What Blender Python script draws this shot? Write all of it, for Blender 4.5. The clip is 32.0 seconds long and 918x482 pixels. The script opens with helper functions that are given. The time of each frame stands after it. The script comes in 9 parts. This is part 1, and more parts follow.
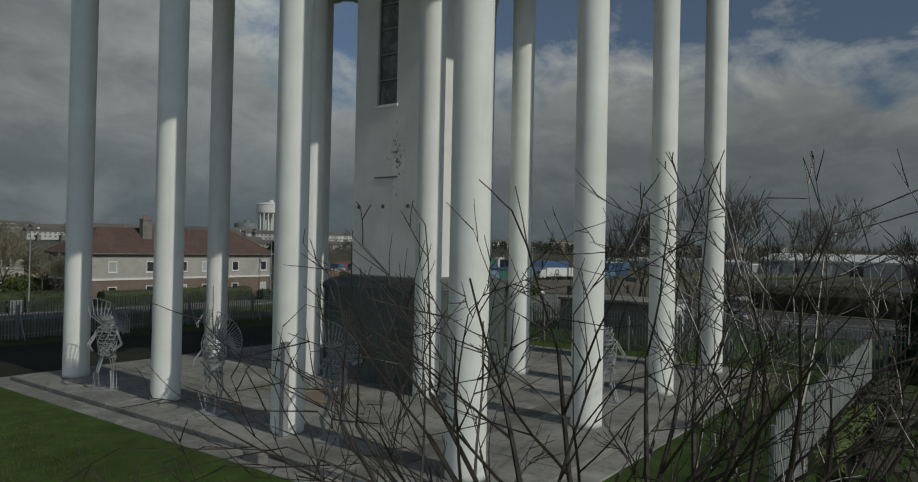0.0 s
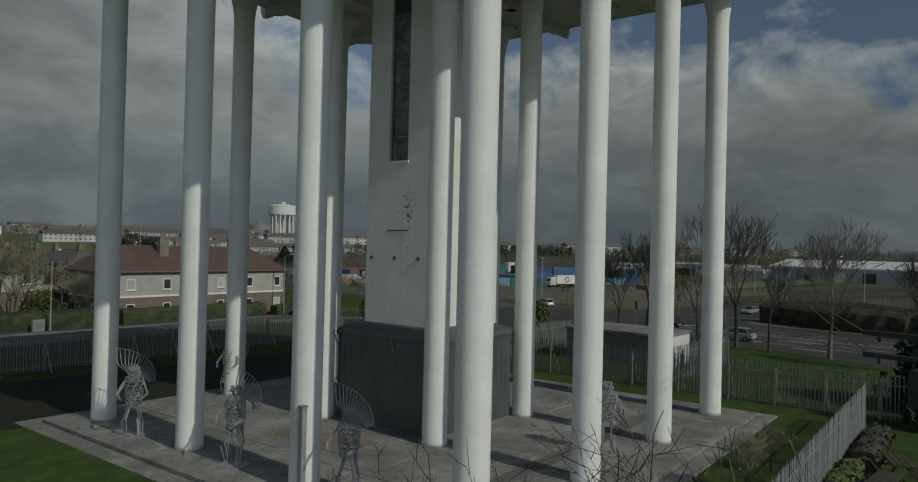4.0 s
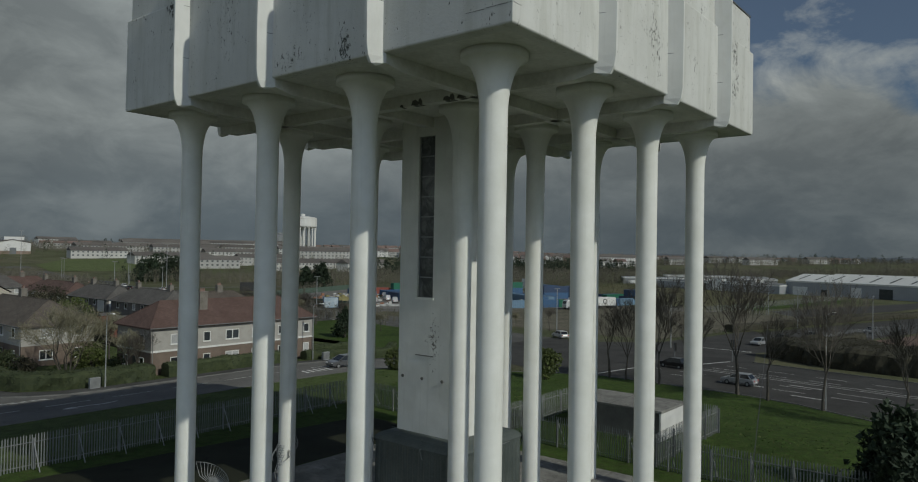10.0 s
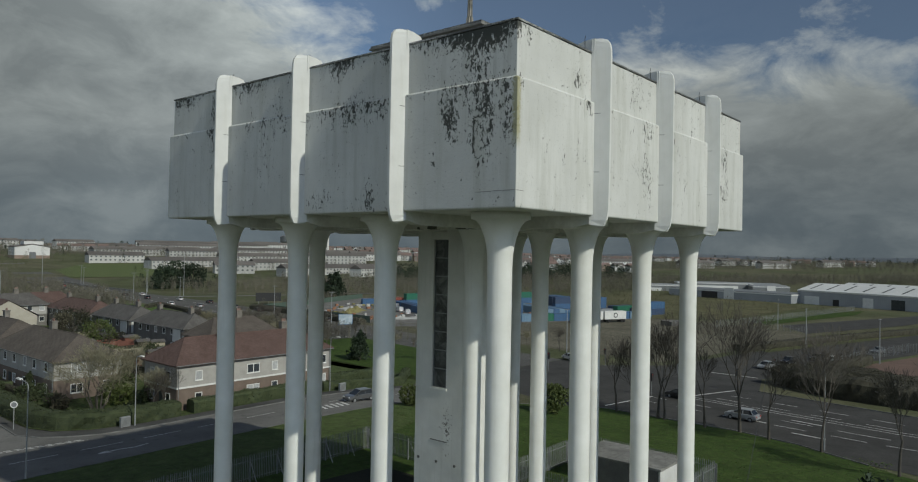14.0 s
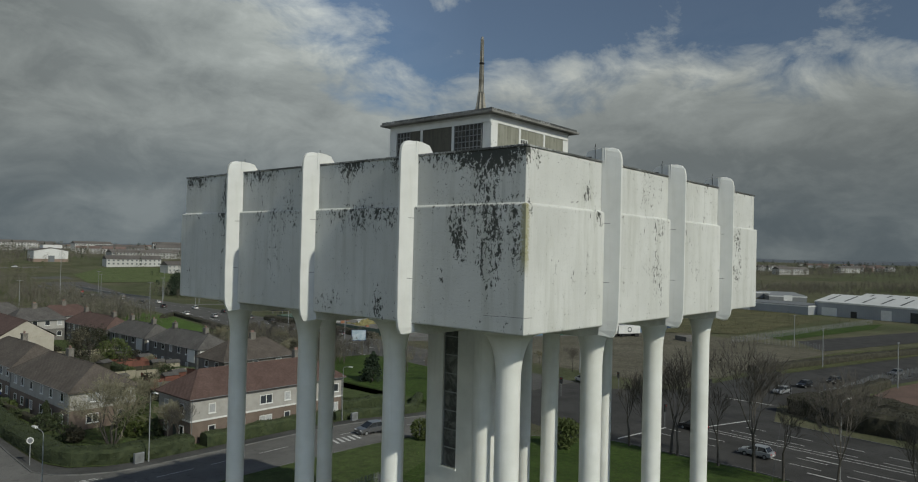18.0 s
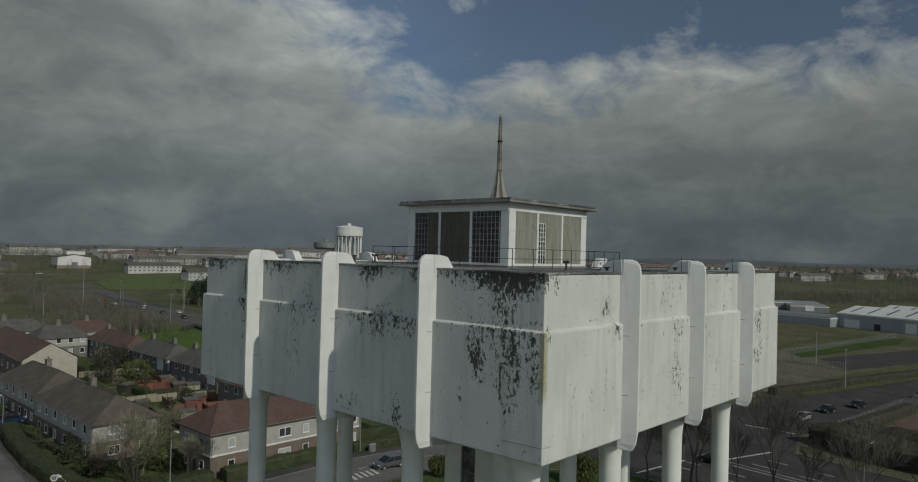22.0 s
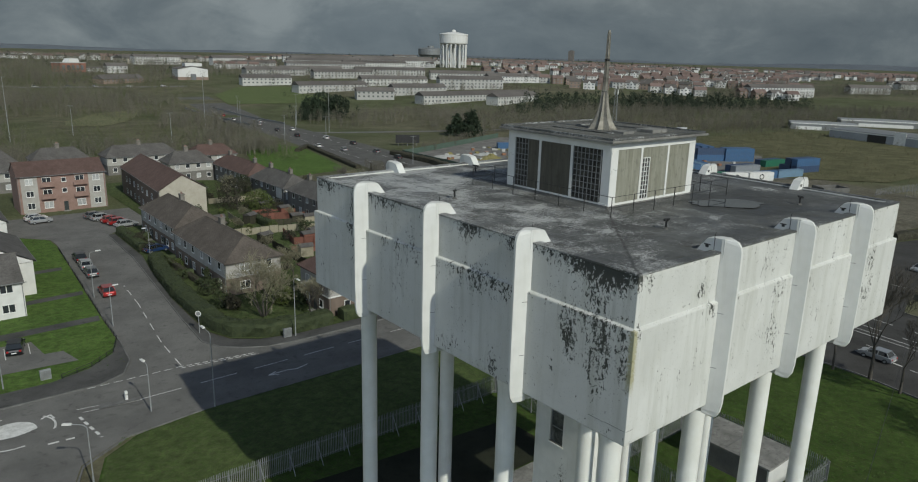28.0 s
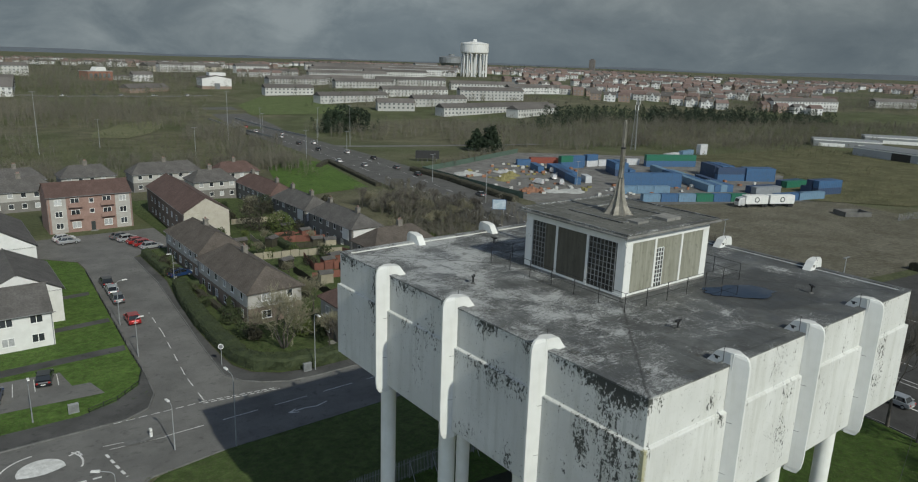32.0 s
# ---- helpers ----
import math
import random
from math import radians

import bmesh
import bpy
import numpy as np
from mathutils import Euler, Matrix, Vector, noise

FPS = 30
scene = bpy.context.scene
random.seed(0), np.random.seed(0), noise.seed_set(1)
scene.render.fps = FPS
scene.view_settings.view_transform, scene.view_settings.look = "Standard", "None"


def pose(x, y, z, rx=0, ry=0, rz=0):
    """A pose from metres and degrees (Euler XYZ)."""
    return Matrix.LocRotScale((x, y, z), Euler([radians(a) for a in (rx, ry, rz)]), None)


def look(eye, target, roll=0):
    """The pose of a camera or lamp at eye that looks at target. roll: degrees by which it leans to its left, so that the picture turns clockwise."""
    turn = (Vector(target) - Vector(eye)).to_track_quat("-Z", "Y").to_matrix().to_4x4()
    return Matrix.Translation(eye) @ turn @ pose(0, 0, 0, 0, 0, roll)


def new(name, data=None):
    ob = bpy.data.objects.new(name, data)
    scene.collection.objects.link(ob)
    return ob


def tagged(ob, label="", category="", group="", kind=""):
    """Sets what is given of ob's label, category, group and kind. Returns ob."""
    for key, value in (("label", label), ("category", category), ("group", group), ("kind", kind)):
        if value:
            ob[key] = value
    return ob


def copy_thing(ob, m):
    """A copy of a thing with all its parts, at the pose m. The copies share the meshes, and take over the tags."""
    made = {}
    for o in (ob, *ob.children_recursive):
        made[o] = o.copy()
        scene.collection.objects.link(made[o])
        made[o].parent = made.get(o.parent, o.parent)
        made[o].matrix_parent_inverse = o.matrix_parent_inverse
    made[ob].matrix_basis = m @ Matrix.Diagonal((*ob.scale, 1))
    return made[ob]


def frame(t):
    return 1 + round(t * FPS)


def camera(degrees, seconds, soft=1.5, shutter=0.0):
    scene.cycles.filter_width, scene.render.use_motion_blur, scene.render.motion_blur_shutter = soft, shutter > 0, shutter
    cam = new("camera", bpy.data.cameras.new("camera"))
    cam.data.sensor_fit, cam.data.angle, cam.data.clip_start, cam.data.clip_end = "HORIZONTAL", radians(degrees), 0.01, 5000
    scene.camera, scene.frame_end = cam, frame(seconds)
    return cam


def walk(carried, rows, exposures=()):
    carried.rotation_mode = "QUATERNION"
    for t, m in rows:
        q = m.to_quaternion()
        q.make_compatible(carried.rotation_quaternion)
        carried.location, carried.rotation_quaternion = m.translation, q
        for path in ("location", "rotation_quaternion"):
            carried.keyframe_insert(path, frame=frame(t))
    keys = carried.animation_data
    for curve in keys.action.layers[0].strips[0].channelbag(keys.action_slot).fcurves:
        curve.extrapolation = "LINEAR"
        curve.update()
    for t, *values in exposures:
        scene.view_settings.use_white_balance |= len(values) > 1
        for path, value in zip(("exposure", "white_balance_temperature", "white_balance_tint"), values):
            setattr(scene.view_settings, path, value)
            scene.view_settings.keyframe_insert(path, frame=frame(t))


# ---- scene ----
cam = camera(66.2, 32.0, 1.1)
PATH = [
    (0, (-23.329, -19.393, 5.756), (-21.719, -18.207, 5.773), 1.2),
    (1, (-23.665, -19.685, 6.000), (-22.059, -18.493, 6.016), 1.2),
    (2, (-23.805, -19.833, 6.455), (-22.204, -18.635, 6.473), 1.2),
    (3, (-23.996, -20.003, 7.077), (-22.400, -18.797, 7.095), 1.3),
    (5.5, (-25.111, -20.935, 9.069), (-23.529, -19.712, 9.091), 1.2),
    (6, (-25.376, -21.198, 9.398), (-23.798, -19.971, 9.427), 0.9),
    (6.5, (-25.774, -21.403, 9.761), (-24.197, -20.174, 9.795), 0.8),
    (7, (-26.115, -21.644, 10.242), (-24.540, -20.411, 10.275), 0.8),
    (7.5, (-26.582, -21.917, 10.739), (-25.009, -20.682, 10.773), 0.8),
    (8, (-27.049, -22.3, 11.33), (-25.48, -21.06, 11.364), 0.8),
    (8.5, (-27.621, -22.669, 11.915), (-26.053, -21.427, 11.949), 0.9),
    (9, (-28.204, -23.12, 12.549), (-26.639, -21.875, 12.583), 1.0),
    (9.5, (-28.731, -23.501, 13.208), (-27.169, -22.253, 13.242), 1.0),
    (10, (-29.318, -23.978, 13.854), (-27.758, -22.727, 13.889), 1.0),
    (10.5, (-29.821, -24.399, 14.55), (-28.263, -23.145, 14.583), 1.0),
    (11, (-30.373, -24.805, 15.27), (-28.818, -23.548, 15.303), 1.1),
    (11.5, (-30.938, -25.268, 15.947), (-29.385, -24.007, 15.98), 1.1),
    (12, (-31.517, -25.683, 16.666), (-29.967, -24.419, 16.696), 1.1),
    (12.5, (-31.845, -25.937, 17.399), (-30.298, -24.669, 17.429), 1.1),
    (13, (-32.009, -26.055, 18.078), (-30.464, -24.786, 18.108), 1.1),
    (13.5, (-32.086, -26.123, 18.689), (-30.544, -24.85, 18.719), 1.1),
    (14, (-32.111, -26.181, 19.254), (-30.573, -24.903, 19.284), 1.1),
    (14.5, (-32.141, -26.22, 19.792), (-30.606, -24.938, 19.823), 1.2),
    (16.5, (-32.019, -26.264, 22.035), (-30.5, -24.963, 22.066), 1.3),
    (17, (-32.028, -26.28, 22.592), (-30.511, -24.977, 22.622), 1.3),
    (17.5, (-32.014, -26.28, 23.177), (-30.499, -24.975, 23.206), 1.3),
    (18, (-32.009, -26.267, 23.718), (-30.497, -24.958, 23.748), 1.4),
    (18.5, (-31.999, -26.269, 24.294), (-30.491, -24.955, 24.324), 1.4),
    (19, (-32.036, -26.278, 24.866), (-30.532, -24.961, 24.896), 1.4),
    (19.5, (-32.077, -26.312, 25.421), (-30.576, -24.991, 25.452), 1.5),
    (20, (-32.105, -26.31, 25.985), (-30.609, -24.982, 26.016), 1.4),
    (20.5, (-32.137, -26.294, 26.546), (-30.647, -24.96, 26.577), 1.5),
    (21, (-32.174, -26.278, 27.092), (-30.689, -24.94, 27.124), 1.5),
    (21.5, (-32.156, -26.248, 27.638), (-30.675, -24.904, 27.671), 1.5),
    (22, (-32.205, -26.258, 28.186), (-30.727, -24.912, 28.22), 1.5),
    (22.5, (-32.213, -26.269, 28.775), (-30.745, -24.911, 28.81), 1.5),
    (23, (-32.194, -26.24, 29.371), (-30.74, -24.867, 29.398), 1.5),
    (23.5, (-32.176, -26.254, 30.0), (-30.749, -24.86, 29.871), 1.5),
    (24, (-32.091, -26.18, 30.547), (-30.7, -24.779, 30.229), 1.4),
    (24.5, (-31.978, -26.127, 31.056), (-30.634, -24.731, 30.56), 1.5),
    (25, (-31.892, -26.046, 31.643), (-30.576, -24.637, 31.113), 1.2),
    (25.5, (-31.92, -26.11, 32.133), (-30.622, -24.682, 31.611), 1.5),
    (27.5, (-31.996, -26.135, 34.421), (-30.756, -24.653, 33.906), 1.6),
    (28, (-31.96, -26.1, 34.957), (-30.728, -24.611, 34.443), 1.5),
    (28.5, (-32.034, -26.132, 35.52), (-30.808, -24.636, 35.01), 1.6),
    (29, (-32.065, -26.139, 36.087), (-30.844, -24.639, 35.578), 1.6),
    (29.5, (-32.083, -26.134, 36.665), (-30.867, -24.629, 36.157), 1.6),
    (30, (-32.145, -26.143, 37.23), (-30.934, -24.634, 36.724), 1.6),
    (30.5, (-32.183, -26.148, 37.759), (-30.977, -24.633, 37.256), 1.8),
    (31, (-32.173, -26.123, 38.403), (-30.971, -24.605, 37.899), 1.7),
    (31.5, (-32.229, -26.143, 38.942), (-31.031, -24.621, 38.441), 1.8),
    (32, (-32.172, -26.116, 39.448), (-30.978, -24.591, 38.948), 1.9),
]
EXPOSURE = [(0, 0.0, 6600, 2), (3, -0.06, 6600, 2), (6, -0.05, 6550, 2), (9, 0.0, 6500, 2), (10.5, 0.14, 6500, 2), (13, 0.31, 6500, 2), (14, 0.41, 6500, 2), (16, 0.51, 6600, 2), (18, 0.36, 6650, 2), (19, 0.21, 6650, 2), (21, 0.03, 6700, 2), (22, 0.0, 6700, 2), (23, -0.1, 6700, 2), (24, -0.12, 6700, 2), (25, 0.04, 6800, 2), (28, 0.54, 6500, 2), (32, 0.71, 6500, 2)]
walk(cam, [(t, look(eye, target, roll)) for t, eye, target, roll in PATH], EXPOSURE)

# ---- light ----
SUN_EL, SUN_DX = 36.5, 0.062          # elevation; drift to +x for each metre that the light travels to +y
sun = new("sun", bpy.data.lights.new("sun", "SUN"))
sun.data.energy, sun.data.angle, sun.data.color = 1.98, radians(0.6), (1.0, 0.95, 0.87)
sun.matrix_world = look((0, 0, 0), (SUN_DX, 1.0, -math.tan(radians(SUN_EL)) * math.hypot(1, SUN_DX)))

world = bpy.data.worlds.new("world")
scene.world = world
world.use_nodes = True
wn, wl = world.node_tree.nodes, world.node_tree.links
wn.clear()


def wmath(op, a, b=None, c=None):
    n = wn.new("ShaderNodeMath")
    n.operation = op
    for i, v in enumerate((a, b, c)):
        if v is None:
            continue
        if isinstance(v, (int, float)):
            n.inputs[i].default_value = v
        else:
            wl.new(v, n.inputs[i])
    return n.outputs[0]


def wramp(fac, stops):
    n = wn.new("ShaderNodeValToRGB")
    el = n.color_ramp.elements
    while len(el) < len(stops):
        el.new(0.5)
    for e, (p, c) in zip(el, stops):
        e.position, e.color = p, (*c, 1) if len(c) == 3 else c
    wl.new(fac, n.inputs[0])
    return n.outputs[0]


def wmix(fac, a, b):
    n = wn.new("ShaderNodeMix")
    n.data_type = "RGBA"
    for i, v in ((0, fac), (6, a), (7, b)):
        if isinstance(v, (int, float, tuple)):
            n.inputs[i].default_value = v
        else:
            wl.new(v, n.inputs[i])
    return n.outputs[2]


wc = wn.new("ShaderNodeTexCoord")
sep = wn.new("ShaderNodeSeparateXYZ")
wl.new(wc.outputs["Generated"], sep.inputs[0])
dx, dy, dz = sep.outputs
sky = wn.new("ShaderNodeTexSky")
sky.sky_type, sky.sun_disc = "NISHITA", False
sky.sun_elevation, sky.sun_rotation = radians(SUN_EL), radians(180 + math.degrees(math.atan(SUN_DX)))
sky.air_density, sky.dust_density, sky.ozone_density = 1.0, 0.6, 2.0
skyc = wn.new("ShaderNodeMix")
skyc.data_type, skyc.blend_type = "RGBA", "MULTIPLY"
skyc.inputs[0].default_value = 1.0
wl.new(sky.outputs[0], skyc.inputs[6])
skyc.inputs[7].default_value = (0.0325, 0.0345, 0.0395, 1)
# heaped clouds
comb = wn.new("ShaderNodeCombineXYZ")
wl.new(dx, comb.inputs[0]), wl.new(dy, comb.inputs[1]), wl.new(wmath("MULTIPLY", dz, 1.9), comb.inputs[2])


def wnoise(scale, detail, rough, off, dist=0.0):
    m = wn.new("ShaderNodeMapping")
    m.inputs[1].default_value = off
    wl.new(comb.outputs[0], m.inputs[0])
    n = wn.new("ShaderNodeTexNoise")
    n.inputs["Scale"].default_value, n.inputs["Detail"].default_value = scale, detail
    n.inputs["Roughness"].default_value, n.inputs["Distortion"].default_value = rough, dist
    wl.new(m.outputs[0], n.inputs["Vector"])
    return n.outputs[0]


big = wnoise(3.6, 10, 0.55, (3.1, 1.7, 0.4), 0.35)
small = wnoise(8.5, 11, 0.62, (7.3, 2.2, 5.1), 0.35)
# the bank lies low over the horizon and climbs towards the left; the sky clears above it
side = wmath("MULTIPLY", wmath("SUBTRACT", wmath("SUBTRACT", wmath("MULTIPLY", dy, 0.757), wmath("MULTIPLY", dx, 0.653)), 0.13), 1.45)
low = wmath("MULTIPLY", wmath("SUBTRACT", 0.292, dz), 3.6)
bias = wmath("MINIMUM", wmath("MAXIMUM", wmath("ADD", wmath("MAXIMUM", side, -0.07), low), -0.14), 0.5)
lumps = wmath("ADD", wmath("MULTIPLY", wmath("SUBTRACT", big, 0.5), 1.05), wmath("MULTIPLY", wmath("SUBTRACT", small, 0.5), 0.75))
cover = wmath("ADD", bias, lumps)
mask = wmath("MAXIMUM", wramp(cover, [(-0.0, (0.08, 0.08, 0.08)), (0.09, (0.45, 0.45, 0.45)), (0.26, (1, 1, 1))]), wramp(dz, [(0.03, (1, 1, 1)), (0.1, (0, 0, 0))]))
shade = wmath("ADD", wmath("SUBTRACT", cover, wmath("MULTIPLY", wmath("SUBTRACT", small, 0.5), 1.65)), wmath("MULTIPLY", wmath("SUBTRACT", big, 0.5), -0.5))
cloud = wramp(shade, [(0.0, (0.36, 0.37, 0.374)), (0.13, (0.285, 0.297, 0.304)), (0.3, (0.212, 0.225, 0.233)), (0.6, (0.132, 0.143, 0.152))])
# dark rain band over the horizon
band = wramp(dz, [(0.0, (1, 1, 1)), (0.05, (0.95, 0.95, 0.95)), (0.16, (0, 0, 0))])
rain = wramp(wmath("ADD", wmath("MULTIPLY", big, 0.6), wmath("MULTIPLY", small, 0.4)), [(0.36, (0.056, 0.072, 0.09)), (0.5, (0.077, 0.094, 0.112)), (0.64, (0.135, 0.152, 0.168))])
cloud = wmix(wmath("MULTIPLY", band, 0.85), cloud, rain)
both = wmix(mask, skyc.outputs[2], cloud)
# unseen south-west sky brightened to light the tank's west face; the sky deepens overhead
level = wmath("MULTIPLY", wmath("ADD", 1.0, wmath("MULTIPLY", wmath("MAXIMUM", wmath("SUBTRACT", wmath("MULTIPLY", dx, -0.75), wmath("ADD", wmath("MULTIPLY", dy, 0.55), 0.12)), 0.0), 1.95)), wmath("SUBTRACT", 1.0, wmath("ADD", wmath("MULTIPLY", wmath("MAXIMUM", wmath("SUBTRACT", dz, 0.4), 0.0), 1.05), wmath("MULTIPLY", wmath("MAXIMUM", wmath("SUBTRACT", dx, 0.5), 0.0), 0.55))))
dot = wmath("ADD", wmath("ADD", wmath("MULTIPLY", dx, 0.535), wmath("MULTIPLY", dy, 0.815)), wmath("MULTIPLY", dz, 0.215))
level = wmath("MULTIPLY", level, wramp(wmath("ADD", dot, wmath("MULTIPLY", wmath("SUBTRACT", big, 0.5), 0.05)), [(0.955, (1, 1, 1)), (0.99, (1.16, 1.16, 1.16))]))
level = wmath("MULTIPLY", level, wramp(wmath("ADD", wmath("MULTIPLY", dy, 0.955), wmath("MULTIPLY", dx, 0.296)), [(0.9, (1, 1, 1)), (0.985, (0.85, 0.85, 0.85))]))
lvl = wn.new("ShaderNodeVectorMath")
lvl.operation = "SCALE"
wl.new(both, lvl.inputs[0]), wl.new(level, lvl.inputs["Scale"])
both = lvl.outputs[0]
bg = wn.new("ShaderNodeBackground")
wl.new(both, bg.inputs[0])
bg.inputs[1].default_value = 1.17
wout = wn.new("ShaderNodeOutputWorld")
wl.new(bg.outputs[0], wout.inputs[0])

# ---- materials ----


class Nodes:
    """A small helper round one material's node tree."""

    def __init__(self, name):
        self.m = bpy.data.materials.new(name)
        self.m.use_nodes = True
        self.n, self.l = self.m.node_tree.nodes, self.m.node_tree.links
        self.b = self.n["Principled BSDF"]
        self.tc = self.n.new("ShaderNodeTexCoord")

    def put(self, sock, v):
        if isinstance(v, (int, float)):
            sock.default_value = v
        elif isinstance(v, tuple):
            sock.default_value = (*v, 1) if len(v) == 3 and sock.type == "RGBA" else v
        else:
            self.l.new(v, sock)

    def vec(self, scale=(1, 1, 1), src="Object"):
        m = self.n.new("ShaderNodeMapping")
        m.inputs[3].default_value = scale
        self.l.new(self.tc.outputs[src], m.inputs[0])
        return m.outputs[0]

    def world(self, scale=(1, 1, 1)):
        g = self.n.new("ShaderNodeNewGeometry")
        m = self.n.new("ShaderNodeMapping")
        m.inputs[3].default_value = scale
        self.l.new(g.outputs[0], m.inputs[0])
        return m.outputs[0]

    def noise(self, scale, detail=5, rough=0.55, vec=None, dist=0.0):
        n = self.n.new("ShaderNodeTexNoise")
        self.put(n.inputs["Scale"], scale), self.put(n.inputs["Detail"], detail), self.put(n.inputs["Roughness"], rough)
        self.put(n.inputs["Distortion"], dist)
        self.l.new(vec if vec is not None else self.vec(), n.inputs["Vector"])
        return n.outputs[0]

    def ramp(self, fac, *stops):
        n = self.n.new("ShaderNodeValToRGB")
        el = n.color_ramp.elements
        while len(el) < len(stops):
            el.new(0.5)
        for e, (p, c) in zip(el, stops):
            c = (c, c, c) if isinstance(c, (int, float)) else c
            e.position, e.color = p, (*c, 1)
        self.l.new(fac, n.inputs[0])
        return n.outputs[0]

    def mix(self, fac, a, b, blend="MIX"):
        n = self.n.new("ShaderNodeMix")
        n.data_type, n.blend_type = "RGBA", blend
        self.put(n.inputs[0], fac), self.put(n.inputs[6], a), self.put(n.inputs[7], b)
        return n.outputs[2]

    def math(self, op, a, b=0.0, clamp=False):
        n = self.n.new("ShaderNodeMath")
        n.operation, n.use_clamp = op, clamp
        self.put(n.inputs[0], a), self.put(n.inputs[1], b)
        return n.outputs[0]

    def xyz(self, src="Object"):
        s = self.n.new("ShaderNodeSeparateXYZ")
        self.l.new(self.tc.outputs[src], s.inputs[0])
        return s.outputs

    def random(self):
        return self.n.new("ShaderNodeObjectInfo").outputs["Random"]

    def island(self):
        return self.n.new("ShaderNodeNewGeometry").outputs["Random Per Island"]

    def bump(self, h, strength=0.3, dist=0.02):
        n = self.n.new("ShaderNodeBump")
        n.inputs[0].default_value, n.inputs[1].default_value = strength, dist
        self.l.new(h, n.inputs["Height"])
        self.l.new(n.outputs[0], self.b.inputs["Normal"])

    def done(self, color, rough=0.7, metal=0.0):
        self.put(self.b.inputs["Base Color"], color), self.put(self.b.inputs["Roughness"], rough), self.put(self.b.inputs["Metallic"], metal)
        return self.m


def surf(name, a, b, scale=1.0, fine=12.0, rough=0.75, metal=0.0, bump=0.25, spread=0.0, depth=0.02):
    """Two-scale mottled surface between the colours a and b; spread: how far pieces differ from one another."""
    k = Nodes(name)
    n1, n2 = k.noise(scale, 6, 0.6), k.noise(fine, 4, 0.6)
    f = k.ramp(k.math("ADD", k.math("MULTIPLY", n1, 0.65), k.math("MULTIPLY", n2, 0.35)), (0.36, 0.0), (0.64, 1.0))
    c = k.mix(f, a, b)
    if spread:
        c = k.mix(1.0, c, k.ramp(k.random(), (0, 1 - spread), (1, 1 + spread * 0.6)), "MULTIPLY")
    k.bump(n2, bump, depth)
    return k.done(c, rough, metal)


M = {}


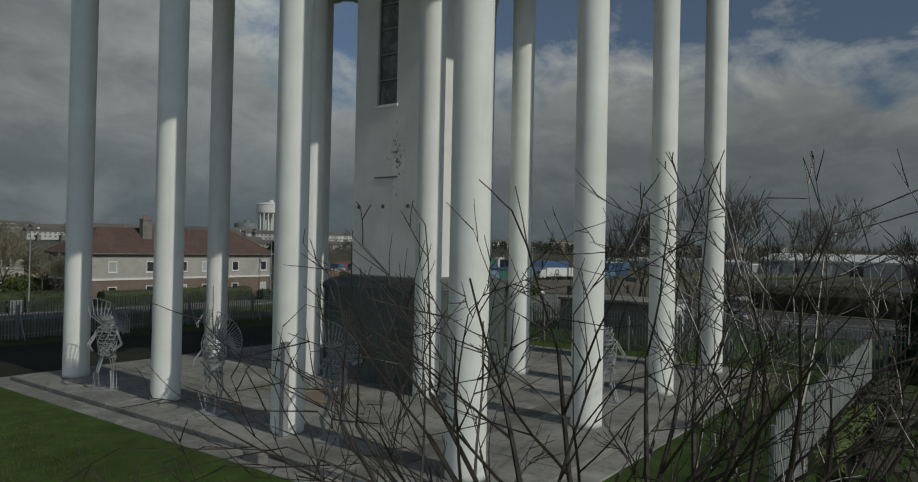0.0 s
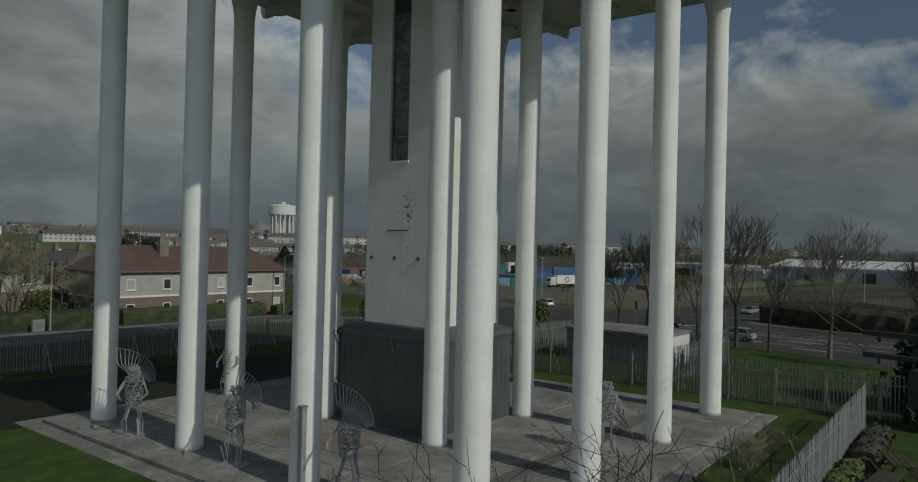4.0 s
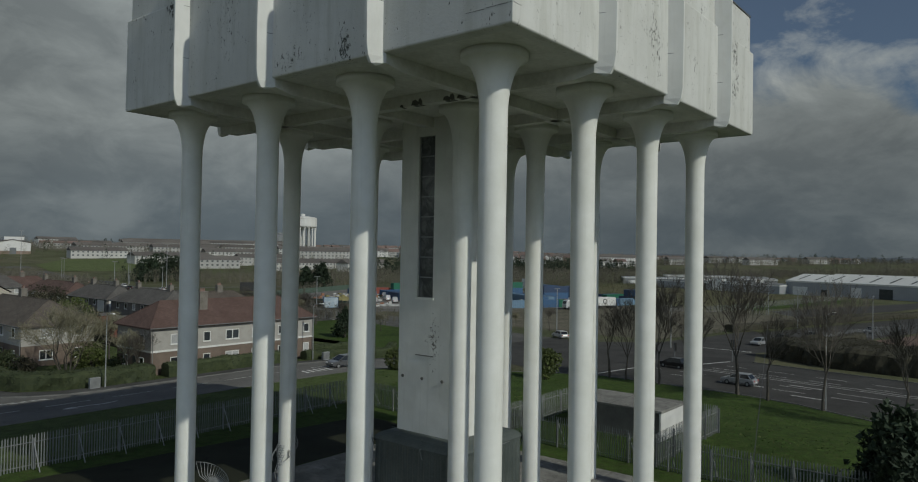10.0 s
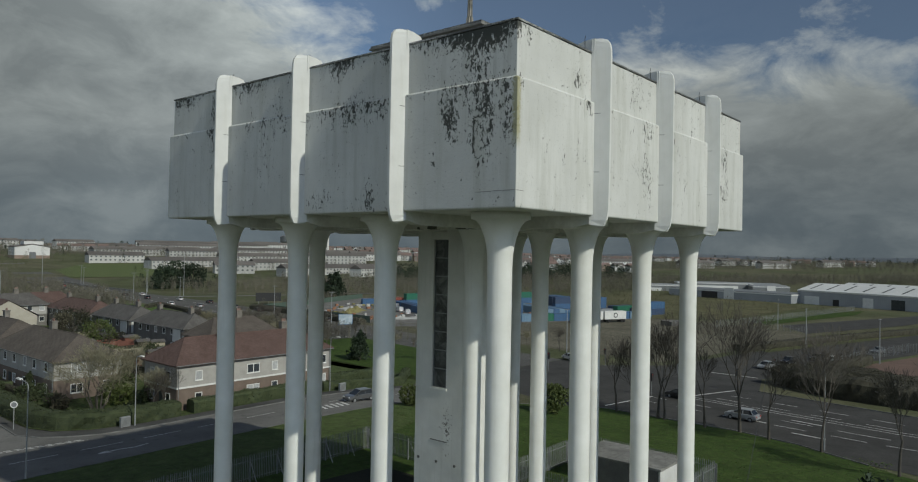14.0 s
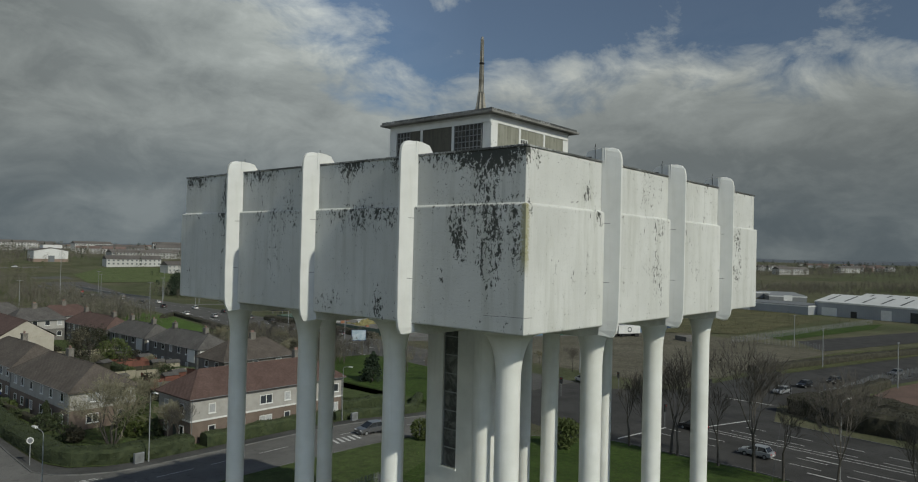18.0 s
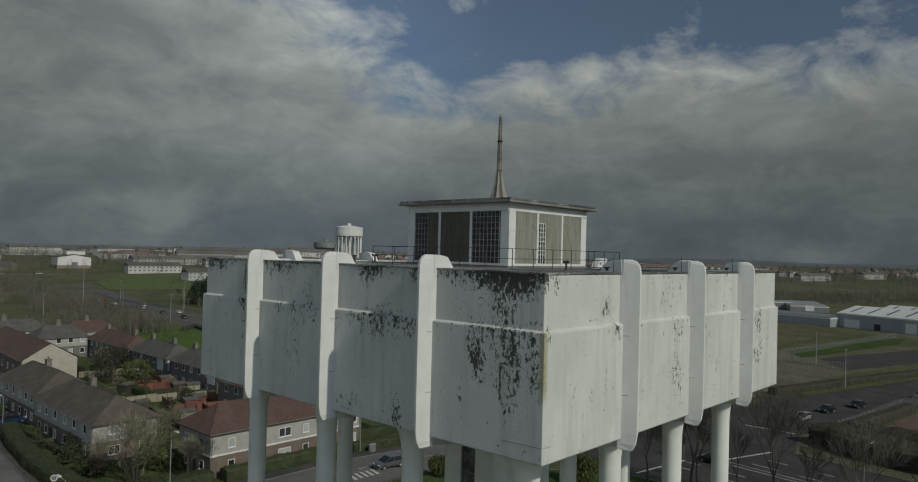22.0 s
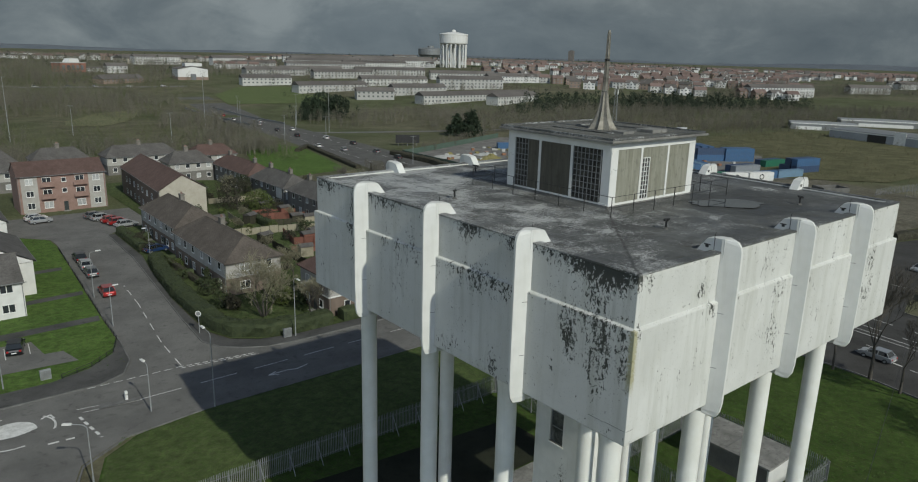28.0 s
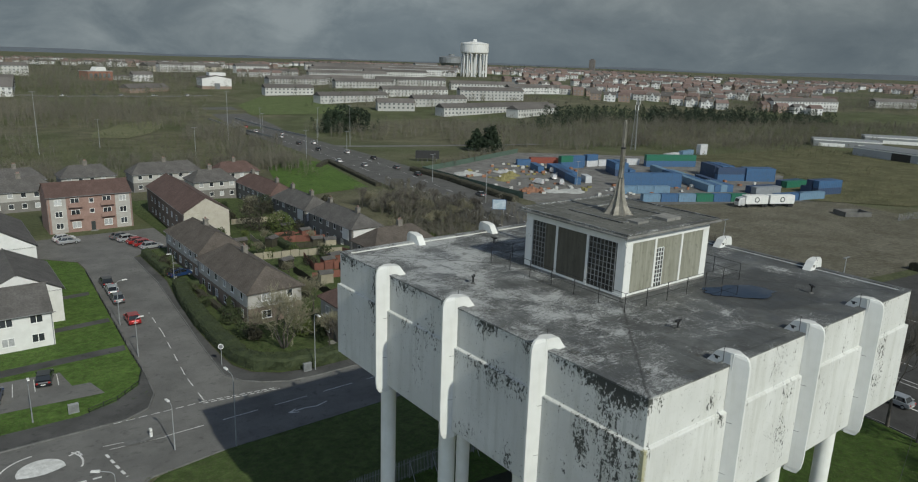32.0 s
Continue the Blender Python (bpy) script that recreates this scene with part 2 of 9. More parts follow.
def white_render():
    """Painted concrete of the tank with black mildew, runs and flaking."""
    k = Nodes("tank_paint")
    x, y, z = k.xyz()
    grain = k.noise(9, 6, 0.6)
    broad = k.noise(0.35, 5, 0.6)
    streak = k.noise(1.0, 6, 0.65, k.vec((1.6, 1.6, 0.13)))
    base = k.mix(k.ramp(broad, (0.35, 0.0), (0.7, 1.0)), (0.53, 0.535, 0.508), (0.62, 0.625, 0.598))
    base = k.mix(k.ramp(streak, (0.5, 0.0), (0.7, 0.65)), base, (0.42, 0.425, 0.38))
    base = k.mix(k.ramp(k.noise(2.3, 5, 0.6, k.vec((1, 1, 0.35))), (0.6, 0.0), (0.7, 0.35)), base, (0.5, 0.5, 0.45))
    # mildew in clusters under the parapet and the ledge, thickest on the west face by the corner
    ledge = k.math("SUBTRACT", 1.0, k.math("MULTIPLY", k.math("ABSOLUTE", k.math("SUBTRACT", z, 24.6)), 0.55), True)
    west = k.math("LESS_THAN", x, -11.6)
    south = k.math("LESS_THAN", y, -11.6)

    def clump(u, u0, z0, su, sz, amp):
        a = k.math("DIVIDE", k.math("SUBTRACT", u, u0), su * 1.25)
        b = k.math("DIVIDE", k.math("SUBTRACT", z, z0), sz * 1.2)
        return k.math("MULTIPLY", k.math("SUBTRACT", 1.0, k.math("ADD", k.math("MULTIPLY", a, a), k.math("MULTIPLY", b, b)), True), amp)

    def densest(u, spec):
        d = None
        for c in spec:
            e = clump(u, *c)
            d = e if d is None else k.math("MAXIMUM", d, e)
        return d

    dw = densest(y, ((-10.6, 27.6, 3.4, 1.15, 0.36), (-9.6, 26.9, 0.9, 1.4, 0.24), (-10.4, 24.6, 0.75, 2.3, 0.33), (-9.0, 24.7, 0.7, 1.6, 0.25), (-11.5, 24.5, 0.7, 1.6, 0.2),
                     (-5.4, 27.4, 0.45, 1.0, 0.22), (-2.4, 27.5, 0.8, 0.9, 0.28), (-3.4, 25.1, 2.6, 0.8, 0.22), (-1.4, 21.3, 0.9, 0.7, 0.2), (-4.6, 21.3, 0.7, 0.7, 0.2), (2.6, 25.0, 2.2, 0.9, 0.13), (3.0, 23.4, 0.8, 1.2, 0.15),
                     (4.8, 27.4, 1.6, 0.8, 0.22), (7.4, 25.6, 0.8, 1.9, 0.25), (10.5, 27.4, 1.5, 0.8, 0.22)))
    ds = densest(x, ((-11.4, 27.5, 0.5, 0.9, 0.18), (-7.6, 26.2, 0.3, 0.5, 0.2), (-7.2, 25.1, 0.5, 0.5, 0.22), (-5.4, 27.4, 0.5, 0.7, 0.18), (-2.4, 26.6, 0.7, 1.3, 0.16), (-1.6, 24.8, 0.7, 0.8, 0.19), (-1.5, 22.8, 0.6, 1.6, 0.18),
                     (1.3, 26.8, 0.7, 0.9, 0.22), (1.2, 25.0, 0.7, 1.3, 0.2), (8.4, 26.6, 0.7, 1.2, 0.2), (8.6, 23.6, 0.9, 2.2, 0.2)))
    rim = k.math("MAXIMUM", k.ramp(k.math("MULTIPLY", k.math("SUBTRACT", z, 26.5), 1.0), (0.3, 0.0), (1.0, 0.13)), k.math("MULTIPLY", k.math("LESS_THAN", z, 25.47), k.ramp(k.math("SUBTRACT", z, 24.5), (0.45, 0.0), (0.95, 0.1))))
    dens = k.math("MAXIMUM", k.math("MULTIPLY", k.math("ADD", dw, rim), west), k.math("MULTIPLY", k.math("ADD", ds, k.math("MULTIPLY", rim, 0.45)), south))
    spots = k.math("ADD", k.math("MULTIPLY", k.noise(7.6, 5, 0.66, k.vec((1, 1, 0.62)), 0.5), 0.66), k.math("MULTIPLY", k.noise(24.0, 6, 0.72, k.vec((1, 1, 0.85)), 0.3), 0.34))
    patch = k.noise(1.5, 5, 0.65, k.vec((1, 1, 0.42)), 0.4)
    dirt = k.ramp(k.math("ADD", k.math("ADD", spots, k.math("MULTIPLY", dens, 0.47)), k.math("MULTIPLY", k.math("SUBTRACT", patch, 0.5), 0.42)), (0.62, 0.0), (0.645, 1.0))
    drip = k.math("MULTIPLY", k.ramp(k.noise(1.0, 5, 0.6, k.vec((5.0, 5.0, 0.22))), (0.55, 0.0), (0.72, 0.5)), k.ramp(dens, (0.02, 0.0), (0.2, 1.0)))
    base = k.mix(drip, base, (0.27, 0.28, 0.25))
    fleck = k.ramp(k.math("ADD", k.noise(15, 6, 0.74), k.math("MULTIPLY", k.noise(0.9, 4, 0.6), 0.18)), (0.725, 0.0), (0.75, 0.8))
    base = k.mix(fleck, base, (0.13, 0.13, 0.11))
    # faint lines left by the shuttering boards
    board = k.math("PINGPONG", z, 0.26)
    base = k.mix(k.math("MULTIPLY", k.ramp(board, (0.0, 0.14), (0.03, 0.0)), k.ramp(k.noise(0.8, 3, 0.5), (0.45, 0.0), (0.6, 1.0))), base, (0.45, 0.45, 0.42))
    base = k.mix(k.math("MULTIPLY", dirt, 0.95), base, (0.03, 0.033, 0.027))
    # yellow lichen down the arris
    arris = k.math("SUBTRACT", 1.0, k.math("MULTIPLY", k.math("ADD", k.math("ABSOLUTE", k.math("ADD", x, 12.0)), k.math("ABSOLUTE", k.math("ADD", y, 12.0))), 1.7), True)
    lich = k.math("MULTIPLY", k.ramp(k.math("MULTIPLY", arris, k.noise(13, 8, 0.75)), (0.3, 0.0), (0.37, 0.7)), k.ramp(ledge, (0.05, 0.0), (0.4, 1.0)))
    base = k.mix(lich, base, (0.27, 0.25, 0.09))
    k.bump(k.math("ADD", grain, k.math("MULTIPLY", dirt, -0.4)), 0.25, 0.03)
    return k.done(base, 0.82)


M["tank"] = white_render()


def column_paint(name, lo, hi):
    k = Nodes(name)
    streak = k.noise(1.0, 6, 0.65, k.vec((3.0, 3.0, 0.22)))
    chips = k.noise(4.2, 8, 0.75, k.vec((1, 1, 0.7)))
    where = k.noise(0.32, 3, 0.5)
    c = k.mix(k.ramp(k.noise(0.8, 5, 0.6), (0.35, 0.0), (0.68, 1.0)), lo, hi)
    c = k.mix(k.ramp(streak, (0.56, 0.0), (0.78, 0.4)), c, (0.47, 0.47, 0.42))
    d = k.ramp(k.math("ADD", k.math("MULTIPLY", chips, 0.7), k.math("MULTIPLY", where, 0.3)), (0.655, 0.0), (0.685, 0.8))
    c = k.mix(d, c, (0.12, 0.12, 0.105))
    k.bump(k.math("SUBTRACT", k.noise(11, 5, 0.6), d), 0.2, 0.02)
    return k.done(c, 0.75)


M["column"] = column_paint("column_paint", (0.66, 0.665, 0.62), (0.75, 0.755, 0.72))
def core_paint():
    """Shaft paint with the plaster broken away along the edge of a patched panel."""
    k = Nodes("core_paint")
    x, y, z = k.xyz()
    c = k.mix(k.ramp(k.noise(0.7, 6, 0.6), (0.35, 0.0), (0.68, 1.0)), (0.6, 0.605, 0.57), (0.71, 0.715, 0.68))
    c = k.mix(k.ramp(k.noise(1.0, 6, 0.65, k.vec((3, 3, 0.2))), (0.54, 0.0), (0.76, 0.4)), c, (0.44, 0.44, 0.39))
    near = k.math("SUBTRACT", 1.0, k.math("ADD", k.math("MULTIPLY", k.math("ABSOLUTE", k.math("ADD", y, 0.45)), 0.95), k.math("MULTIPLY", k.math("ABSOLUTE", k.math("SUBTRACT", z, 9.3)), 0.32)), True)
    chips = k.ramp(k.math("ADD", k.math("MULTIPLY", k.noise(6, 8, 0.72), 0.8), k.math("MULTIPLY", near, 0.2)), (0.585, 0.0), (0.605, 0.9))
    c = k.mix(chips, c, (0.11, 0.10, 0.085))
    k.bump(k.math("SUBTRACT", k.noise(11, 5, 0.6), chips), 0.25, 0.02)
    return k.done(c, 0.78)


M["core"] = core_paint()
M["soffit"] = surf("soffit_paint", (0.5, 0.5, 0.46), (0.7, 0.7, 0.66), 0.7, 5, 0.85, bump=0.3)
M["rib"] = column_paint("rib_paint", (0.6, 0.605, 0.58), (0.68, 0.685, 0.66))


def roofing():
    k = Nodes("roof_felt")
    x, y, z = k.xyz()
    p = k.noise(0.3, 6, 0.6)
    c = k.mix(k.ramp(k.noise(0.5, 7, 0.65), (0.38, 0.0), (0.62, 1.0)), (0.058, 0.06, 0.058), (0.108, 0.112, 0.108))
    c = k.mix(k.ramp(k.noise(0.8, 5, 0.6, k.vec((1, 0.3, 1))), (0.52, 0.0), (0.66, 0.4)), c, (0.16, 0.165, 0.162))
    # the top coat has flaked off in fine pale scabs, most towards the north-west
    wear = k.noise(14.0, 12, 0.78, k.vec((1, 1, 1)), 1.0)
    run = k.noise(2.6, 11, 0.7, k.vec((0.6, 2.2, 1)), 1.4)
    zone = k.math("ADD", k.math("MULTIPLY", k.noise(0.45, 5, 0.6), 0.6), k.math("MULTIPLY", k.math("SUBTRACT", y, x), 0.0045))
    flake = k.ramp(k.math("ADD", k.math("MULTIPLY", wear, 0.6), k.math("MULTIPLY", zone, 0.55)), (0.488, 0.0), (0.52, 0.85))
    lines = k.ramp(k.math("ADD", k.math("MULTIPLY", run, 0.6), k.math("MULTIPLY", zone, 0.5)), (0.495, 0.0), (0.51, 0.8))
    c = k.mix(k.math("MAXIMUM", flake, lines), c, (0.42, 0.43, 0.42))
    c = k.mix(k.ramp(k.noise(1.9, 9, 0.75), (0.58, 0.0), (0.64, 0.7)), c, (0.05, 0.045, 0.03))
    c = k.mix(k.ramp(k.noise(0.55, 6, 0.6, k.vec((1, 1, 1)), 0.4), (0.54, 0.0), (0.6, 0.55)), c, (0.062, 0.064, 0.064))
    wx, wy = k.math("DIVIDE", k.math("SUBTRACT", x, 4.4), 4.6), k.math("DIVIDE", k.math("ADD", y, 6.8), 3.2)
    wet = k.math("ADD", k.math("ADD", k.math("MULTIPLY", wx, wx), k.math("MULTIPLY", wy, wy)), k.math("MULTIPLY", k.math("SUBTRACT", k.noise(0.6, 6, 0.6), 0.5), 1.6))
    c = k.mix(k.ramp(wet, (0.75, 0.8), (0.95, 0.0)), c, (0.045, 0.047, 0.046))
    wob = k.math("MULTIPLY", k.math("SUBTRACT", k.noise(0.9, 4, 0.6), 0.5), 0.35)
    seam = k.math("PINGPONG", k.math("ADD", x, k.math("MULTIPLY", wob, 0.3)), 0.5)
    c = k.mix(k.ramp(seam, (0.0, 0.55), (0.035, 0.0)), c, (0.03, 0.03, 0.029))
    hip = k.math("ABSOLUTE", k.math("ADD", k.math("SUBTRACT", k.math("ABSOLUTE", x), k.math("ABSOLUTE", y)), wob))
    c = k.mix(k.ramp(hip, (0.0, 0.8), (0.16, 0.0)), c, (0.035, 0.034, 0.032))
    k.bump(k.math("ADD", wear, flake), 0.35, 0.02)
    return k.done(c, k.ramp(p, (0.4, 0.5), (0.6, 0.85)))


M["roofing"] = roofing()


def grass_mat(name, a, b, brown):
    k = Nodes(name)
    v = k.world()
    c = k.mix(k.ramp(k.noise(0.13, 6, 0.6, v), (0.35, 0.0), (0.65, 1.0)), a, b)
    c = k.mix(k.ramp(k.noise(2.8, 8, 0.7, v), (0.42, 0.0), (0.66, 0.85)), c, brown)
    c = k.mix(1.0, c, k.ramp(k.noise(26, 3, 0.7, v), (0.25, 0.35), (0.75, 1.65)), "MULTIPLY")
    c = k.mix(1.0, c, k.ramp(k.noise(1.1, 7, 0.7, v), (0.3, 0.6), (0.7, 1.4)), "MULTIPLY")
    k.b.inputs["Specular IOR Level"].default_value = 0.15
    k.bump(k.noise(14, 4, 0.7, v), 0.7, 0.06)
    return k.done(c, 0.95)


M["lawn"] = grass_mat("lawn", (0.03, 0.062, 0.01), (0.053, 0.093, 0.018), (0.052, 0.06, 0.023))
M["front_lawn"] = grass_mat("front_lawn", (0.055, 0.105, 0.02), (0.083, 0.145, 0.031), (0.078, 0.1, 0.034))


def ground_mat():
    """Open land: rough grass, dead bracken and scrub, by its distance from the houses."""
    k = Nodes("open_land")
    v = k.world()
    g = k.mix(k.ramp(k.noise(0.05, 6, 0.6, v), (0.4, 0.0), (0.6, 1.0)), (0.074, 0.084, 0.042), (0.105, 0.116, 0.06))
    s = k.mix(k.ramp(k.noise(0.09, 7, 0.65, v), (0.38, 0.0), (0.62, 1.0)), (0.092, 0.09, 0.056), (0.145, 0.137, 0.088))
    patch = k.ramp(k.noise(0.011, 4, 0.55, v), (0.44, 0.0), (0.56, 1.0))
    c = k.mix(patch, s, g)
    c = k.mix(1.0, c, k.ramp(k.noise(1.3, 6, 0.7, v), (0.25, 0.6), (0.75, 1.3)), "MULTIPLY")
    k.b.inputs["Specular IOR Level"].default_value = 0.15
    k.bump(k.noise(0.7, 6, 0.7, v), 0.6, 0.5)
    return k.done(c, 0.95)


M["land"] = ground_mat()


def asphalt(name, lo, hi, patchy=0.6):
    k = Nodes(name)
    v = k.world()
    c = k.mix(k.ramp(k.noise(0.22, 6, 0.6, v), (0.35, 0.0), (0.65, 1.0)), lo, hi)
    c = k.mix(k.ramp(k.noise(1.1, 7, 0.7, v), (0.56, 0.0), (0.66, patchy)), c, tuple(x * 0.6 for x in lo))
    c = k.mix(1.0, c, k.ramp(k.noise(60, 2, 0.6, v), (0.3, 0.8), (0.7, 1.2)), "MULTIPLY")
    k.b.inputs["Specular IOR Level"].default_value = 0.15
    k.bump(k.noise(60, 3, 0.6, v), 0.3, 0.01)
    return k.done(c, 0.85)


M["asphalt"] = asphalt("asphalt", (0.125, 0.123, 0.117), (0.172, 0.169, 0.16))
M["asphalt_dark"] = asphalt("asphalt_dark", (0.046, 0.045, 0.043), (0.07, 0.069, 0.066))
M["asphalt_worn"] = asphalt("asphalt_worn", (0.088, 0.086, 0.082), (0.122, 0.12, 0.113))
M["footway"] = asphalt("footway", (0.062, 0.062, 0.06), (0.10, 0.099, 0.096))
M["paint"] = surf("road_paint", (0.42, 0.42, 0.4), (0.72, 0.72, 0.7), 1.5, 8, 0.7)
M["kerb"] = surf("kerb_stone", (0.09, 0.09, 0.086), (0.17, 0.17, 0.163), 1.0, 10, 0.85)
def slab_concrete():
    k = Nodes("concrete")
    c = k.mix(k.ramp(k.noise(0.45, 7, 0.62), (0.36, 0.0), (0.64, 1.0)), (0.13, 0.128, 0.118), (0.25, 0.246, 0.228))
    c = k.mix(k.ramp(k.noise(2.4, 9, 0.72), (0.54, 0.0), (0.64, 0.7)), c, (0.09, 0.09, 0.078))
    c = k.mix(k.ramp(k.noise(1.2, 8, 0.7, k.vec((1, 0.4, 1))), (0.58, 0.0), (0.66, 0.6)), c, (0.33, 0.325, 0.305))
    crack = k.math("ABSOLUTE", k.math("SUBTRACT", k.noise(0.55, 7, 0.6), 0.5))
    c = k.mix(k.ramp(crack, (0.0, 0.75), (0.006, 0.0)), c, (0.05, 0.05, 0.044))
    k.bump(k.noise(14, 5, 0.65), 0.35, 0.02)
    return k.done(c, 0.88)


M["concrete"] = slab_concrete()
M["concrete_dark"] = surf("concrete_dark", (0.075, 0.075, 0.07), (0.15, 0.147, 0.138), 0.5, 6, 0.9, bump=0.35)
M["galv"] = surf("galvanised_steel", (0.24, 0.252, 0.256), (0.34, 0.352, 0.356), 2, 14, 0.6, 0.3, spread=0.12)
M["pale_steel"] = surf("pale_steel", (0.15, 0.162, 0.162), (0.23, 0.244, 0.244), 2, 14, 0.6, 0.15, spread=0.2)
M["galv_dull"] = surf("weathered_steel", (0.17, 0.18, 0.182), (0.26, 0.27, 0.272), 2, 14, 0.6, 0.4)
M["dark_sheet"] = surf("dark_sheet", (0.03, 0.037, 0.038), (0.055, 0.063, 0.064), 0.8, 9, 0.5, 0.3)
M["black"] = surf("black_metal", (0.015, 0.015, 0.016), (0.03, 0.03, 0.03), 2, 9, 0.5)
M["chimney"] = surf("sooty_roughcast", (0.12, 0.11, 0.095), (0.22, 0.205, 0.18), 1.5, 12, 0.95, bump=0.5)
M["rust"] = surf("rusty_steel", (0.16, 0.07, 0.03), (0.3, 0.2, 0.12), 2, 9, 0.8)
M["bark"] = surf("bark", (0.045, 0.04, 0.034), (0.10, 0.09, 0.075), 2, 12, 0.9)
M["twig"] = surf("twig_bark", (0.022, 0.016, 0.012), (0.05, 0.038, 0.03), 4, 20, 0.42)
M["twig_grey"] = surf("grey_twigs", (0.058, 0.052, 0.043), (0.118, 0.106, 0.088), 4, 20, 0.8)
M["twig_tan"] = surf("tan_twigs", (0.14, 0.132, 0.085), (0.235, 0.22, 0.15), 2, 9, 0.85)
M["hedge"] = surf("hedge_leaf", (0.021, 0.034, 0.011), (0.06, 0.076, 0.028), 1.5, 9, 0.8, spread=0.2)
M["hedge_brown"] = surf("hedge_twig", (0.026, 0.025, 0.016), (0.06, 0.056, 0.034), 1.5, 9, 0.9, spread=0.2)
M["pine"] = surf("conifer_leaf", (0.01, 0.022, 0.01), (0.03, 0.05, 0.022), 1.5, 9, 0.8, spread=0.25)
M["shrub"] = surf("shrub_leaf", (0.045, 0.07, 0.015), (0.10, 0.12, 0.03), 1.5, 9, 0.8, spread=0.2)
M["brown_render"] = surf("brown_roughcast", (0.13, 0.098, 0.078), (0.185, 0.145, 0.118), 0.7, 14, 0.95, bump=0.5)
M["grey_render"] = surf("grey_roughcast", (0.3, 0.29, 0.268), (0.4, 0.388, 0.36), 0.7, 14, 0.95, bump=0.5)
M["grey_dark_render"] = surf("dark_roughcast", (0.12, 0.115, 0.105), (0.19, 0.18, 0.165), 0.7, 14, 0.95, bump=0.5)
M["white_wall"] = surf("white_roughcast", (0.55, 0.55, 0.53), (0.66, 0.66, 0.64), 0.7, 14, 0.9, bump=0.35)
M["cream_wall"] = surf("cream_roughcast", (0.35, 0.325, 0.265), (0.44, 0.41, 0.345), 0.7, 14, 0.9, bump=0.35)
M["brick_pink"] = surf("pink_brick", (0.21, 0.135, 0.11), (0.29, 0.195, 0.165), 0.9, 18, 0.9, bump=0.4)
M["trim"] = surf("white_trim", (0.58, 0.58, 0.56), (0.7, 0.7, 0.68), 1, 8, 0.6)


def tiles(name, a, b, pitch=0.3):
    """Roof tiles: courses and single tiles as fine relief and tint."""
    k = Nodes(name)
    x, y, z = k.xyz()
    w = k.n.new("ShaderNodeTexWave")
    w.wave_type, w.bands_direction = "BANDS", "Z"
    w.inputs["Scale"].default_value = 1.0 / pitch
    k.l.new(k.vec(), w.inputs[0])
    c = k.mix(k.ramp(k.noise(0.5, 6, 0.6), (0.35, 0.0), (0.65, 1.0)), a, b)
    c = k.mix(1.0, c, k.ramp(k.noise(3.5, 4, 0.7), (0.3, 0.7), (0.7, 1.25)), "MULTIPLY")
    c = k.mix(k.ramp(w.outputs[1], (0.0, 0.5), (0.25, 0.0)), c, tuple(v * 0.45 for v in a))
    k.bump(w.outputs[1], 0.5, 0.04)
    return k.done(c, 0.85)


M["tile_red"] = tiles("red_tiles", (0.088, 0.053, 0.044), (0.125, 0.079, 0.067))
M["tile_grey"] = tiles("grey_tiles", (0.072, 0.06, 0.05), (0.115, 0.097, 0.082))
M["tile_dark"] = tiles("dark_tiles", (0.078, 0.073, 0.068), (0.122, 0.115, 0.108))


def glass(name, tint, rough=0.08):
    k = Nodes(name)
    c = k.mix(k.ramp(k.random(), (0, 0.0), (1, 1.0)), tint, tuple(min(1, v * 2.4) for v in tint))
    k.b.inputs["Specular IOR Level"].default_value = 0.6
    return k.done(c, rough)


M["pane"] = glass("window_pane", (0.02, 0.023, 0.026))
M["curtain"] = surf("net_curtain", (0.3, 0.31, 0.31), (0.5, 0.51, 0.51), 2, 9, 0.8, spread=0.3)


def car_paint(name, c, metal=0.3):
    k = Nodes(name)
    k.b.inputs["Coat Weight"].default_value = 0.6
    return k.done(k.mix(k.ramp(k.noise(3, 4), (0.4, 0.0), (0.7, 1.0)), c, tuple(v * 0.8 for v in c)), 0.35, metal)


for key, c in dict(white=(0.62, 0.62, 0.62), silver=(0.36, 0.37, 0.38), grey=(0.12, 0.125, 0.13), black=(0.012, 0.013, 0.015), red=(0.32, 0.02, 0.02), blue=(0.02, 0.05, 0.14)).items():
    M["car_" + key] = car_paint("car_paint_" + key, c)
M["tyre"] = surf("tyre_rubber", (0.012, 0.012, 0.012), (0.025, 0.025, 0.025), 4, 20, 0.85)
M["carglass"] = glass("car_glass", (0.012, 0.014, 0.016), 0.05)
M["lamp_red"] = surf("red_lens", (0.25, 0.01, 0.01), (0.35, 0.02, 0.02), 4, 9, 0.3)
M["lamp_clear"] = surf("clear_lens", (0.5, 0.5, 0.5), (0.7, 0.7, 0.7), 4, 9, 0.2)

# ---- geometry helpers ----


def build(name, verts, faces, mat, smooth=False):
    me = bpy.data.meshes.new(name)
    me.from_pydata(verts, [], faces)
    me.materials.append(mat)
    if smooth:
        me.polygons.foreach_set("use_smooth", [True] * len(me.polygons))
    me.update()
    return me


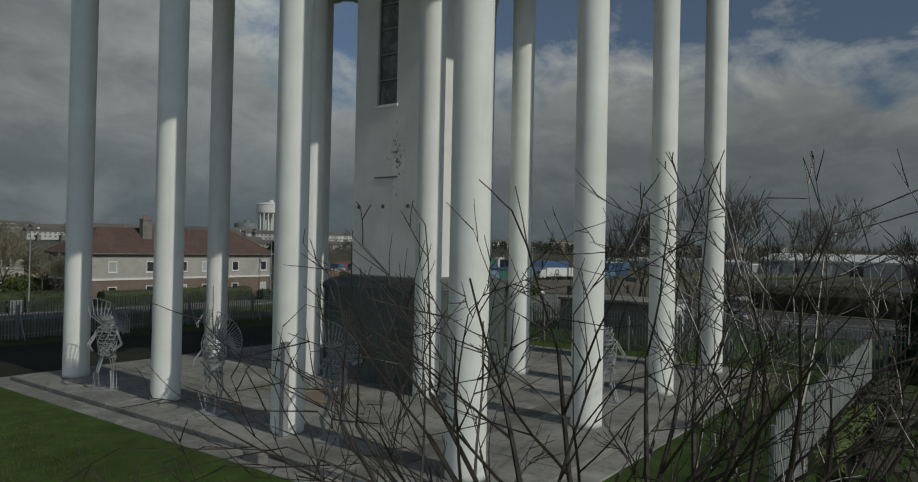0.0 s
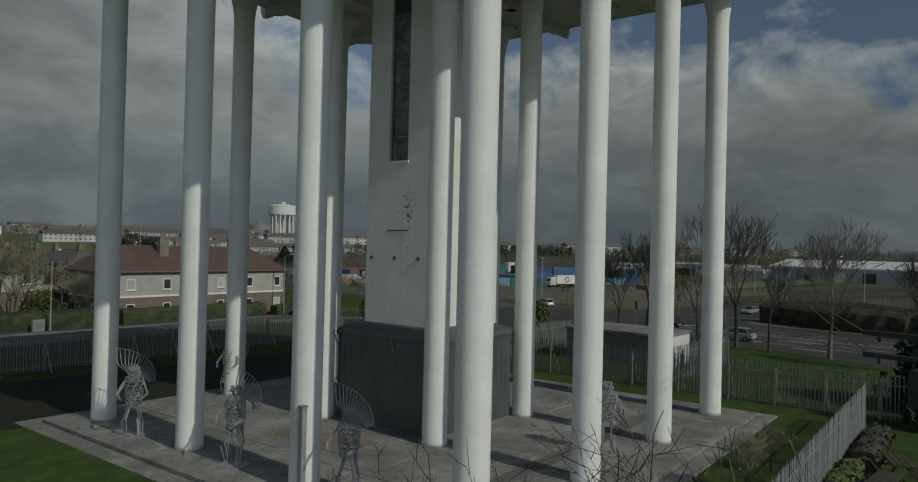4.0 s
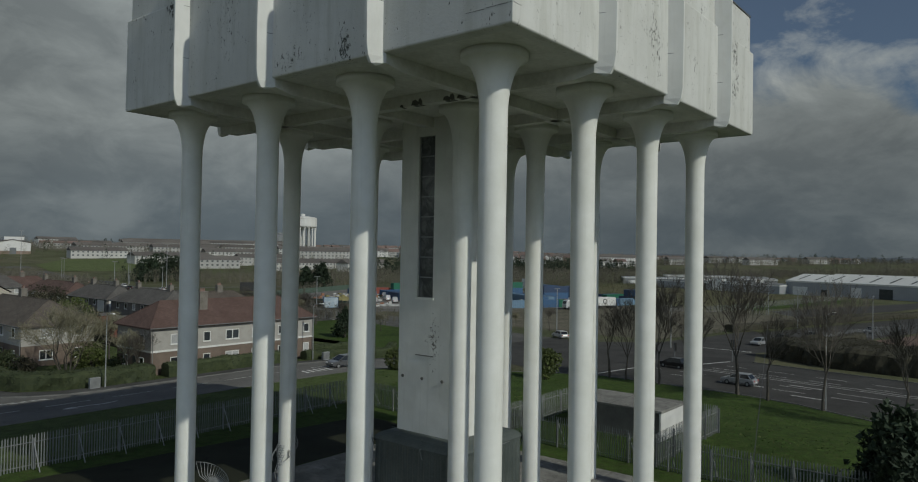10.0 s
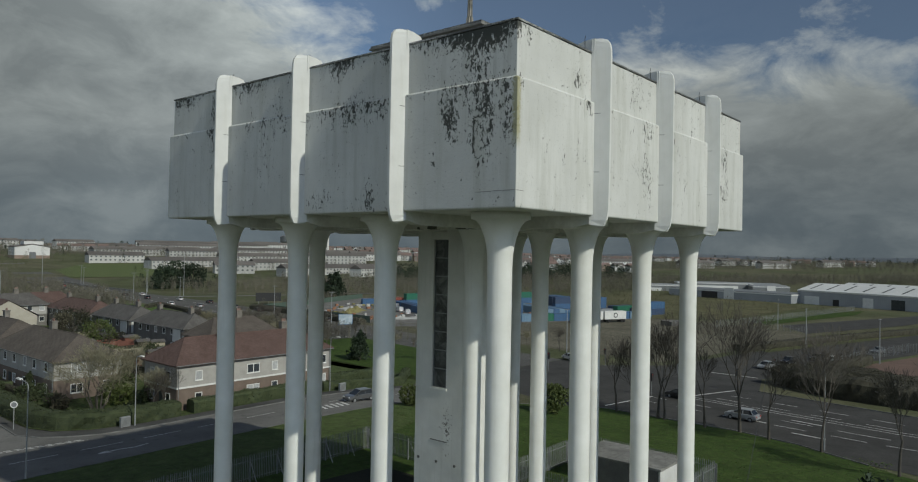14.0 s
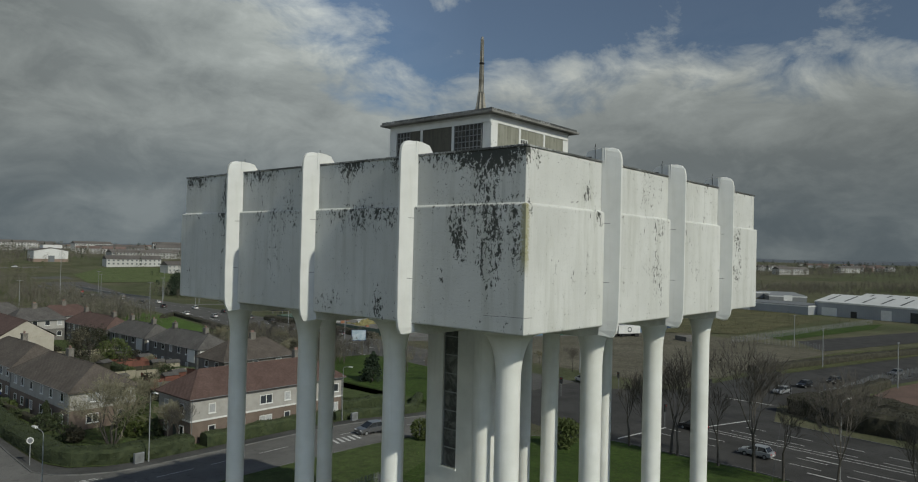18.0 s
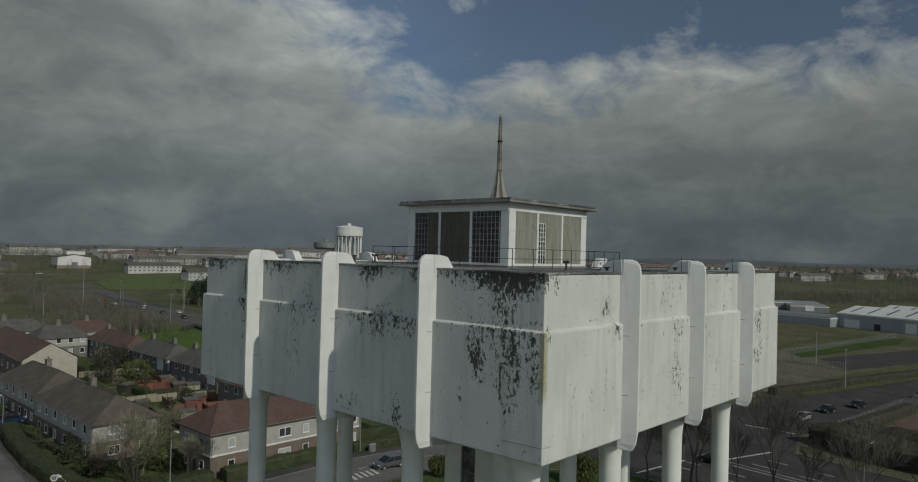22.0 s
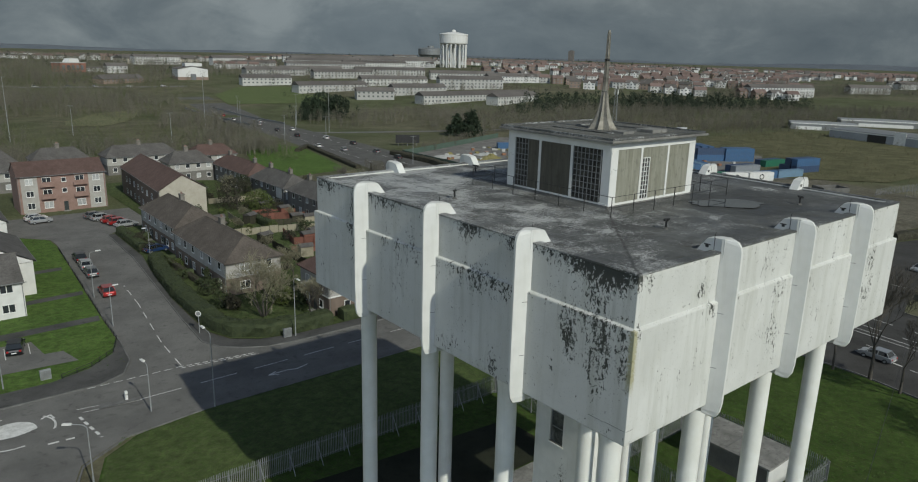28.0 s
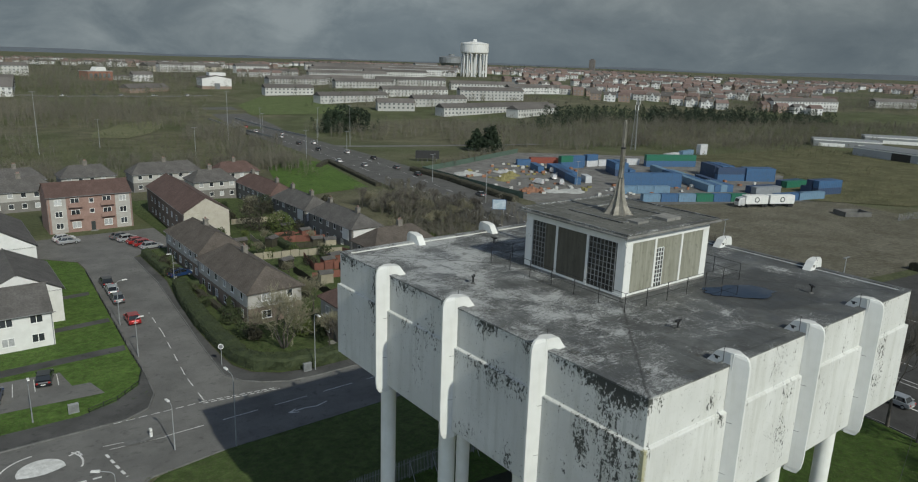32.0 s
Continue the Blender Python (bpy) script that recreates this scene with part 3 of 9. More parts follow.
class Geo:
    """Collects plain faces for one mesh."""

    def __init__(self):
        self.v, self.f = [], []

    def box(self, x0, y0, z0, x1, y1, z1):
        n = len(self.v)
        self.v += [(x, y, z) for z in (z0, z1) for x, y in ((x0, y0), (x1, y0), (x1, y1), (x0, y1))]
        self.f += [tuple(n + i for i in q) for q in ((0, 3, 2, 1), (4, 5, 6, 7), (0, 1, 5, 4), (1, 2, 6, 5), (2, 3, 7, 6), (3, 0, 4, 7))]
        return self

    def prism(self, outline, a, b, axis="z"):
        """An outline in two axes, pushed from a to b along the third."""
        n, k = len(self.v), len(outline)
        for c in (a, b):
            for p, q in outline:
                self.v.append((p, q, c) if axis == "z" else (p, c, q) if axis == "y" else (c, p, q))
        self.f += [tuple(range(n + k - 1, n - 1, -1)), tuple(range(n + k, n + 2 * k))]
        self.f += [(n + i, n + (i + 1) % k, n + k + (i + 1) % k, n + k + i) for i in range(k)]
        return self

    def tube(self, p, q, r0, r1=None, sides=6, caps=True):
        p, q = Vector(p), Vector(q)
        r1 = r0 if r1 is None else r1
        d = (q - p)
        if d.length < 1e-6:
            return self
        d.normalize()
        u = d.orthogonal().normalized()
        w = d.cross(u)
        n = len(self.v)
        for c, r in ((p, r0), (q, r1)):
            for i in range(sides):
                a = 2 * math.pi * i / sides
                self.v.append(tuple(c + (u * math.cos(a) + w * math.sin(a)) * r))
        self.f += [(n + i, n + (i + 1) % sides, n + sides + (i + 1) % sides, n + sides + i) for i in range(sides)]
        if caps:
            self.f += [tuple(range(n + sides - 1, n - 1, -1)), tuple(range(n + sides, n + 2 * sides))]
        return self

    def lathe(self, profile, x=0, y=0, sides=24):
        n = len(self.v)
        for r, z in profile:
            self.v += [(x + r * math.cos(2 * math.pi * i / sides), y + r * math.sin(2 * math.pi * i / sides), z) for i in range(sides)]
        for j in range(len(profile) - 1):
            for i in range(sides):
                a, b = n + j * sides + i, n + j * sides + (i + 1) % sides
                self.f.append((a, b, b + sides, a + sides))
        self.f += [tuple(range(n + sides - 1, n - 1, -1)), tuple(range(n + (len(profile) - 1) * sides, n + len(profile) * sides))]
        return self

    def quad(self, *pts):
        n = len(self.v)
        self.v += [tuple(p) for p in pts]
        self.f.append(tuple(range(n, n + len(pts))))
        return self

    def mesh(self, name, mat, smooth=False):
        return build(name, self.v, self.f, mat, smooth)


def part(name, geo, mat, parent, label="", smooth=False):
    """One mesh object under a thing or a part."""
    ob = new(name, geo if isinstance(geo, bpy.types.Mesh) else geo.mesh(name, mat, smooth))
    ob.parent = parent
    return tagged(ob, label) if label else ob


def thing(name, label, category, group="", at=None, kind=""):
    ob = new(name)
    ob.empty_display_size = 0.3
    if at:
        ob.matrix_basis = at
    return tagged(ob, label, category, group, kind)


def single(name, geo, mat, label, category, group="", kind="", smooth=False, at=None):
    ob = new(name, geo if isinstance(geo, bpy.types.Mesh) else geo.mesh(name, mat, smooth))
    if at:
        ob.matrix_basis = at
    return tagged(ob, label, category, group, kind)


def bevel(ob, w=0.02, seg=2):
    m = ob.modifiers.new("bevel", "BEVEL")
    m.width, m.segments, m.limit_method = w, seg, "ANGLE"
    return ob


# ---- ground ----


def step(v):
    v = min(1.0, max(0.0, v))
    return v * v * (3 - 2 * v)


RISE = ((0, 0), (400, 0), (480, 3), (650, 12.5), (1070, 20.5), (1900, 20), (3000, 14), (4800, 15))


def rise(r):
    for (a, p), (b, q) in zip(RISE, RISE[1:]):
        if r <= b:
            return p + (q - p) * (r - a) / (b - a)
    return RISE[-1][1]


def raw(x, y):
    a = 1.6 * step((y - 20) / 42)
    b = 2.7 * step((x - 24) / 32) + 1.5 * step((x - 60) / 90)
    r = math.hypot(x, y)
    far = rise(r)
    if far:
        w = 0.62 + 0.38 * step((math.degrees(math.atan2(y, x)) - 28) / 18)
        bear = math.degrees(math.atan2(y, x))
        far *= w * (1 - 0.5 * step((bear - 60) / 14) * step((r - 900) / 700))
    return -math.hypot(a, b) + far


CELL = 4.0
_cache = {}


def node_z(i, j):
    if (i, j) not in _cache:
        _cache[i, j] = raw(i * CELL, j * CELL)
    return _cache[i, j]


def ground_z(x, y):
    """Height of the ground, on the same lattice as the sheet near the tower."""
    i, j = math.floor(x / CELL), math.floor(y / CELL)
    u, v = x / CELL - i, y / CELL - j
    a, b, c, d = node_z(i, j), node_z(i + 1, j), node_z(i, j + 1), node_z(i + 1, j + 1)
    return (a * (1 - u) + b * u) * (1 - v) + (c * (1 - u) + d * u) * v


def axis_steps(lo, hi, far_lo, far_hi):
    mid = [i * CELL for i in range(int(lo / CELL), int(hi / CELL) + 1)]
    s, up = CELL, []
    p = mid[-1]
    while p < far_hi:
        s = min(s * 1.13, 160)
        p += s
        up.append(p)
    s, dn = CELL, []
    p = mid[0]
    while p > far_lo:
        s = min(s * 1.25, 400)
        p -= s
        dn.append(p)
    return dn[::-1] + mid + up


gx, gy = axis_steps(-60, 260, -4700, 4700), axis_steps(-48, 240, -4700, 4700)
gv = [(x, y, raw(x, y)) for y in gy for x in gx]
gf = [(j * len(gx) + i, j * len(gx) + i + 1, (j + 1) * len(gx) + i + 1, (j + 1) * len(gx) + i) for j in range(len(gy) - 1) for i in range(len(gx) - 1)]
ground = tagged(new("ground", build("ground", gv, gf, M["land"], True)), "rough grass and scrub land rising to distant hills", "ground", kind="structure")


def drape(name, outline, mat, lift, label, category, cell=2.0, kind="structure"):
    """A sheet over the ground, cut to a convex or concave outline of corners, with lift above the ground."""
    bm = bmesh.new()
    bm.faces.new([bm.verts.new((x, y, 0)) for x, y in outline])
    xs, ys = [p[0] for p in outline], [p[1] for p in outline]
    for lo, hi, nrm in ((min(xs), max(xs), (1, 0, 0)), (min(ys), max(ys), (0, 1, 0))):
        c = math.ceil(lo / cell) * cell
        while c < hi:
            bmesh.ops.bisect_plane(bm, geom=bm.verts[:] + bm.edges[:] + bm.faces[:], plane_co=Vector(nrm) * c, plane_no=nrm)
            c += cell
    bmesh.ops.triangulate(bm, faces=bm.faces[:])
    for v in bm.verts:
        v.co.z = ground_z(v.co.x, v.co.y) + lift
    bmesh.ops.recalc_face_normals(bm, faces=bm.faces[:])
    if sum(f.normal.z for f in bm.faces) < 0:
        bmesh.ops.reverse_faces(bm, faces=bm.faces[:])
    me = bpy.data.meshes.new(name)
    bm.to_mesh(me)
    bm.free()
    me.materials.append(mat)
    return tagged(new(name, me), label, category, kind=kind)


def ribbon(geo, pts, w, lift, t=0.0, stepm=2.0):
    """A strip of width w along a line over the ground; t: its thickness, for kerbs."""
    line = []
    for (x0, y0), (x1, y1) in zip(pts, pts[1:]):
        n = max(1, int(math.hypot(x1 - x0, y1 - y0) / stepm))
        line += [(x0 + (x1 - x0) * i / n, y0 + (y1 - y0) * i / n) for i in range(n)]
    line.append(pts[-1])
    n0 = len(geo.v)
    for i, (x, y) in enumerate(line):
        a, b = line[max(0, i - 1)], line[min(len(line) - 1, i + 1)]
        d = Vector((b[0] - a[0], b[1] - a[1])).normalized()
        for s in (1, -1):
            px, py = x - d.y * w / 2 * s, y + d.x * w / 2 * s
            geo.v.append((px, py, ground_z(x, y) + lift))
        if t:
            for s in (1, -1):
                px, py = x - d.y * w / 2 * s, y + d.x * w / 2 * s
                geo.v.append((px, py, ground_z(x, y) + lift - t))
    k = 4 if t else 2
    for i in range(len(line) - 1):
        a, b = n0 + i * k, n0 + (i + 1) * k
        geo.f.append((a + 1, b + 1, b, a))
        if t:
            geo.f += [(a, b, b + 2, a + 2), (a + 3, b + 3, b + 1, a + 1)]
    if t:
        geo.f += [(n0, n0 + 2, n0 + 3, n0 + 1)]
    return geo


def arc(cx, cy, r, a0, a1, n=10):
    return [(cx + r * math.cos(radians(a0 + (a1 - a0) * i / n)), cy + r * math.sin(radians(a0 + (a1 - a0) * i / n))) for i in range(n + 1)]

# ---- the water tower ----
A, ZB, ZL, ZT = 12.0, 20.82, 25.46, 27.52     # half side, underside, ledge, top of the wall
UP = A - 0.15                                 # half side of the upper wall
COLS = (-9.62, -3.19, 3.19, 9.62)
RIBS = (-6.3, 0.0, 6.3)
SLAB = 0.3

tower = thing("water_tower", "white painted concrete water tower, square tank on sixteen columns, mildew stained", "water tower")


def ring_wall(outer, inner, z0, z1):
    g = Geo()
    for s in range(4):
        c, d = math.cos(s * math.pi / 2), math.sin(s * math.pi / 2)
        rot = lambda x, y, z: (round(x * c - y * d, 5), round(x * d + y * c, 5), z)
        o, i = outer, inner
        g.quad(rot(-o, -o, z0), rot(o, -o, z0), rot(o, -o, z1), rot(-o, -o, z1))
        g.quad(rot(i, -i, z0), rot(-i, -i, z0), rot(-i, -i, z1), rot(i, -i, z1))
        g.quad(rot(-o, -o, z1), rot(o, -o, z1), rot(i, -i, z1), rot(-i, -i, z1))
        g.quad(rot(-o, -o, z0), rot(-i, -i, z0), rot(i, -i, z0), rot(o, -o, z0))
    return g


# lower wall, its weathered ledge and the upper wall, as one shell with softened edges

def tank_shell(profile, seg=1.0):
    g = Geo()
    rows = []
    n = int(2 * A / seg)
    for h, z in profile:
        row = []
        for s in range(4):
            c, d = math.cos(s * math.pi / 2), math.sin(s * math.pi / 2)
            for i in range(n):
                x, y = -h + 2 * h * i / n, -h
                wob = 0.012 * noise.noise((x * 0.7 + s * 31, z * 0.7, 4.2))
                row.append((x * c - (y + wob) * d, x * d + (y + wob) * c, z))
        rows.append(row)
    for r in rows:
        g.v += r
    k = 4 * n
    for j in range(len(rows) - 1):
        g.f += [(j * k + i, j * k + (i + 1) % k, (j + 1) * k + (i + 1) % k, (j + 1) * k + i) for i in range(k)]
    return g


prof = [(A - 0.5, ZB - 0.0), (A - 0.04, ZB), (A, ZB + 0.05)] + [(A, ZB + 0.05 + (ZL - 0.1 - ZB) * i / 6) for i in range(1, 7)] + [(A - 0.02, ZL), (UP, ZL + 0.05)] + [(UP, ZL + 0.05 + (ZT - 0.05 - ZL - 0.09) * i / 3) for i in range(1, 4)] + [(UP - 0.04, ZT), (UP - 0.45, ZT), (UP - 0.45, ZT - 0.4)]
bevel(part("tank_wall", tank_shell(prof), M["tank"], tower, "white painted concrete wall with black mildew"), 0.02)
part("tank_floor", Geo().box(-A + 0.3, -A + 0.3, ZB + 0.01, A - 0.3, A - 0.3, ZB + 0.5), M["soffit"], tower)


def deck():
    """The roof, in bays that dip a little towards their outlets."""
    g, n, h = Geo(), 40, UP - 0.4
    for j in range(n + 1):
        for i in range(n + 1):
            x, y = -h + 2 * h * i / n, -h + 2 * h * j / n
            g.v.append((x, y, ZT - 0.07 + 0.03 * noise.noise((x * 0.4, y * 0.4, 1)) + 0.05 * (1 - max(abs(x), abs(y)) / h)))
    g.f = [(j * (n + 1) + i, j * (n + 1) + i + 1, (j + 1) * (n + 1) + i + 1, (j + 1) * (n + 1) + i) for j in range(n) for i in range(n)]
    return g


part("roof_deck", deck(), M["roofing"], tower, "dark felted flat roof with worn pale patches", True)
# lead-coloured edge strip, and the upstand by the edge
part("roof_edge", ring_wall(UP + 0.03, UP - 0.42, ZT - 0.02, ZT + 0.05), M["roofing"], tower)

# beams under the tank
for c in RIBS:
    part("beam", Geo().prism([(-A + 0.1, ZB + 0.02), (-A + 0.1, ZB - 0.32), (-A + 1.0, ZB - 0.5), (A - 1.0, ZB - 0.5), (A - 0.1, ZB - 0.32), (A - 0.1, ZB + 0.02)], c - 0.24, c + 0.24, "y"), M["soffit"], tower)
    part("beam", Geo().prism([(-A + 0.1, ZB + 0.02), (-A + 0.1, ZB - 0.32), (-A + 1.0, ZB - 0.5), (A - 1.0, ZB - 0.5), (A - 0.1, ZB - 0.32), (A - 0.1, ZB + 0.02)], c - 0.236, c + 0.236, "x"), M["soffit"], tower)


def rib_mesh():
    """A keel-shaped rib: wide at the wall, narrow at its nose, rounded at foot and head; it points along -y."""
    side = [(0.1, ZB - 0.34), (-0.18, ZB - 0.48), (-0.40, ZB - 0.42), (-0.55, ZB - 0.16), (-0.62, ZB + 0.25)]
    side += [(-0.64, ZB + (27.3 - ZB) * k / 4) for k in range(1, 5)]
    side += [(-0.63, 27.62), (-0.57, 27.86), (-0.43, 28.03), (-0.22, 28.1), (0.0, 28.1)]
    g = Geo()
    base = 0.12
    nb = len(side)
    for y, z in side:                      # nose line, left and right
        for s in (-1, 1):
            g.v.append((s * 0.06, y, z))
    for y, z in side:                      # root line inside the wall
        for s in (-1, 1):
            g.v.append((s * 0.28, base, max(min(z, 28.08), ZB - 0.36)))
    for i in range(nb - 1):
        a = 2 * i
        g.f += [(a, a + 1, a + 3, a + 2), (a, a + 2, 2 * nb + a + 2, 2 * nb + a), (a + 1, 2 * nb + a + 1, 2 * nb + a + 3, a + 3)]
    g.f += [(0, 2 * nb, 2 * nb + 1, 1), (2 * nb - 2, 2 * nb - 1, 4 * nb - 1, 4 * nb - 2)]
    # the head runs in over the roof and slopes down to the felt
    top = [(0.0, 28.098), (0.45, 28.07), (0.78, 28.0), (1.2, 27.45), (1.2, 27.3), (0.0, 27.3)]
    m = len(g.v)
    for s in (-1, 1):
        for y, z in top:
            g.v.append((s * (0.262 if y < 0.1 else 0.25), y, z))
    k = len(top)
    g.f += [tuple(range(m + k - 1, m - 1, -1)), tuple(range(m + k, m + 2 * k))]
    g.f += [(m + i, m + (i + 1) % k, m + k + (i + 1) % k, m + k + i) for i in range(k)]
    return g.mesh("rib", M["rib"])


RIB = rib_mesh()
bracket = Geo().box(-0.262, 0.62, 27.72, -0.25, 0.92, 27.77).box(-0.266, 0.7, 27.62, -0.25, 0.84, 27.72).box(-0.262, 0.44, 27.5, -0.255, 0.47, 28.074).tube((-0.2, 0.52, 28.0), (-0.2, 0.47, 28.3), 0.012)
BRACKET = bracket.mesh("rib_bracket", M["black"])
for s in range(4):
    turn = pose(0, 0, 0, 0, 0, 90 * s)
    for c in RIBS:
        m = turn @ pose(c, -A + 0.02, 0)
        r = part("rib", RIB, None, tower)
        r.matrix_basis = m
        bevel(r, 0.025, 2)
        b = part("bracket", BRACKET, None, r, "dark steel bracket and open joint")
        for z in (22.6, 25.0):
            v = [(-0.06, -0.604, z), (0.06, -0.604, z), (0.285, 0.1, z), (-0.285, 0.1, z)]
            part("joint", Geo().prism([(x, y) for x, y, _ in v], z, z + 0.02), M["kerb"], r)


def column_geo():
    p = [(0.5, SLAB - 0.02), (0.49, SLAB + 0.15), (0.485, 3.0), (0.485, 10.0), (0.495, 18.3)]
    for i in range(0, 11):                 # the head flares out in a quarter oval
        a = math.pi / 2 * i / 10
        p.append((0.495 + 0.66 * (1 - math.cos(a)), 18.65 + 1.9 * math.sin(a)))
    p += [(1.19, 20.56), (1.19, ZB + 0.02)]
    return Geo().lathe(p, 0, 0, 32)


COLUMN = column_geo().mesh("column", M["column"], True)
for i, x in enumerate(COLS):
    for j, y in enumerate(COLS):
        c = part("column", COLUMN, None, tower)
        c.matrix_basis = pose(x, y, 0, 0, 0, 90 * ((i * 3 + j) % 4))

# the core with its stair: four walls, with the tall stair window in the west one
CW = 1.95


def stair_glass():
    """Grimy wired glass; grey reflections are painted in as pale patches between darker lights."""
    k = Nodes("stair_glass")
    c = k.mix(k.ramp(k.noise(1.1, 6, 0.65, k.vec((1, 1, 0.8)), 1.0), (0.45, 0.0), (0.62, 1.0)), (0.05, 0.054, 0.053), (0.17, 0.178, 0.172))
    return k.done(c, 0.25)


core = part("core_shaft", Geo().box(-CW, -0.36, SLAB, -CW + 0.25, 0.72, 11.53), M["core"], tower, "square white concrete stair shaft with a tall slot window")
for q in ((-CW, -CW, SLAB, -CW + 0.25, -0.36, ZB), (-CW, 0.72, SLAB, -CW + 0.25, CW, ZB), (-CW, -0.36, 19.92, -CW + 0.25, 0.72, ZB), (-CW + 0.25, -CW, SLAB, CW, -CW + 0.25, ZB), (-CW + 0.25, CW - 0.25, SLAB, CW, CW, ZB), (CW - 0.25, -CW + 0.25, SLAB, CW, CW - 0.25, ZB)):
    part("shaft_wall", Geo().box(*q), M["core"], core)
part("window_pane", Geo().box(-CW + 0.16, -0.36, 11.53, -CW + 0.18, 0.72, 19.92), stair_glass(), core, "dark tall stair window")
for k in range(9):
    z = 11.53 + 8.39 * k / 8
    part("glazing_bar", Geo().box(-CW + 0.11, -0.36, z - 0.03, -CW + 0.2, 0.72, z + 0.03), M["galv_dull"], core)
for y in (-0.34, 0.7):
    part("glazing_bar", Geo().box(-CW + 0.11, y - 0.03, 11.53, -CW + 0.2, y + 0.03, 19.92), M["galv_dull"], core)
part("window_sill", Geo().box(-CW - 0.05, -0.42, 11.42, -CW + 0.1, 0.78, 11.53), M["column"], core)
# patched panel under the window and three bolt holes with rust marks
part("patched_panel", Geo().box(-CW - 0.002, -0.30, 8.6, -CW + 0.02, 0.70, 11.3), M["core"], core)
for y in (1.62, 0.25, -1.1):
    part("bolt_hole", Geo().tube((-CW - 0.05, y, 7.35), (-CW + 0.02, y, 7.35), 0.08, 0.09, 10), M["concrete_dark"], core)
part("crack_repair", Geo().box(-CW - 0.03, -0.5, 8.52, -CW + 0.01, 0.74, 8.57), M["concrete_dark"], core)

# corrugated enclosure round the foot of the core, with a low pitched lid
M["enclosure"] = surf("enclosure_sheet", (0.055, 0.068, 0.064), (0.105, 0.122, 0.116), 0.6, 9, 0.5, 0.2)
enc = thing("steel_enclosure", "dark green-grey corrugated steel enclosure round the foot of the shaft", "enclosure")
shape = [(-2.75, -2.75), (2.75, -2.75), (2.75, 2.75), (-2.75, 2.75)]
n = 0
for (x0, y0), (x1, y1) in zip(shape, shape[1:] + shape[:1]):
    g, k = Geo(), 60
    L = math.hypot(x1 - x0, y1 - y0)
    ux, uy = (x1 - x0) / L, (y1 - y0) / L
    for i in range(k + 1):
        off = 0.035 if (i // 2) % 2 else 0.0
        x, y = x0 + ux * L * i / k + uy * off, y0 + uy * L * i / k - ux * off
        g.v += [(x, y, SLAB), (x, y, 3.95)]
    g.f = [(2 * i, 2 * i + 2, 2 * i + 3, 2 * i + 1) for i in range(k)]
    part("sheet", g, M["enclosure"], enc)
    part("top_rail", Geo().box(min(x0, x1) - 0.06, min(y0, y1) - 0.06, 3.93, max(x0, x1) + 0.06, max(y0, y1) + 0.06, 4.05), M["enclosure"], enc)
for s in range(4):
    t = pose(0, 0, 0, 0, 0, 90 * s)
    g = Geo()
    arch = ((2.85, 4.05), (2.74, 4.22), (2.55, 4.36), (2.28, 4.46), (CW, 4.52))
    for (a0, z0), (a1, z1) in zip(arch, arch[1:]):
        g.quad(*[t @ Vector(p) for p in ((-a0, -a0, z0), (a0, -a0, z0), (a1, -a1, z1), (-a1, -a1, z1))])
    part("lid_sheet", g, M["enclosure"], enc)
for s in range(4):
    t = pose(0, 0, 0, 0, 0, 90 * s)
    for u in (-2.75, 0.6):
        p = [t @ Vector(q) for q in ((u, -2.8, 3.5), (u, -3.02, 4.05), (u + 0.35, -3.3, 4.2))]
        part("barb_arm", Geo().tube(p[0], p[1], 0.03).tube(p[1], p[2], 0.025), M["galv_dull"], enc)

# ---- lantern room on the roof ----
CR, ZR = 3.7, ZT - 0.05
room = part("roof_room", Geo().box(-CR - 0.05, -CR - 0.05, ZR - 0.1, CR + 0.05, CR + 0.05, ZR + 0.12), M["concrete"], tower, "glazed room on the roof with white piers and a flat roof")


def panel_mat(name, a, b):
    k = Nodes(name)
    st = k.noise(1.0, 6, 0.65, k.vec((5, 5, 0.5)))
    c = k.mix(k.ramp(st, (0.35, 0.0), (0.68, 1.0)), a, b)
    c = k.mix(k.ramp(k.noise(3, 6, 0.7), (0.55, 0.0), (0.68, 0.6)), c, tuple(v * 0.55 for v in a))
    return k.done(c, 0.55)


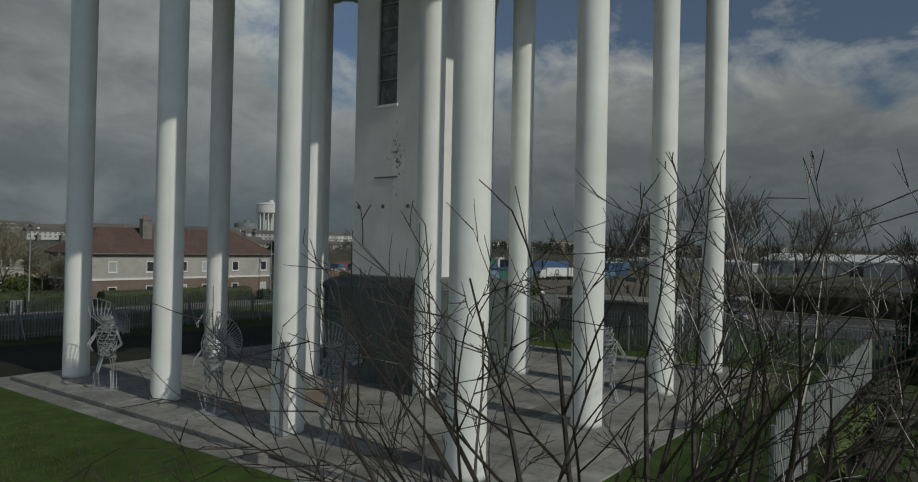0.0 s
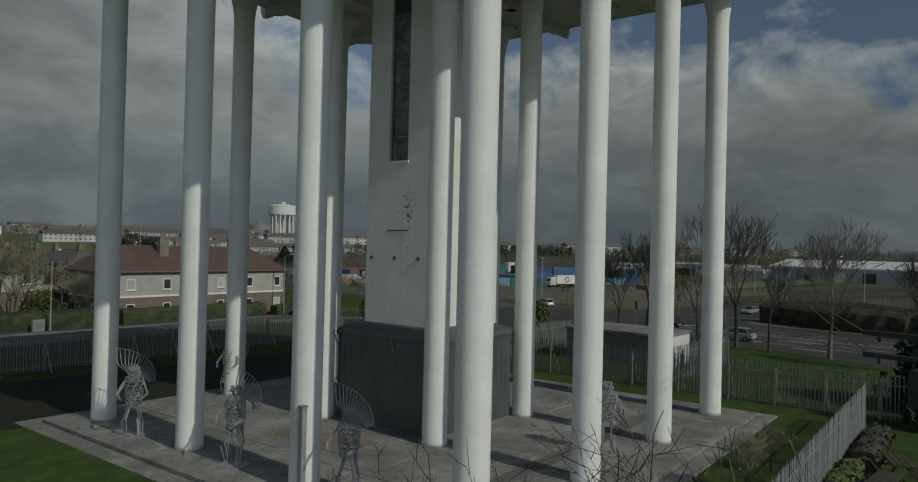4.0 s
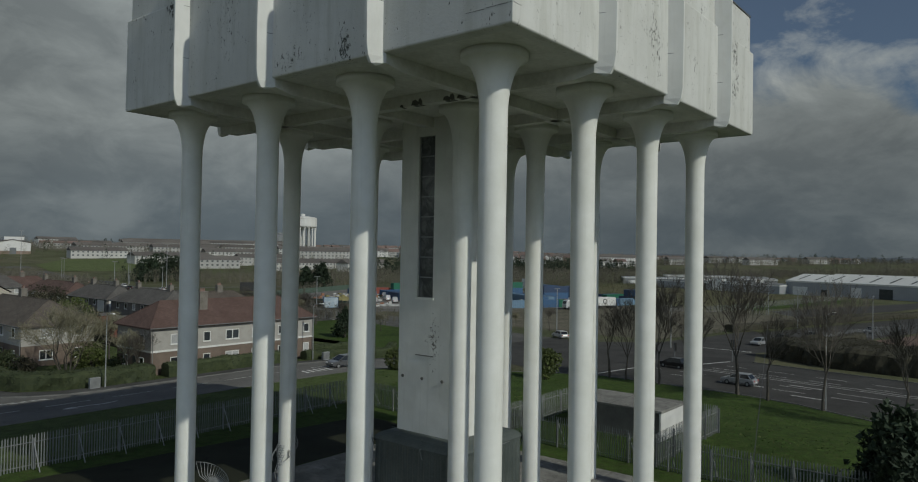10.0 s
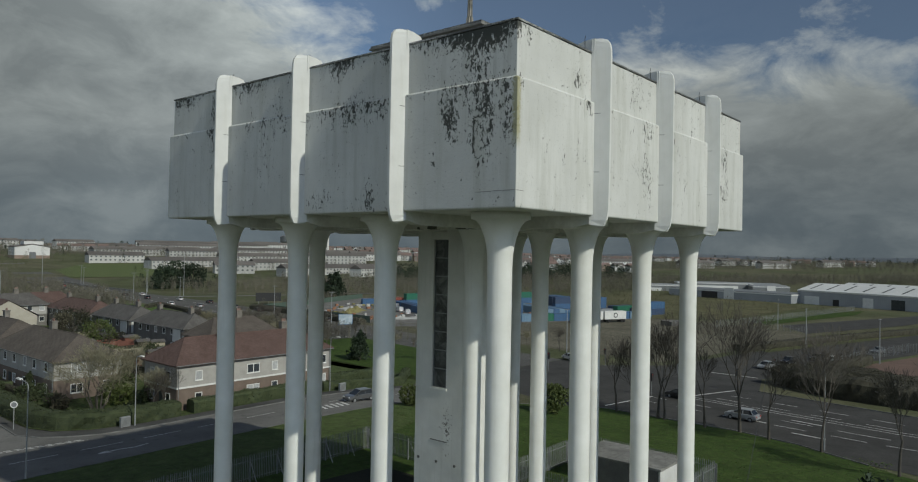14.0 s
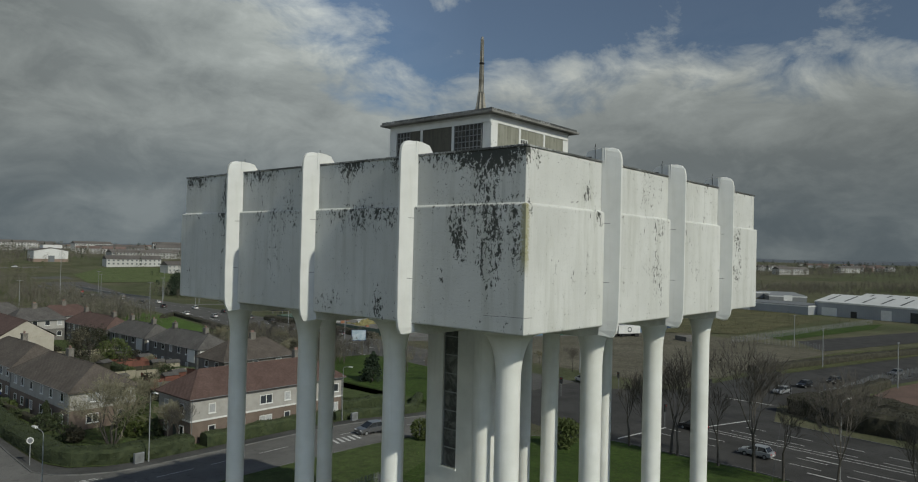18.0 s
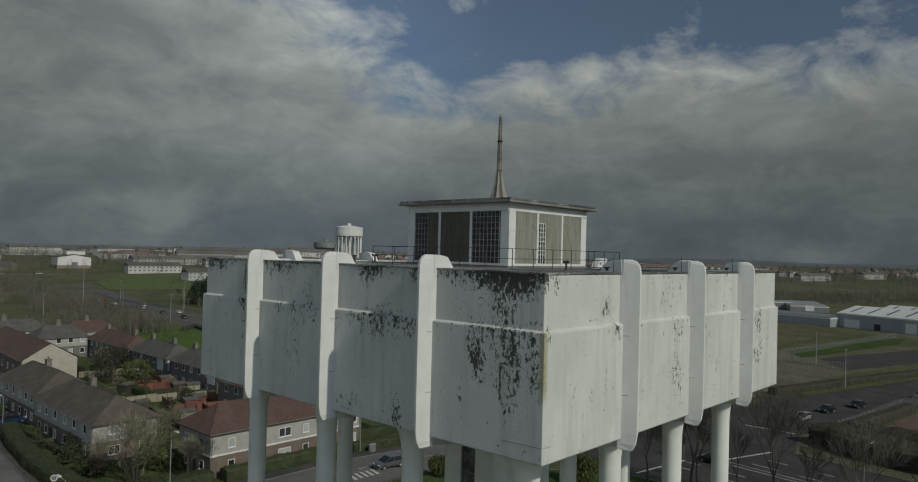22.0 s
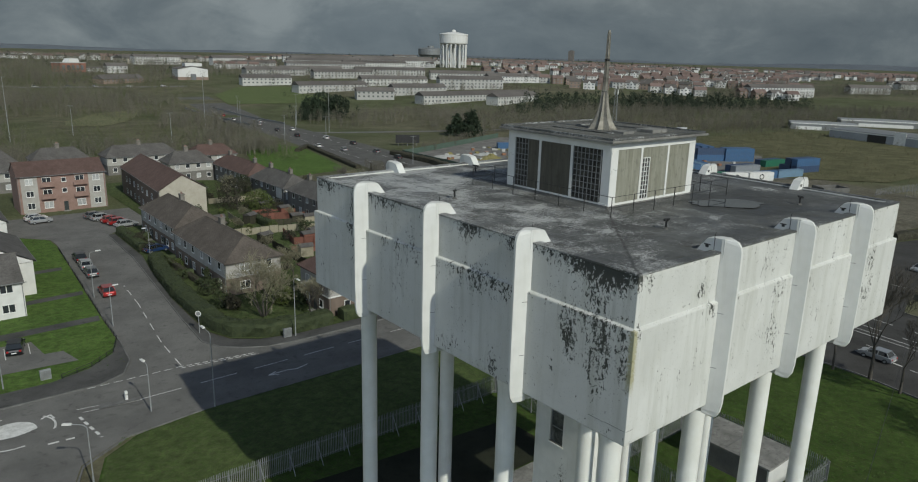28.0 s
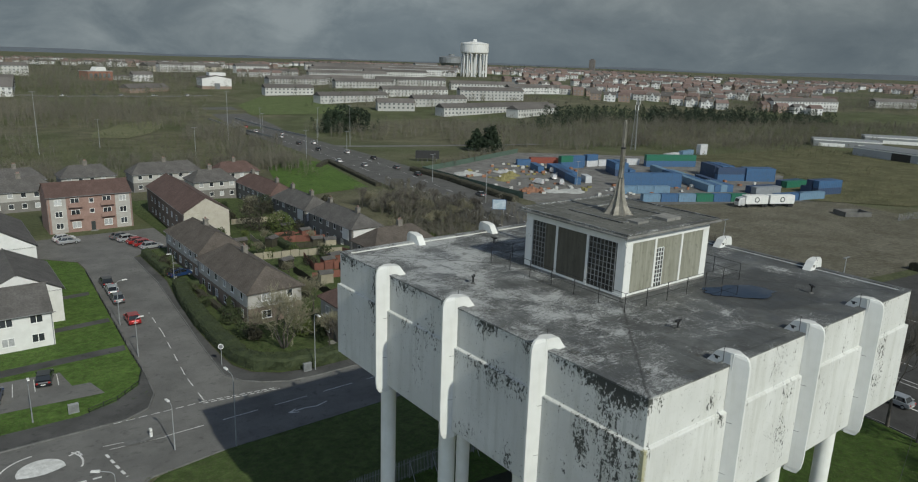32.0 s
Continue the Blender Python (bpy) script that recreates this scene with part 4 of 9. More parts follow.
M["panel_dark"] = panel_mat("dark_glass_panel", (0.06, 0.056, 0.042), (0.1, 0.094, 0.072))
M["panel_pale"] = panel_mat("pale_room_panel", (0.185, 0.185, 0.142), (0.29, 0.288, 0.24))
H0, H1 = ZR + 0.12, 30.45
k = Nodes("room_glass")
M["room_glass"] = k.done(k.mix(k.ramp(k.noise(2.5, 3), (0.45, 0.0), (0.6, 1.0)), (0.012, 0.012, 0.011), (0.05, 0.048, 0.04)), 0.3)
for s in range(4):
    t = pose(0, 0, 0, 0, 0, 90 * s)

    def fbox(u0, z0, u1, z1, d0, d1, name, mat, parent=room, label=""):
        ob = part(name, Geo().box(u0, -CR - d1, z0, u1, -CR - d0, z1), mat, parent, label)
        ob.matrix_basis = t
        return ob

    fbox(-CR, H0, -CR + 0.55, H1, -0.5, 0.06, "pier", M["rib"])
    fbox(-CR, H1, CR, 30.86, -0.3, 0.05, "lintel", M["rib"])
    fbox(-CR + 0.55, H0, CR - 0.06, H0 + 0.12, -0.1, 0.03, "sill", M["rib"])
    bays = [(-3.15, -1.25), (-1.1, 1.1), (1.25, 3.15)]
    for u in (-1.17, 1.17):
        fbox(u - 0.08, H0, u + 0.08, H1, -0.12, 0.05, "mullion", M["rib"])
    # panels and bars are pale to south and east, darker to north and west
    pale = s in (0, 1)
    pm = M["panel_pale"] if pale else M["panel_dark"]
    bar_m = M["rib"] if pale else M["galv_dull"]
    if s in (0, 1, 2):
        grids = {1: (-1.08, -0.42)}
    else:
        grids = {}
    if s == 3:                              # the west side: one bay all of small panes, one in part
        grids = {2: (1.28, 3.12), 0: (-3.1, -2.1)}
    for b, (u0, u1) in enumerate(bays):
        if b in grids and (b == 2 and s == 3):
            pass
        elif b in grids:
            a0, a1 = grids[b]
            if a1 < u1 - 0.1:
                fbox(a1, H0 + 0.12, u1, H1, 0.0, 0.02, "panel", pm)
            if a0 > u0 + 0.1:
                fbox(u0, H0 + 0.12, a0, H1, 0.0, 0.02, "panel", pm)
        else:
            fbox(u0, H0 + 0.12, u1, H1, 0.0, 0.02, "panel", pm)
        if b in grids:
            a0, a1 = grids[b]
            full = s == 3
            zt = H1 if full else H1 - 0.55
            if not full:
                fbox(a0, zt, a1, H1, 0.0, 0.02, "panel", pm)
            nx, nz = max(3, round((a1 - a0) / 0.27)), 9
            fbox(a0, H0 + 0.12, a1, zt, 0.0, 0.008, "window_pane", M["room_glass"])
            for i in range(nx + 1):
                u = a0 + (a1 - a0) * i / nx
                fbox(u - 0.022, H0 + 0.12, u + 0.022, zt, -0.01, 0.035, "glazing_bar", bar_m)
            for j in range(nz + 1):
                z = H0 + 0.12 + (zt - H0 - 0.12) * j / nz
                fbox(a0, z - 0.02, a1, z + 0.02, -0.01, 0.03, "glazing_bar", bar_m)
# black box added in place of the unlit interior behind the panes
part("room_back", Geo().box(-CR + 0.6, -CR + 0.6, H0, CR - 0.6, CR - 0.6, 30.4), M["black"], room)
bevel(part("room_roof", Geo().box(-4.15, -4.15, 30.86, 4.28, 4.15, 30.98), M["concrete"], room, "thin overhanging flat roof"), 0.02)
M["lap_lichen"] = surf("lichened_lap", (0.09, 0.09, 0.08), (0.26, 0.26, 0.235), 1.6, 9, 0.9)
M["room_felt"] = surf("mossy_felt", (0.06, 0.061, 0.052), (0.13, 0.13, 0.116), 0.7, 6, 0.9, bump=0.5)
part("room_felt", Geo().box(-4.06, -4.06, 30.97, 4.06, 4.06, 31.03), M["room_felt"], room)
for i in range(9):
    part("felt_lap", Geo().box(-4.02, -3.8 + 0.95 * i - 0.03, 31.025, 4.02, -3.8 + 0.95 * i + 0.03, 31.045), M["concrete_dark"], room)
    part("felt_lap", Geo().box(-3.8 + 0.95 * i - 0.025, -4.02, 31.03, -3.8 + 0.95 * i + 0.025, 4.02, 31.05), M["lap_lichen"], room)
for h in (4.08, 2.0):
    part("roof_curb", ring_wall(h, h - 0.12, 31.0, 31.1), M["roofing"], room)
part("hatch", Geo().box(0.6, -3.0, 31.02, 1.9, -1.9, 31.2), M["concrete"], room, "low roof hatch")
part("hatch", Geo().box(-1.4, -2.6, 31.02, -0.5, -1.8, 31.16), M["concrete"], room, "low roof hatch")
# fluted spire
sp, sides = Geo(), 16
prof = [(0.92, 31.03), (0.8, 31.12), (0.56, 31.5), (0.38, 31.95), (0.27, 32.5), (0.2, 33.1)]
for r, z in prof:
    for i in range(sides):
        q = r * (1.0 if i % 2 else 0.68)
        sp.v.append((q * math.cos(2 * math.pi * i / sides), q * math.sin(2 * math.pi * i / sides), z))
for j in range(len(prof) - 1):
    sp.f += [(j * sides + i, j * sides + (i + 1) % sides, (j + 1) * sides + (i + 1) % sides, (j + 1) * sides + i) for i in range(sides)]
M["spire"] = surf("spire_metal", (0.13, 0.122, 0.1), (0.29, 0.275, 0.235), 2, 12, 0.6, 0.3)
part("spire_foot", sp, M["spire"], room, "fluted metal spire foot")
part("spire", Geo().lathe([(0.15, 33.0), (0.13, 33.1), (0.105, 34.8), (0.115, 34.82), (0.085, 34.9), (0.065, 36.35), (0.065, 36.42)], 0, 0, 12), M["spire"], room, "tapering metal spire", True)
for z in (33.05, 34.8):
    part("spire_collar", Geo().lathe([(0.14, z), (0.165, z + 0.04), (0.14, z + 0.08)], 0, 0, 12), M["black"], room)
for i in range(8):
    a = 2 * math.pi * i / 8
    part("spire_rod", Geo().tube((0.15 * math.cos(a), 0.15 * math.sin(a), 33.1), (0.08 * math.cos(a), 0.08 * math.sin(a), 36.3), 0.014, None, 5), M["spire"], room)

# guard rail round the room
rail = thing("guard_rail", "thin rusty steel guard rail round the roof room", "railing")
R0 = 5.15
pts = [(-R0, -R0), (R0, -R0), (R0, R0), (-R0, R0), (-R0, -R0)]
for (x0, y0), (x1, y1) in zip(pts, pts[1:]):
    for i in range(6):
        x, y = x0 + (x1 - x0) * i / 6, y0 + (y1 - y0) * i / 6
        part("post", Geo().tube((x, y, ZR - 0.05), (x, y, ZR + 1.0), 0.022, None, 6), M["black"], rail)
    for h in (0.5, 1.0):
        part("rail", Geo().tube((x0, y0, ZR + h), (x1, y1, ZR + h), 0.014, None, 5), M["black"], rail)

# roof clutter: vents, standing water
for x, y in ((-4.75, -8.0), (-8.6, 2.6), (6.4, -8.8), (-2.0, 8.6)):
    v = thing("roof_vent", "short dark vent pipe with a cross head on the roof", "vent", "roof vents")
    v.matrix_basis = pose(x, y, ZR - 0.03, 0, 0, 37 * x)
    part("pipe", Geo().tube((0, 0, -0.05), (0, 0, 0.42), 0.05), M["black"], v)
    part("cross_head", Geo().tube((-0.22, 0, 0.46), (0.22, 0, 0.46), 0.06).tube((0, -0.1, 0.46), (0, 0.1, 0.46), 0.05), M["black"], v)
    part("collar", Geo().lathe([(0.14, 0.0), (0.12, 0.06), (0.06, 0.1)], 0, 0, 10), M["concrete_dark"], v)
k = Nodes("rain_water")
k.b.inputs["Specular IOR Level"].default_value = 0.3
M["puddle"] = k.done((0.016, 0.02, 0.027), 0.03)
pv = []
for i in range(72):
    a = 2 * math.pi * i / 72
    q = 1 + 0.45 * noise.noise((math.cos(a) * 1.3, math.sin(a) * 1.3, 3)) + 0.2 * noise.noise((math.cos(a) * 3, math.sin(a) * 3, 7)) + 0.07 * noise.noise((math.cos(a) * 9, math.sin(a) * 9, 5))
    u, v = 2.2 * q * math.cos(a), 1.05 * q * math.sin(a)
    pv.append((3.0 + 0.87 * u + 0.5 * v, -6.4 - 0.5 * u + 0.87 * v, ZR + 0.05))
single("puddle", build("puddle", pv, [tuple(range(72))], M["puddle"]), None, "shallow rain puddle on the felted roof", "puddle")

# concrete broken away along one beam, down to the steel
for y, w, h in ((-3.1, 0.22, 0.2), (-3.4, 0.12, 0.24), (-4.9, 0.2, 0.16), (-5.2, 0.14, 0.22), (-5.7, 0.24, 0.15), (-6.2, 0.16, 0.2), (-2.3, 0.1, 0.1)):
    part("spall", Geo().prism([(y - w, 20.33), (y - w * 0.3, 20.31), (y + w, 20.34), (y + w * 0.7, 20.33 + h), (y - w * 0.2, 20.33 + h * 1.15), (y - w * 0.9, 20.33 + h * 0.6)], -6.546, -6.5, "x"), M["concrete_dark"], tower, "dark broken patch of concrete")
    part("spall", Geo().box(-6.5, y - w * 0.8, 20.312, -6.25, y + w * 0.7, 20.33), M["concrete_dark"], tower, "dark broken patch of concrete")

# cracks along the foot of the tank near the front corner
rnd = random.Random(14)
for axis, u0, u1, z0 in (("w", -11.95, -11.0, 21.46), ("w", -10.93, -10.2, 21.44), ("s", -11.97, -11.5, 21.46)):
    n = 18
    top = [(u0 + (u1 - u0) * i / n, z0 + rnd.uniform(-0.006, 0.006)) for i in range(n + 1)]
    low = [(u, z - rnd.uniform(0.008, 0.022)) for u, z in reversed(top)]
    part("crack", Geo().prism(top + low, -A - 0.004, -A + 0.02, "x" if axis == "w" else "y"), M["concrete_dark"], tower, "dark crack in the painted wall")

# ---- roads, lawns and kerbs ----
LAWN, KERB_TOP = 0.12, 0.13
drape("road", [(-90, 40.0), (60, 40.0), (60, 51.8), (6, 51.8), (-3.5, 53.2), (-90, 53.2)], M["asphalt"], 0.035, "grey asphalt road with worn lane markings", "road")
drape("road", [(-38, -48), (-25.5, -48), (-25.5, 28), (-22.5, 36), (-18, 39.2), (-11, 39.99), (-40, 39.99)], M["asphalt"], 0.035, "grey asphalt side road by the grass corner", "road")
drape("road", [(-16.5, 53.21), (-3.5, 53.21), (2.0, 52.4), (-0.6, 54.0), (-2.6, 56.0), (-3.8, 59), (-3.2, 68.5), (-2.1, 81), (-0.2, 103), (0.2, 122), (4, 126), (10.5, 127), (10.5, 146), (-14, 146), (-16, 131), (-9.4, 124), (-9.1, 118), (-10.9, 87.4), (-11.6, 74.4), (-12.0, 63.6), (-13.4, 57)], M["asphalt"], 0.036, "grey asphalt cul-de-sac with parked cars", "road")
drape("car_park", [(-34, 63.3), (-17.4, 62.0), (-18.3, 66), (-20.3, 66.2), (-20.9, 71.2), (-34, 72.4)], M["asphalt"], 0.13, "small asphalt parking court", "car park")
drape("pavement", [(-34, 73.0), (-12.2, 74.2), (-12.0, 76.2), (-34, 75.4)], M["footway"], 0.135, "narrow asphalt path between lawns", "pavement")
for i, y in enumerate((86.0, 101)):
    drape("pavement", [(-21, y), (-11.6, y + 0.8), (-11.4, y + 2.6), (-21, y + 1.8)], M["footway"], 0.135, "narrow asphalt path to a door", "pavement")
# lawns
drape("lawn", [(-19.5, 24.6), (-22.4, 31), (-20.6, 36), (-17, 38.7), (-10, 39.75), (17.3, 39.8), (40, 38.8), (50, 34), (56, 27), (58.5, 22), (58.5, 4), (57, -4), (53, -12), (47, -22), (42, -48), (-25, -48), (-25, 10)], M["lawn"], LAWN, "bright mown grass round the tower", "lawn", 3.0)
drape("lawn", [(-90, 57.6), (-21, 57.3), (-17, 58.8), (-13.7, 61.8), (-12.2, 65.8), (-11.9, 74.4), (-11.2, 87.4), (-9.4, 118), (-9.7, 123.7), (-16.5, 131), (-17, 150), (-90, 150)], M["front_lawn"], 0.11, "mown front lawns beside the cul-de-sac", "lawn", 3.0)
drape("pavement", [(-90, 53.3), (-17, 53.3), (-14.2, 55), (-12.5, 58.5), (-12.0, 65.8), (-12.2, 65.8), (-13.7, 61.8), (-17, 58.8), (-21, 57.3), (-90, 57.6)], M["footway"], 0.105, "worn asphalt footway on the corner", "pavement")
drape("pavement", [(6, 51.9), (60, 51.9), (60, 54.2), (7, 54.2), (2.4, 55.4), (-0.6, 57.8), (-1.9, 61.5), (-2.0, 66), (-1.6, 78), (0.0, 93), (1.4, 103), (1.6, 122), (0.3, 122), (-0.1, 103), (-2.0, 81), (-3.1, 68.5), (-3.7, 59), (-2.5, 56.1), (-0.5, 54.1), (2.2, 52.5)], M["footway"], 0.105, "asphalt footway by the hedges", "pavement")
drape("garden", [(-1.8, 66), (-1.7, 61.6), (-0.4, 57.9), (2.5, 55.5), (7, 54.3), (60, 54.3), (62, 110), (62, 180), (10.6, 180), (10.6, 127.1), (4, 126.1), (1.7, 122), (1.5, 103), (0.1, 93), (-1.5, 78)], grass_mat("garden_grass", (0.045, 0.068, 0.022), (0.07, 0.098, 0.034), (0.075, 0.08, 0.042)), 0.10, "house gardens of rough grass", "lawn", 3.0)
drape("lawn", [(62, 172), (88, 178), (101, 236), (96, 250), (75, 232), (66, 205)], M["front_lawn"], 0.1, "green recreation field beyond the houses", "lawn", 4.0)
drape("lawn", [(44, 56), (84, 55), (92, 110), (63, 112)], M["lawn"], 0.1, "grass verge beside the main road", "lawn", 4.0)
drape("verge", [(-19.3, 24.2), (-22.2, 31), (-20.4, 36), (-16.9, 38.55), (-10, 39.6), (17.3, 39.65), (40, 38.6), (30, 30), (15.3, 24.4)], grass_mat("verge", (0.05, 0.08, 0.022), (0.076, 0.108, 0.034), (0.072, 0.082, 0.038)), LAWN + 0.02, "pale mown grass verge outside the fence", "lawn", 3.0)
# dual carriageway and its junction
drape("road", [(46, -70), (84, -70), (86, -12), (90, 10), (105, 14), (150, 5), (175, -2), (260, -22), (262, -8), (196, 16), (146, 30), (108, 34), (97, 44), (99.2, 53.2), (68, 53.2), (60.05, 53.2), (60.05, 40), (56.5, 28), (59.2, 22), (59.2, 4), (57.7, -4), (53.7, -12)], M["asphalt_dark"], 0.03, "wide dark asphalt junction with lane markings", "road", 4.0)
drape("road", [(99.3, 53.4), (108, 90), (121, 150), (124, 167), (130, 216), (134, 258), (137, 313), (142, 352), (150, 417), (156, 490), (134, 490), (122, 402), (113, 343), (110, 295), (107, 268), (103, 243), (100, 205), (93, 158), (78, 84), (68, 53.4)], M["asphalt_worn"], 0.03, "wide asphalt dual carriageway with lane markings", "road", 4.0)
drape("road", [(134.6, 284.5), (156, 277), (182, 268.5), (240, 252), (241, 257), (183, 274), (157, 283), (135.2, 291)], M["asphalt"], 0.06, "narrow asphalt side road beyond the junction", "road", 4.0)
drape("road", [(10, 549), (60, 553), (165, 556), (166, 563), (60, 561), (10, 557)], M["asphalt"], 0.1, "asphalt road below the houses on the hill", "road", 8.0)
bridge = thing("road_bridge_parapet", "dark concrete bridge edge with a steel railing", "bridge")
for i in range(9):
    (xa, ya), (xb, yb) = [(111.2 + 10.2 * q / 9, 340 + 58 * q / 9) for q in (i, i + 1)]
    za, zb = ground_z(xa, ya), ground_z(xb, yb)
    part("beam", Geo().tube((xa, ya, za + 0.25), (xb, yb, zb + 0.25), 0.32, None, 6), M["asphalt_dark"], bridge)
    part("rail", Geo().tube((xa, ya, za + 1.3), (xb, yb, zb + 1.3), 0.07, None, 5), M["galv_dull"], bridge)
    part("post", Geo().tube((xa, ya, za - 0.3), (xa, ya, za + 1.3), 0.07, None, 5), M["galv_dull"], bridge)
drape("bare_ground", [(112, 37), (146, 33), (198, 19), (215, 52), (222, 84), (150, 116), (126, 128), (118, 90)], grass_mat("bare_earth", (0.105, 0.096, 0.074), (0.168, 0.154, 0.124), (0.085, 0.084, 0.052)), 0.05, "bare brown waste ground", "waste ground", 6.0)
drape("yard", [(124, 136), (236, 86), (262, 128), (268, 185), (205, 232), (128, 202)], asphalt("yard_hardcore", (0.125, 0.121, 0.112), (0.21, 0.203, 0.19)), 0.05, "hardcore storage yard", "yard", 6.0)
drape("road", [(120, 128), (222, 84.5), (262, 66), (263, 72), (236, 85.5), (124, 135)], M["asphalt"], 0.07, "asphalt access road to the yard", "road", 6.0)
drape("court", [(113, 6), (150, 3), (175, -4), (200, -30), (112, -30)], asphalt("red_court", (0.12, 0.085, 0.07), (0.16, 0.11, 0.09)), 0.05, "reddish hard court behind a fence", "court", 6.0)
# kerbs
kg = [[(-90, 40.0), (-40, 40.0)], [(-25.2, 28), (-22.4, 35.6), (-17.9, 38.9), (-10.9, 39.85), (17, 39.9), (40, 38.9), (50, 34.1), (56.2, 27), (58.9, 22), (58.9, 4), (57.4, -4), (53.4, -12)],
      [(-90, 53.3), (-17, 53.35), (-14.2, 54.9), (-12.6, 58.5), (-12.0, 65), (-11.7, 74.4), (-11.0, 87.4), (-9.2, 118)], [(60, 51.85), (6, 51.85), (2.1, 52.45), (-0.55, 54.05), (-2.55, 56.05), (-3.75, 59), (-3.15, 68.5), (-2.05, 81), (-0.15, 103), (0.25, 122)], [(84, -60), (86.2, -12), (90, 10.2)]]
for pts in kg:
    g = ribbon(Geo(), pts, 0.16, KERB_TOP + 0.03, 0.2)
    tagged(new("kerb", g.mesh("kerb", M["kerb"])), "grey stone kerb along the road", "kerb", kind="structure")


def marking(name, lines, w, label, dash=None):
    """Painted lines; dash: (mark, gap) metres."""
    g = Geo()
    for pts in lines:
        if not dash:
            ribbon(g, pts, w, 0.055)
            continue
        for (x0, y0), (x1, y1) in zip(pts, pts[1:]):
            L, s = math.hypot(x1 - x0, y1 - y0), 0.0
            while s < L:
                e = min(L, s + dash[0])
                ribbon(g, [(x0 + (x1 - x0) * s / L, y0 + (y1 - y0) * s / L), (x0 + (x1 - x0) * e / L, y0 + (y1 - y0) * e / L)], w, 0.055)
                s += dash[0] + dash[1]
    return single(name, g, M["paint"], label, "road marking", "", "stuff")


marking("centre_line", [[(-14.6, 46.8), (58, 47.2)]], 0.12, "white dashed centre line, worn", (4.2, 2.1))
marking("give_way_line", [[(-18.4, 53.2), (-8.6, 52.9)]], 0.12, "white dashed line across the side road mouth", (0.9, 0.45))
marking("give_way_line", [[(-8.6, 52.5), (0.4, 51.0)], [(-8.7, 53.0), (0.2, 51.5)]], 0.16, "double dashed white give way line", (0.62, 0.28))
marking("centre_line", [[(-8.3, 53.2), (-7.9, 62), (-6.2, 78), (-5.6, 88)]], 0.12, "white dashed line up the cul-de-sac", (2.6, 2.2))
marking("lane_arrow", [[(-1.6, 43.9), (0.6, 44.0), (1.8, 43.6), (3.4, 44.1)], [(-1.6, 43.9), (-0.5, 44.4)], [(-1.6, 43.9), (-0.5, 43.4)]], 0.17, "worn white lane arrow")
marking("edge_line", [[(-20.4, 48.4), (-17.6, 47.9), (-15.6, 47.6)], [(-20.0, 47.3), (-14.5, 46.6)]], 0.1, "thin outline of the traffic island")
marking("give_way_line", [[(-20.5, 46.4), (-20.2, 43.5), (-19.8, 40.5)], [(-24.0, 42.2), (-21.8, 42.0)]], 0.28, "white dashed roundabout entry line", (0.9, 0.55))
# mini roundabout with its arrows
disc = Geo()
disc.v = [(-26.3, 46.9, ground_z(-26.3, 46.9) + 0.12)] + [(-26.3 + 2.15 * math.cos(a), 46.9 + 2.15 * math.sin(a), ground_z(-26.3, 46.9) + 0.055) for a in [2 * math.pi * i / 40 for i in range(40)]]
disc.f = [(0, 1 + i, 1 + (i + 1) % 40) for i in range(40)]
single("mini_roundabout", disc, M["paint"], "white painted mini roundabout dome in the road", "roundabout", smooth=True)
marking("curved_arrow", [arc(-26.3, 46.9, 3.7, -25, 35, 10), [(-22.7, 48.9), (-22.5, 47.8)], [(-22.7, 48.9), (-23.6, 48.4)], arc(-26.3, 46.9, 3.7, 95, 160, 10), arc(-26.3, 46.9, 3.7, 215, 280, 10)], 0.2, "white curved arrow round the mini roundabout")
# junction markings of the main road
marking("lane_line", [[(64, -30), (64.5, -10), (68, 20)], [(67.6, -40), (68, -10), (71.5, 20)], [(74.5, -40), (75, -12), (78.5, 14)], [(78.2, -40), (79, -12), (82.5, 12)]], 0.15, "white dashed lane lines on the main road", (4, 3))
marking("stop_line", [[(60.5, 22.6), (72, 20.6)], [(75.5, 17), (88, 13.2)], [(106, 15), (106, 24)]], 0.35, "white stop line at the junction")
marking("island_line", [[(71.6, -40), (72, -12), (75.4, 18)], [(73.0, -40), (73.4, -12), (76.6, 17)]], 0.15, "white edge lines of the central island")
marking("lane_arrow", [[(66.2, 2), (66.8, 6)], [(66.8, 6), (66.2, 5)], [(66.8, 6), (67.2, 4.9)], [(70, -4), (70.6, 0)], [(62.5, -6), (63, -2)]], 0.3, "white lane arrow")
marking("lane_line", [[(83, 80), (97, 140), (104, 180), (108, 215), (114, 262), (118, 310), (122, 352), (131, 420)], [(92, 80), (106, 140), (114, 180), (121, 215), (126, 262), (129, 310), (134, 352), (142, 420)]], 0.18, "white dashed lines on the dual carriageway", (5, 5))
marking("zebra_hatching", [[(26 + 0.9 * i, 43.2), (26.8 + 0.9 * i, 45.6)] for i in range(5)] + [[(31 + 0.9 * i, 44.6), (31.8 + 0.9 * i, 46.4)] for i in range(4)], 0.4, "white hatched road marking")
marking("parking_line", [[(-26.6, 66.6), (-26.2, 70.5)], [(-24.2, 66.8), (-23.9, 70.6)], [(-21.6, 67.2), (-21.3, 70.8)]], 0.1, "white parking bay line")
for ob in scene.objects:
    if ob.name.startswith("parking_line"):
        ob.location.z = 0.1

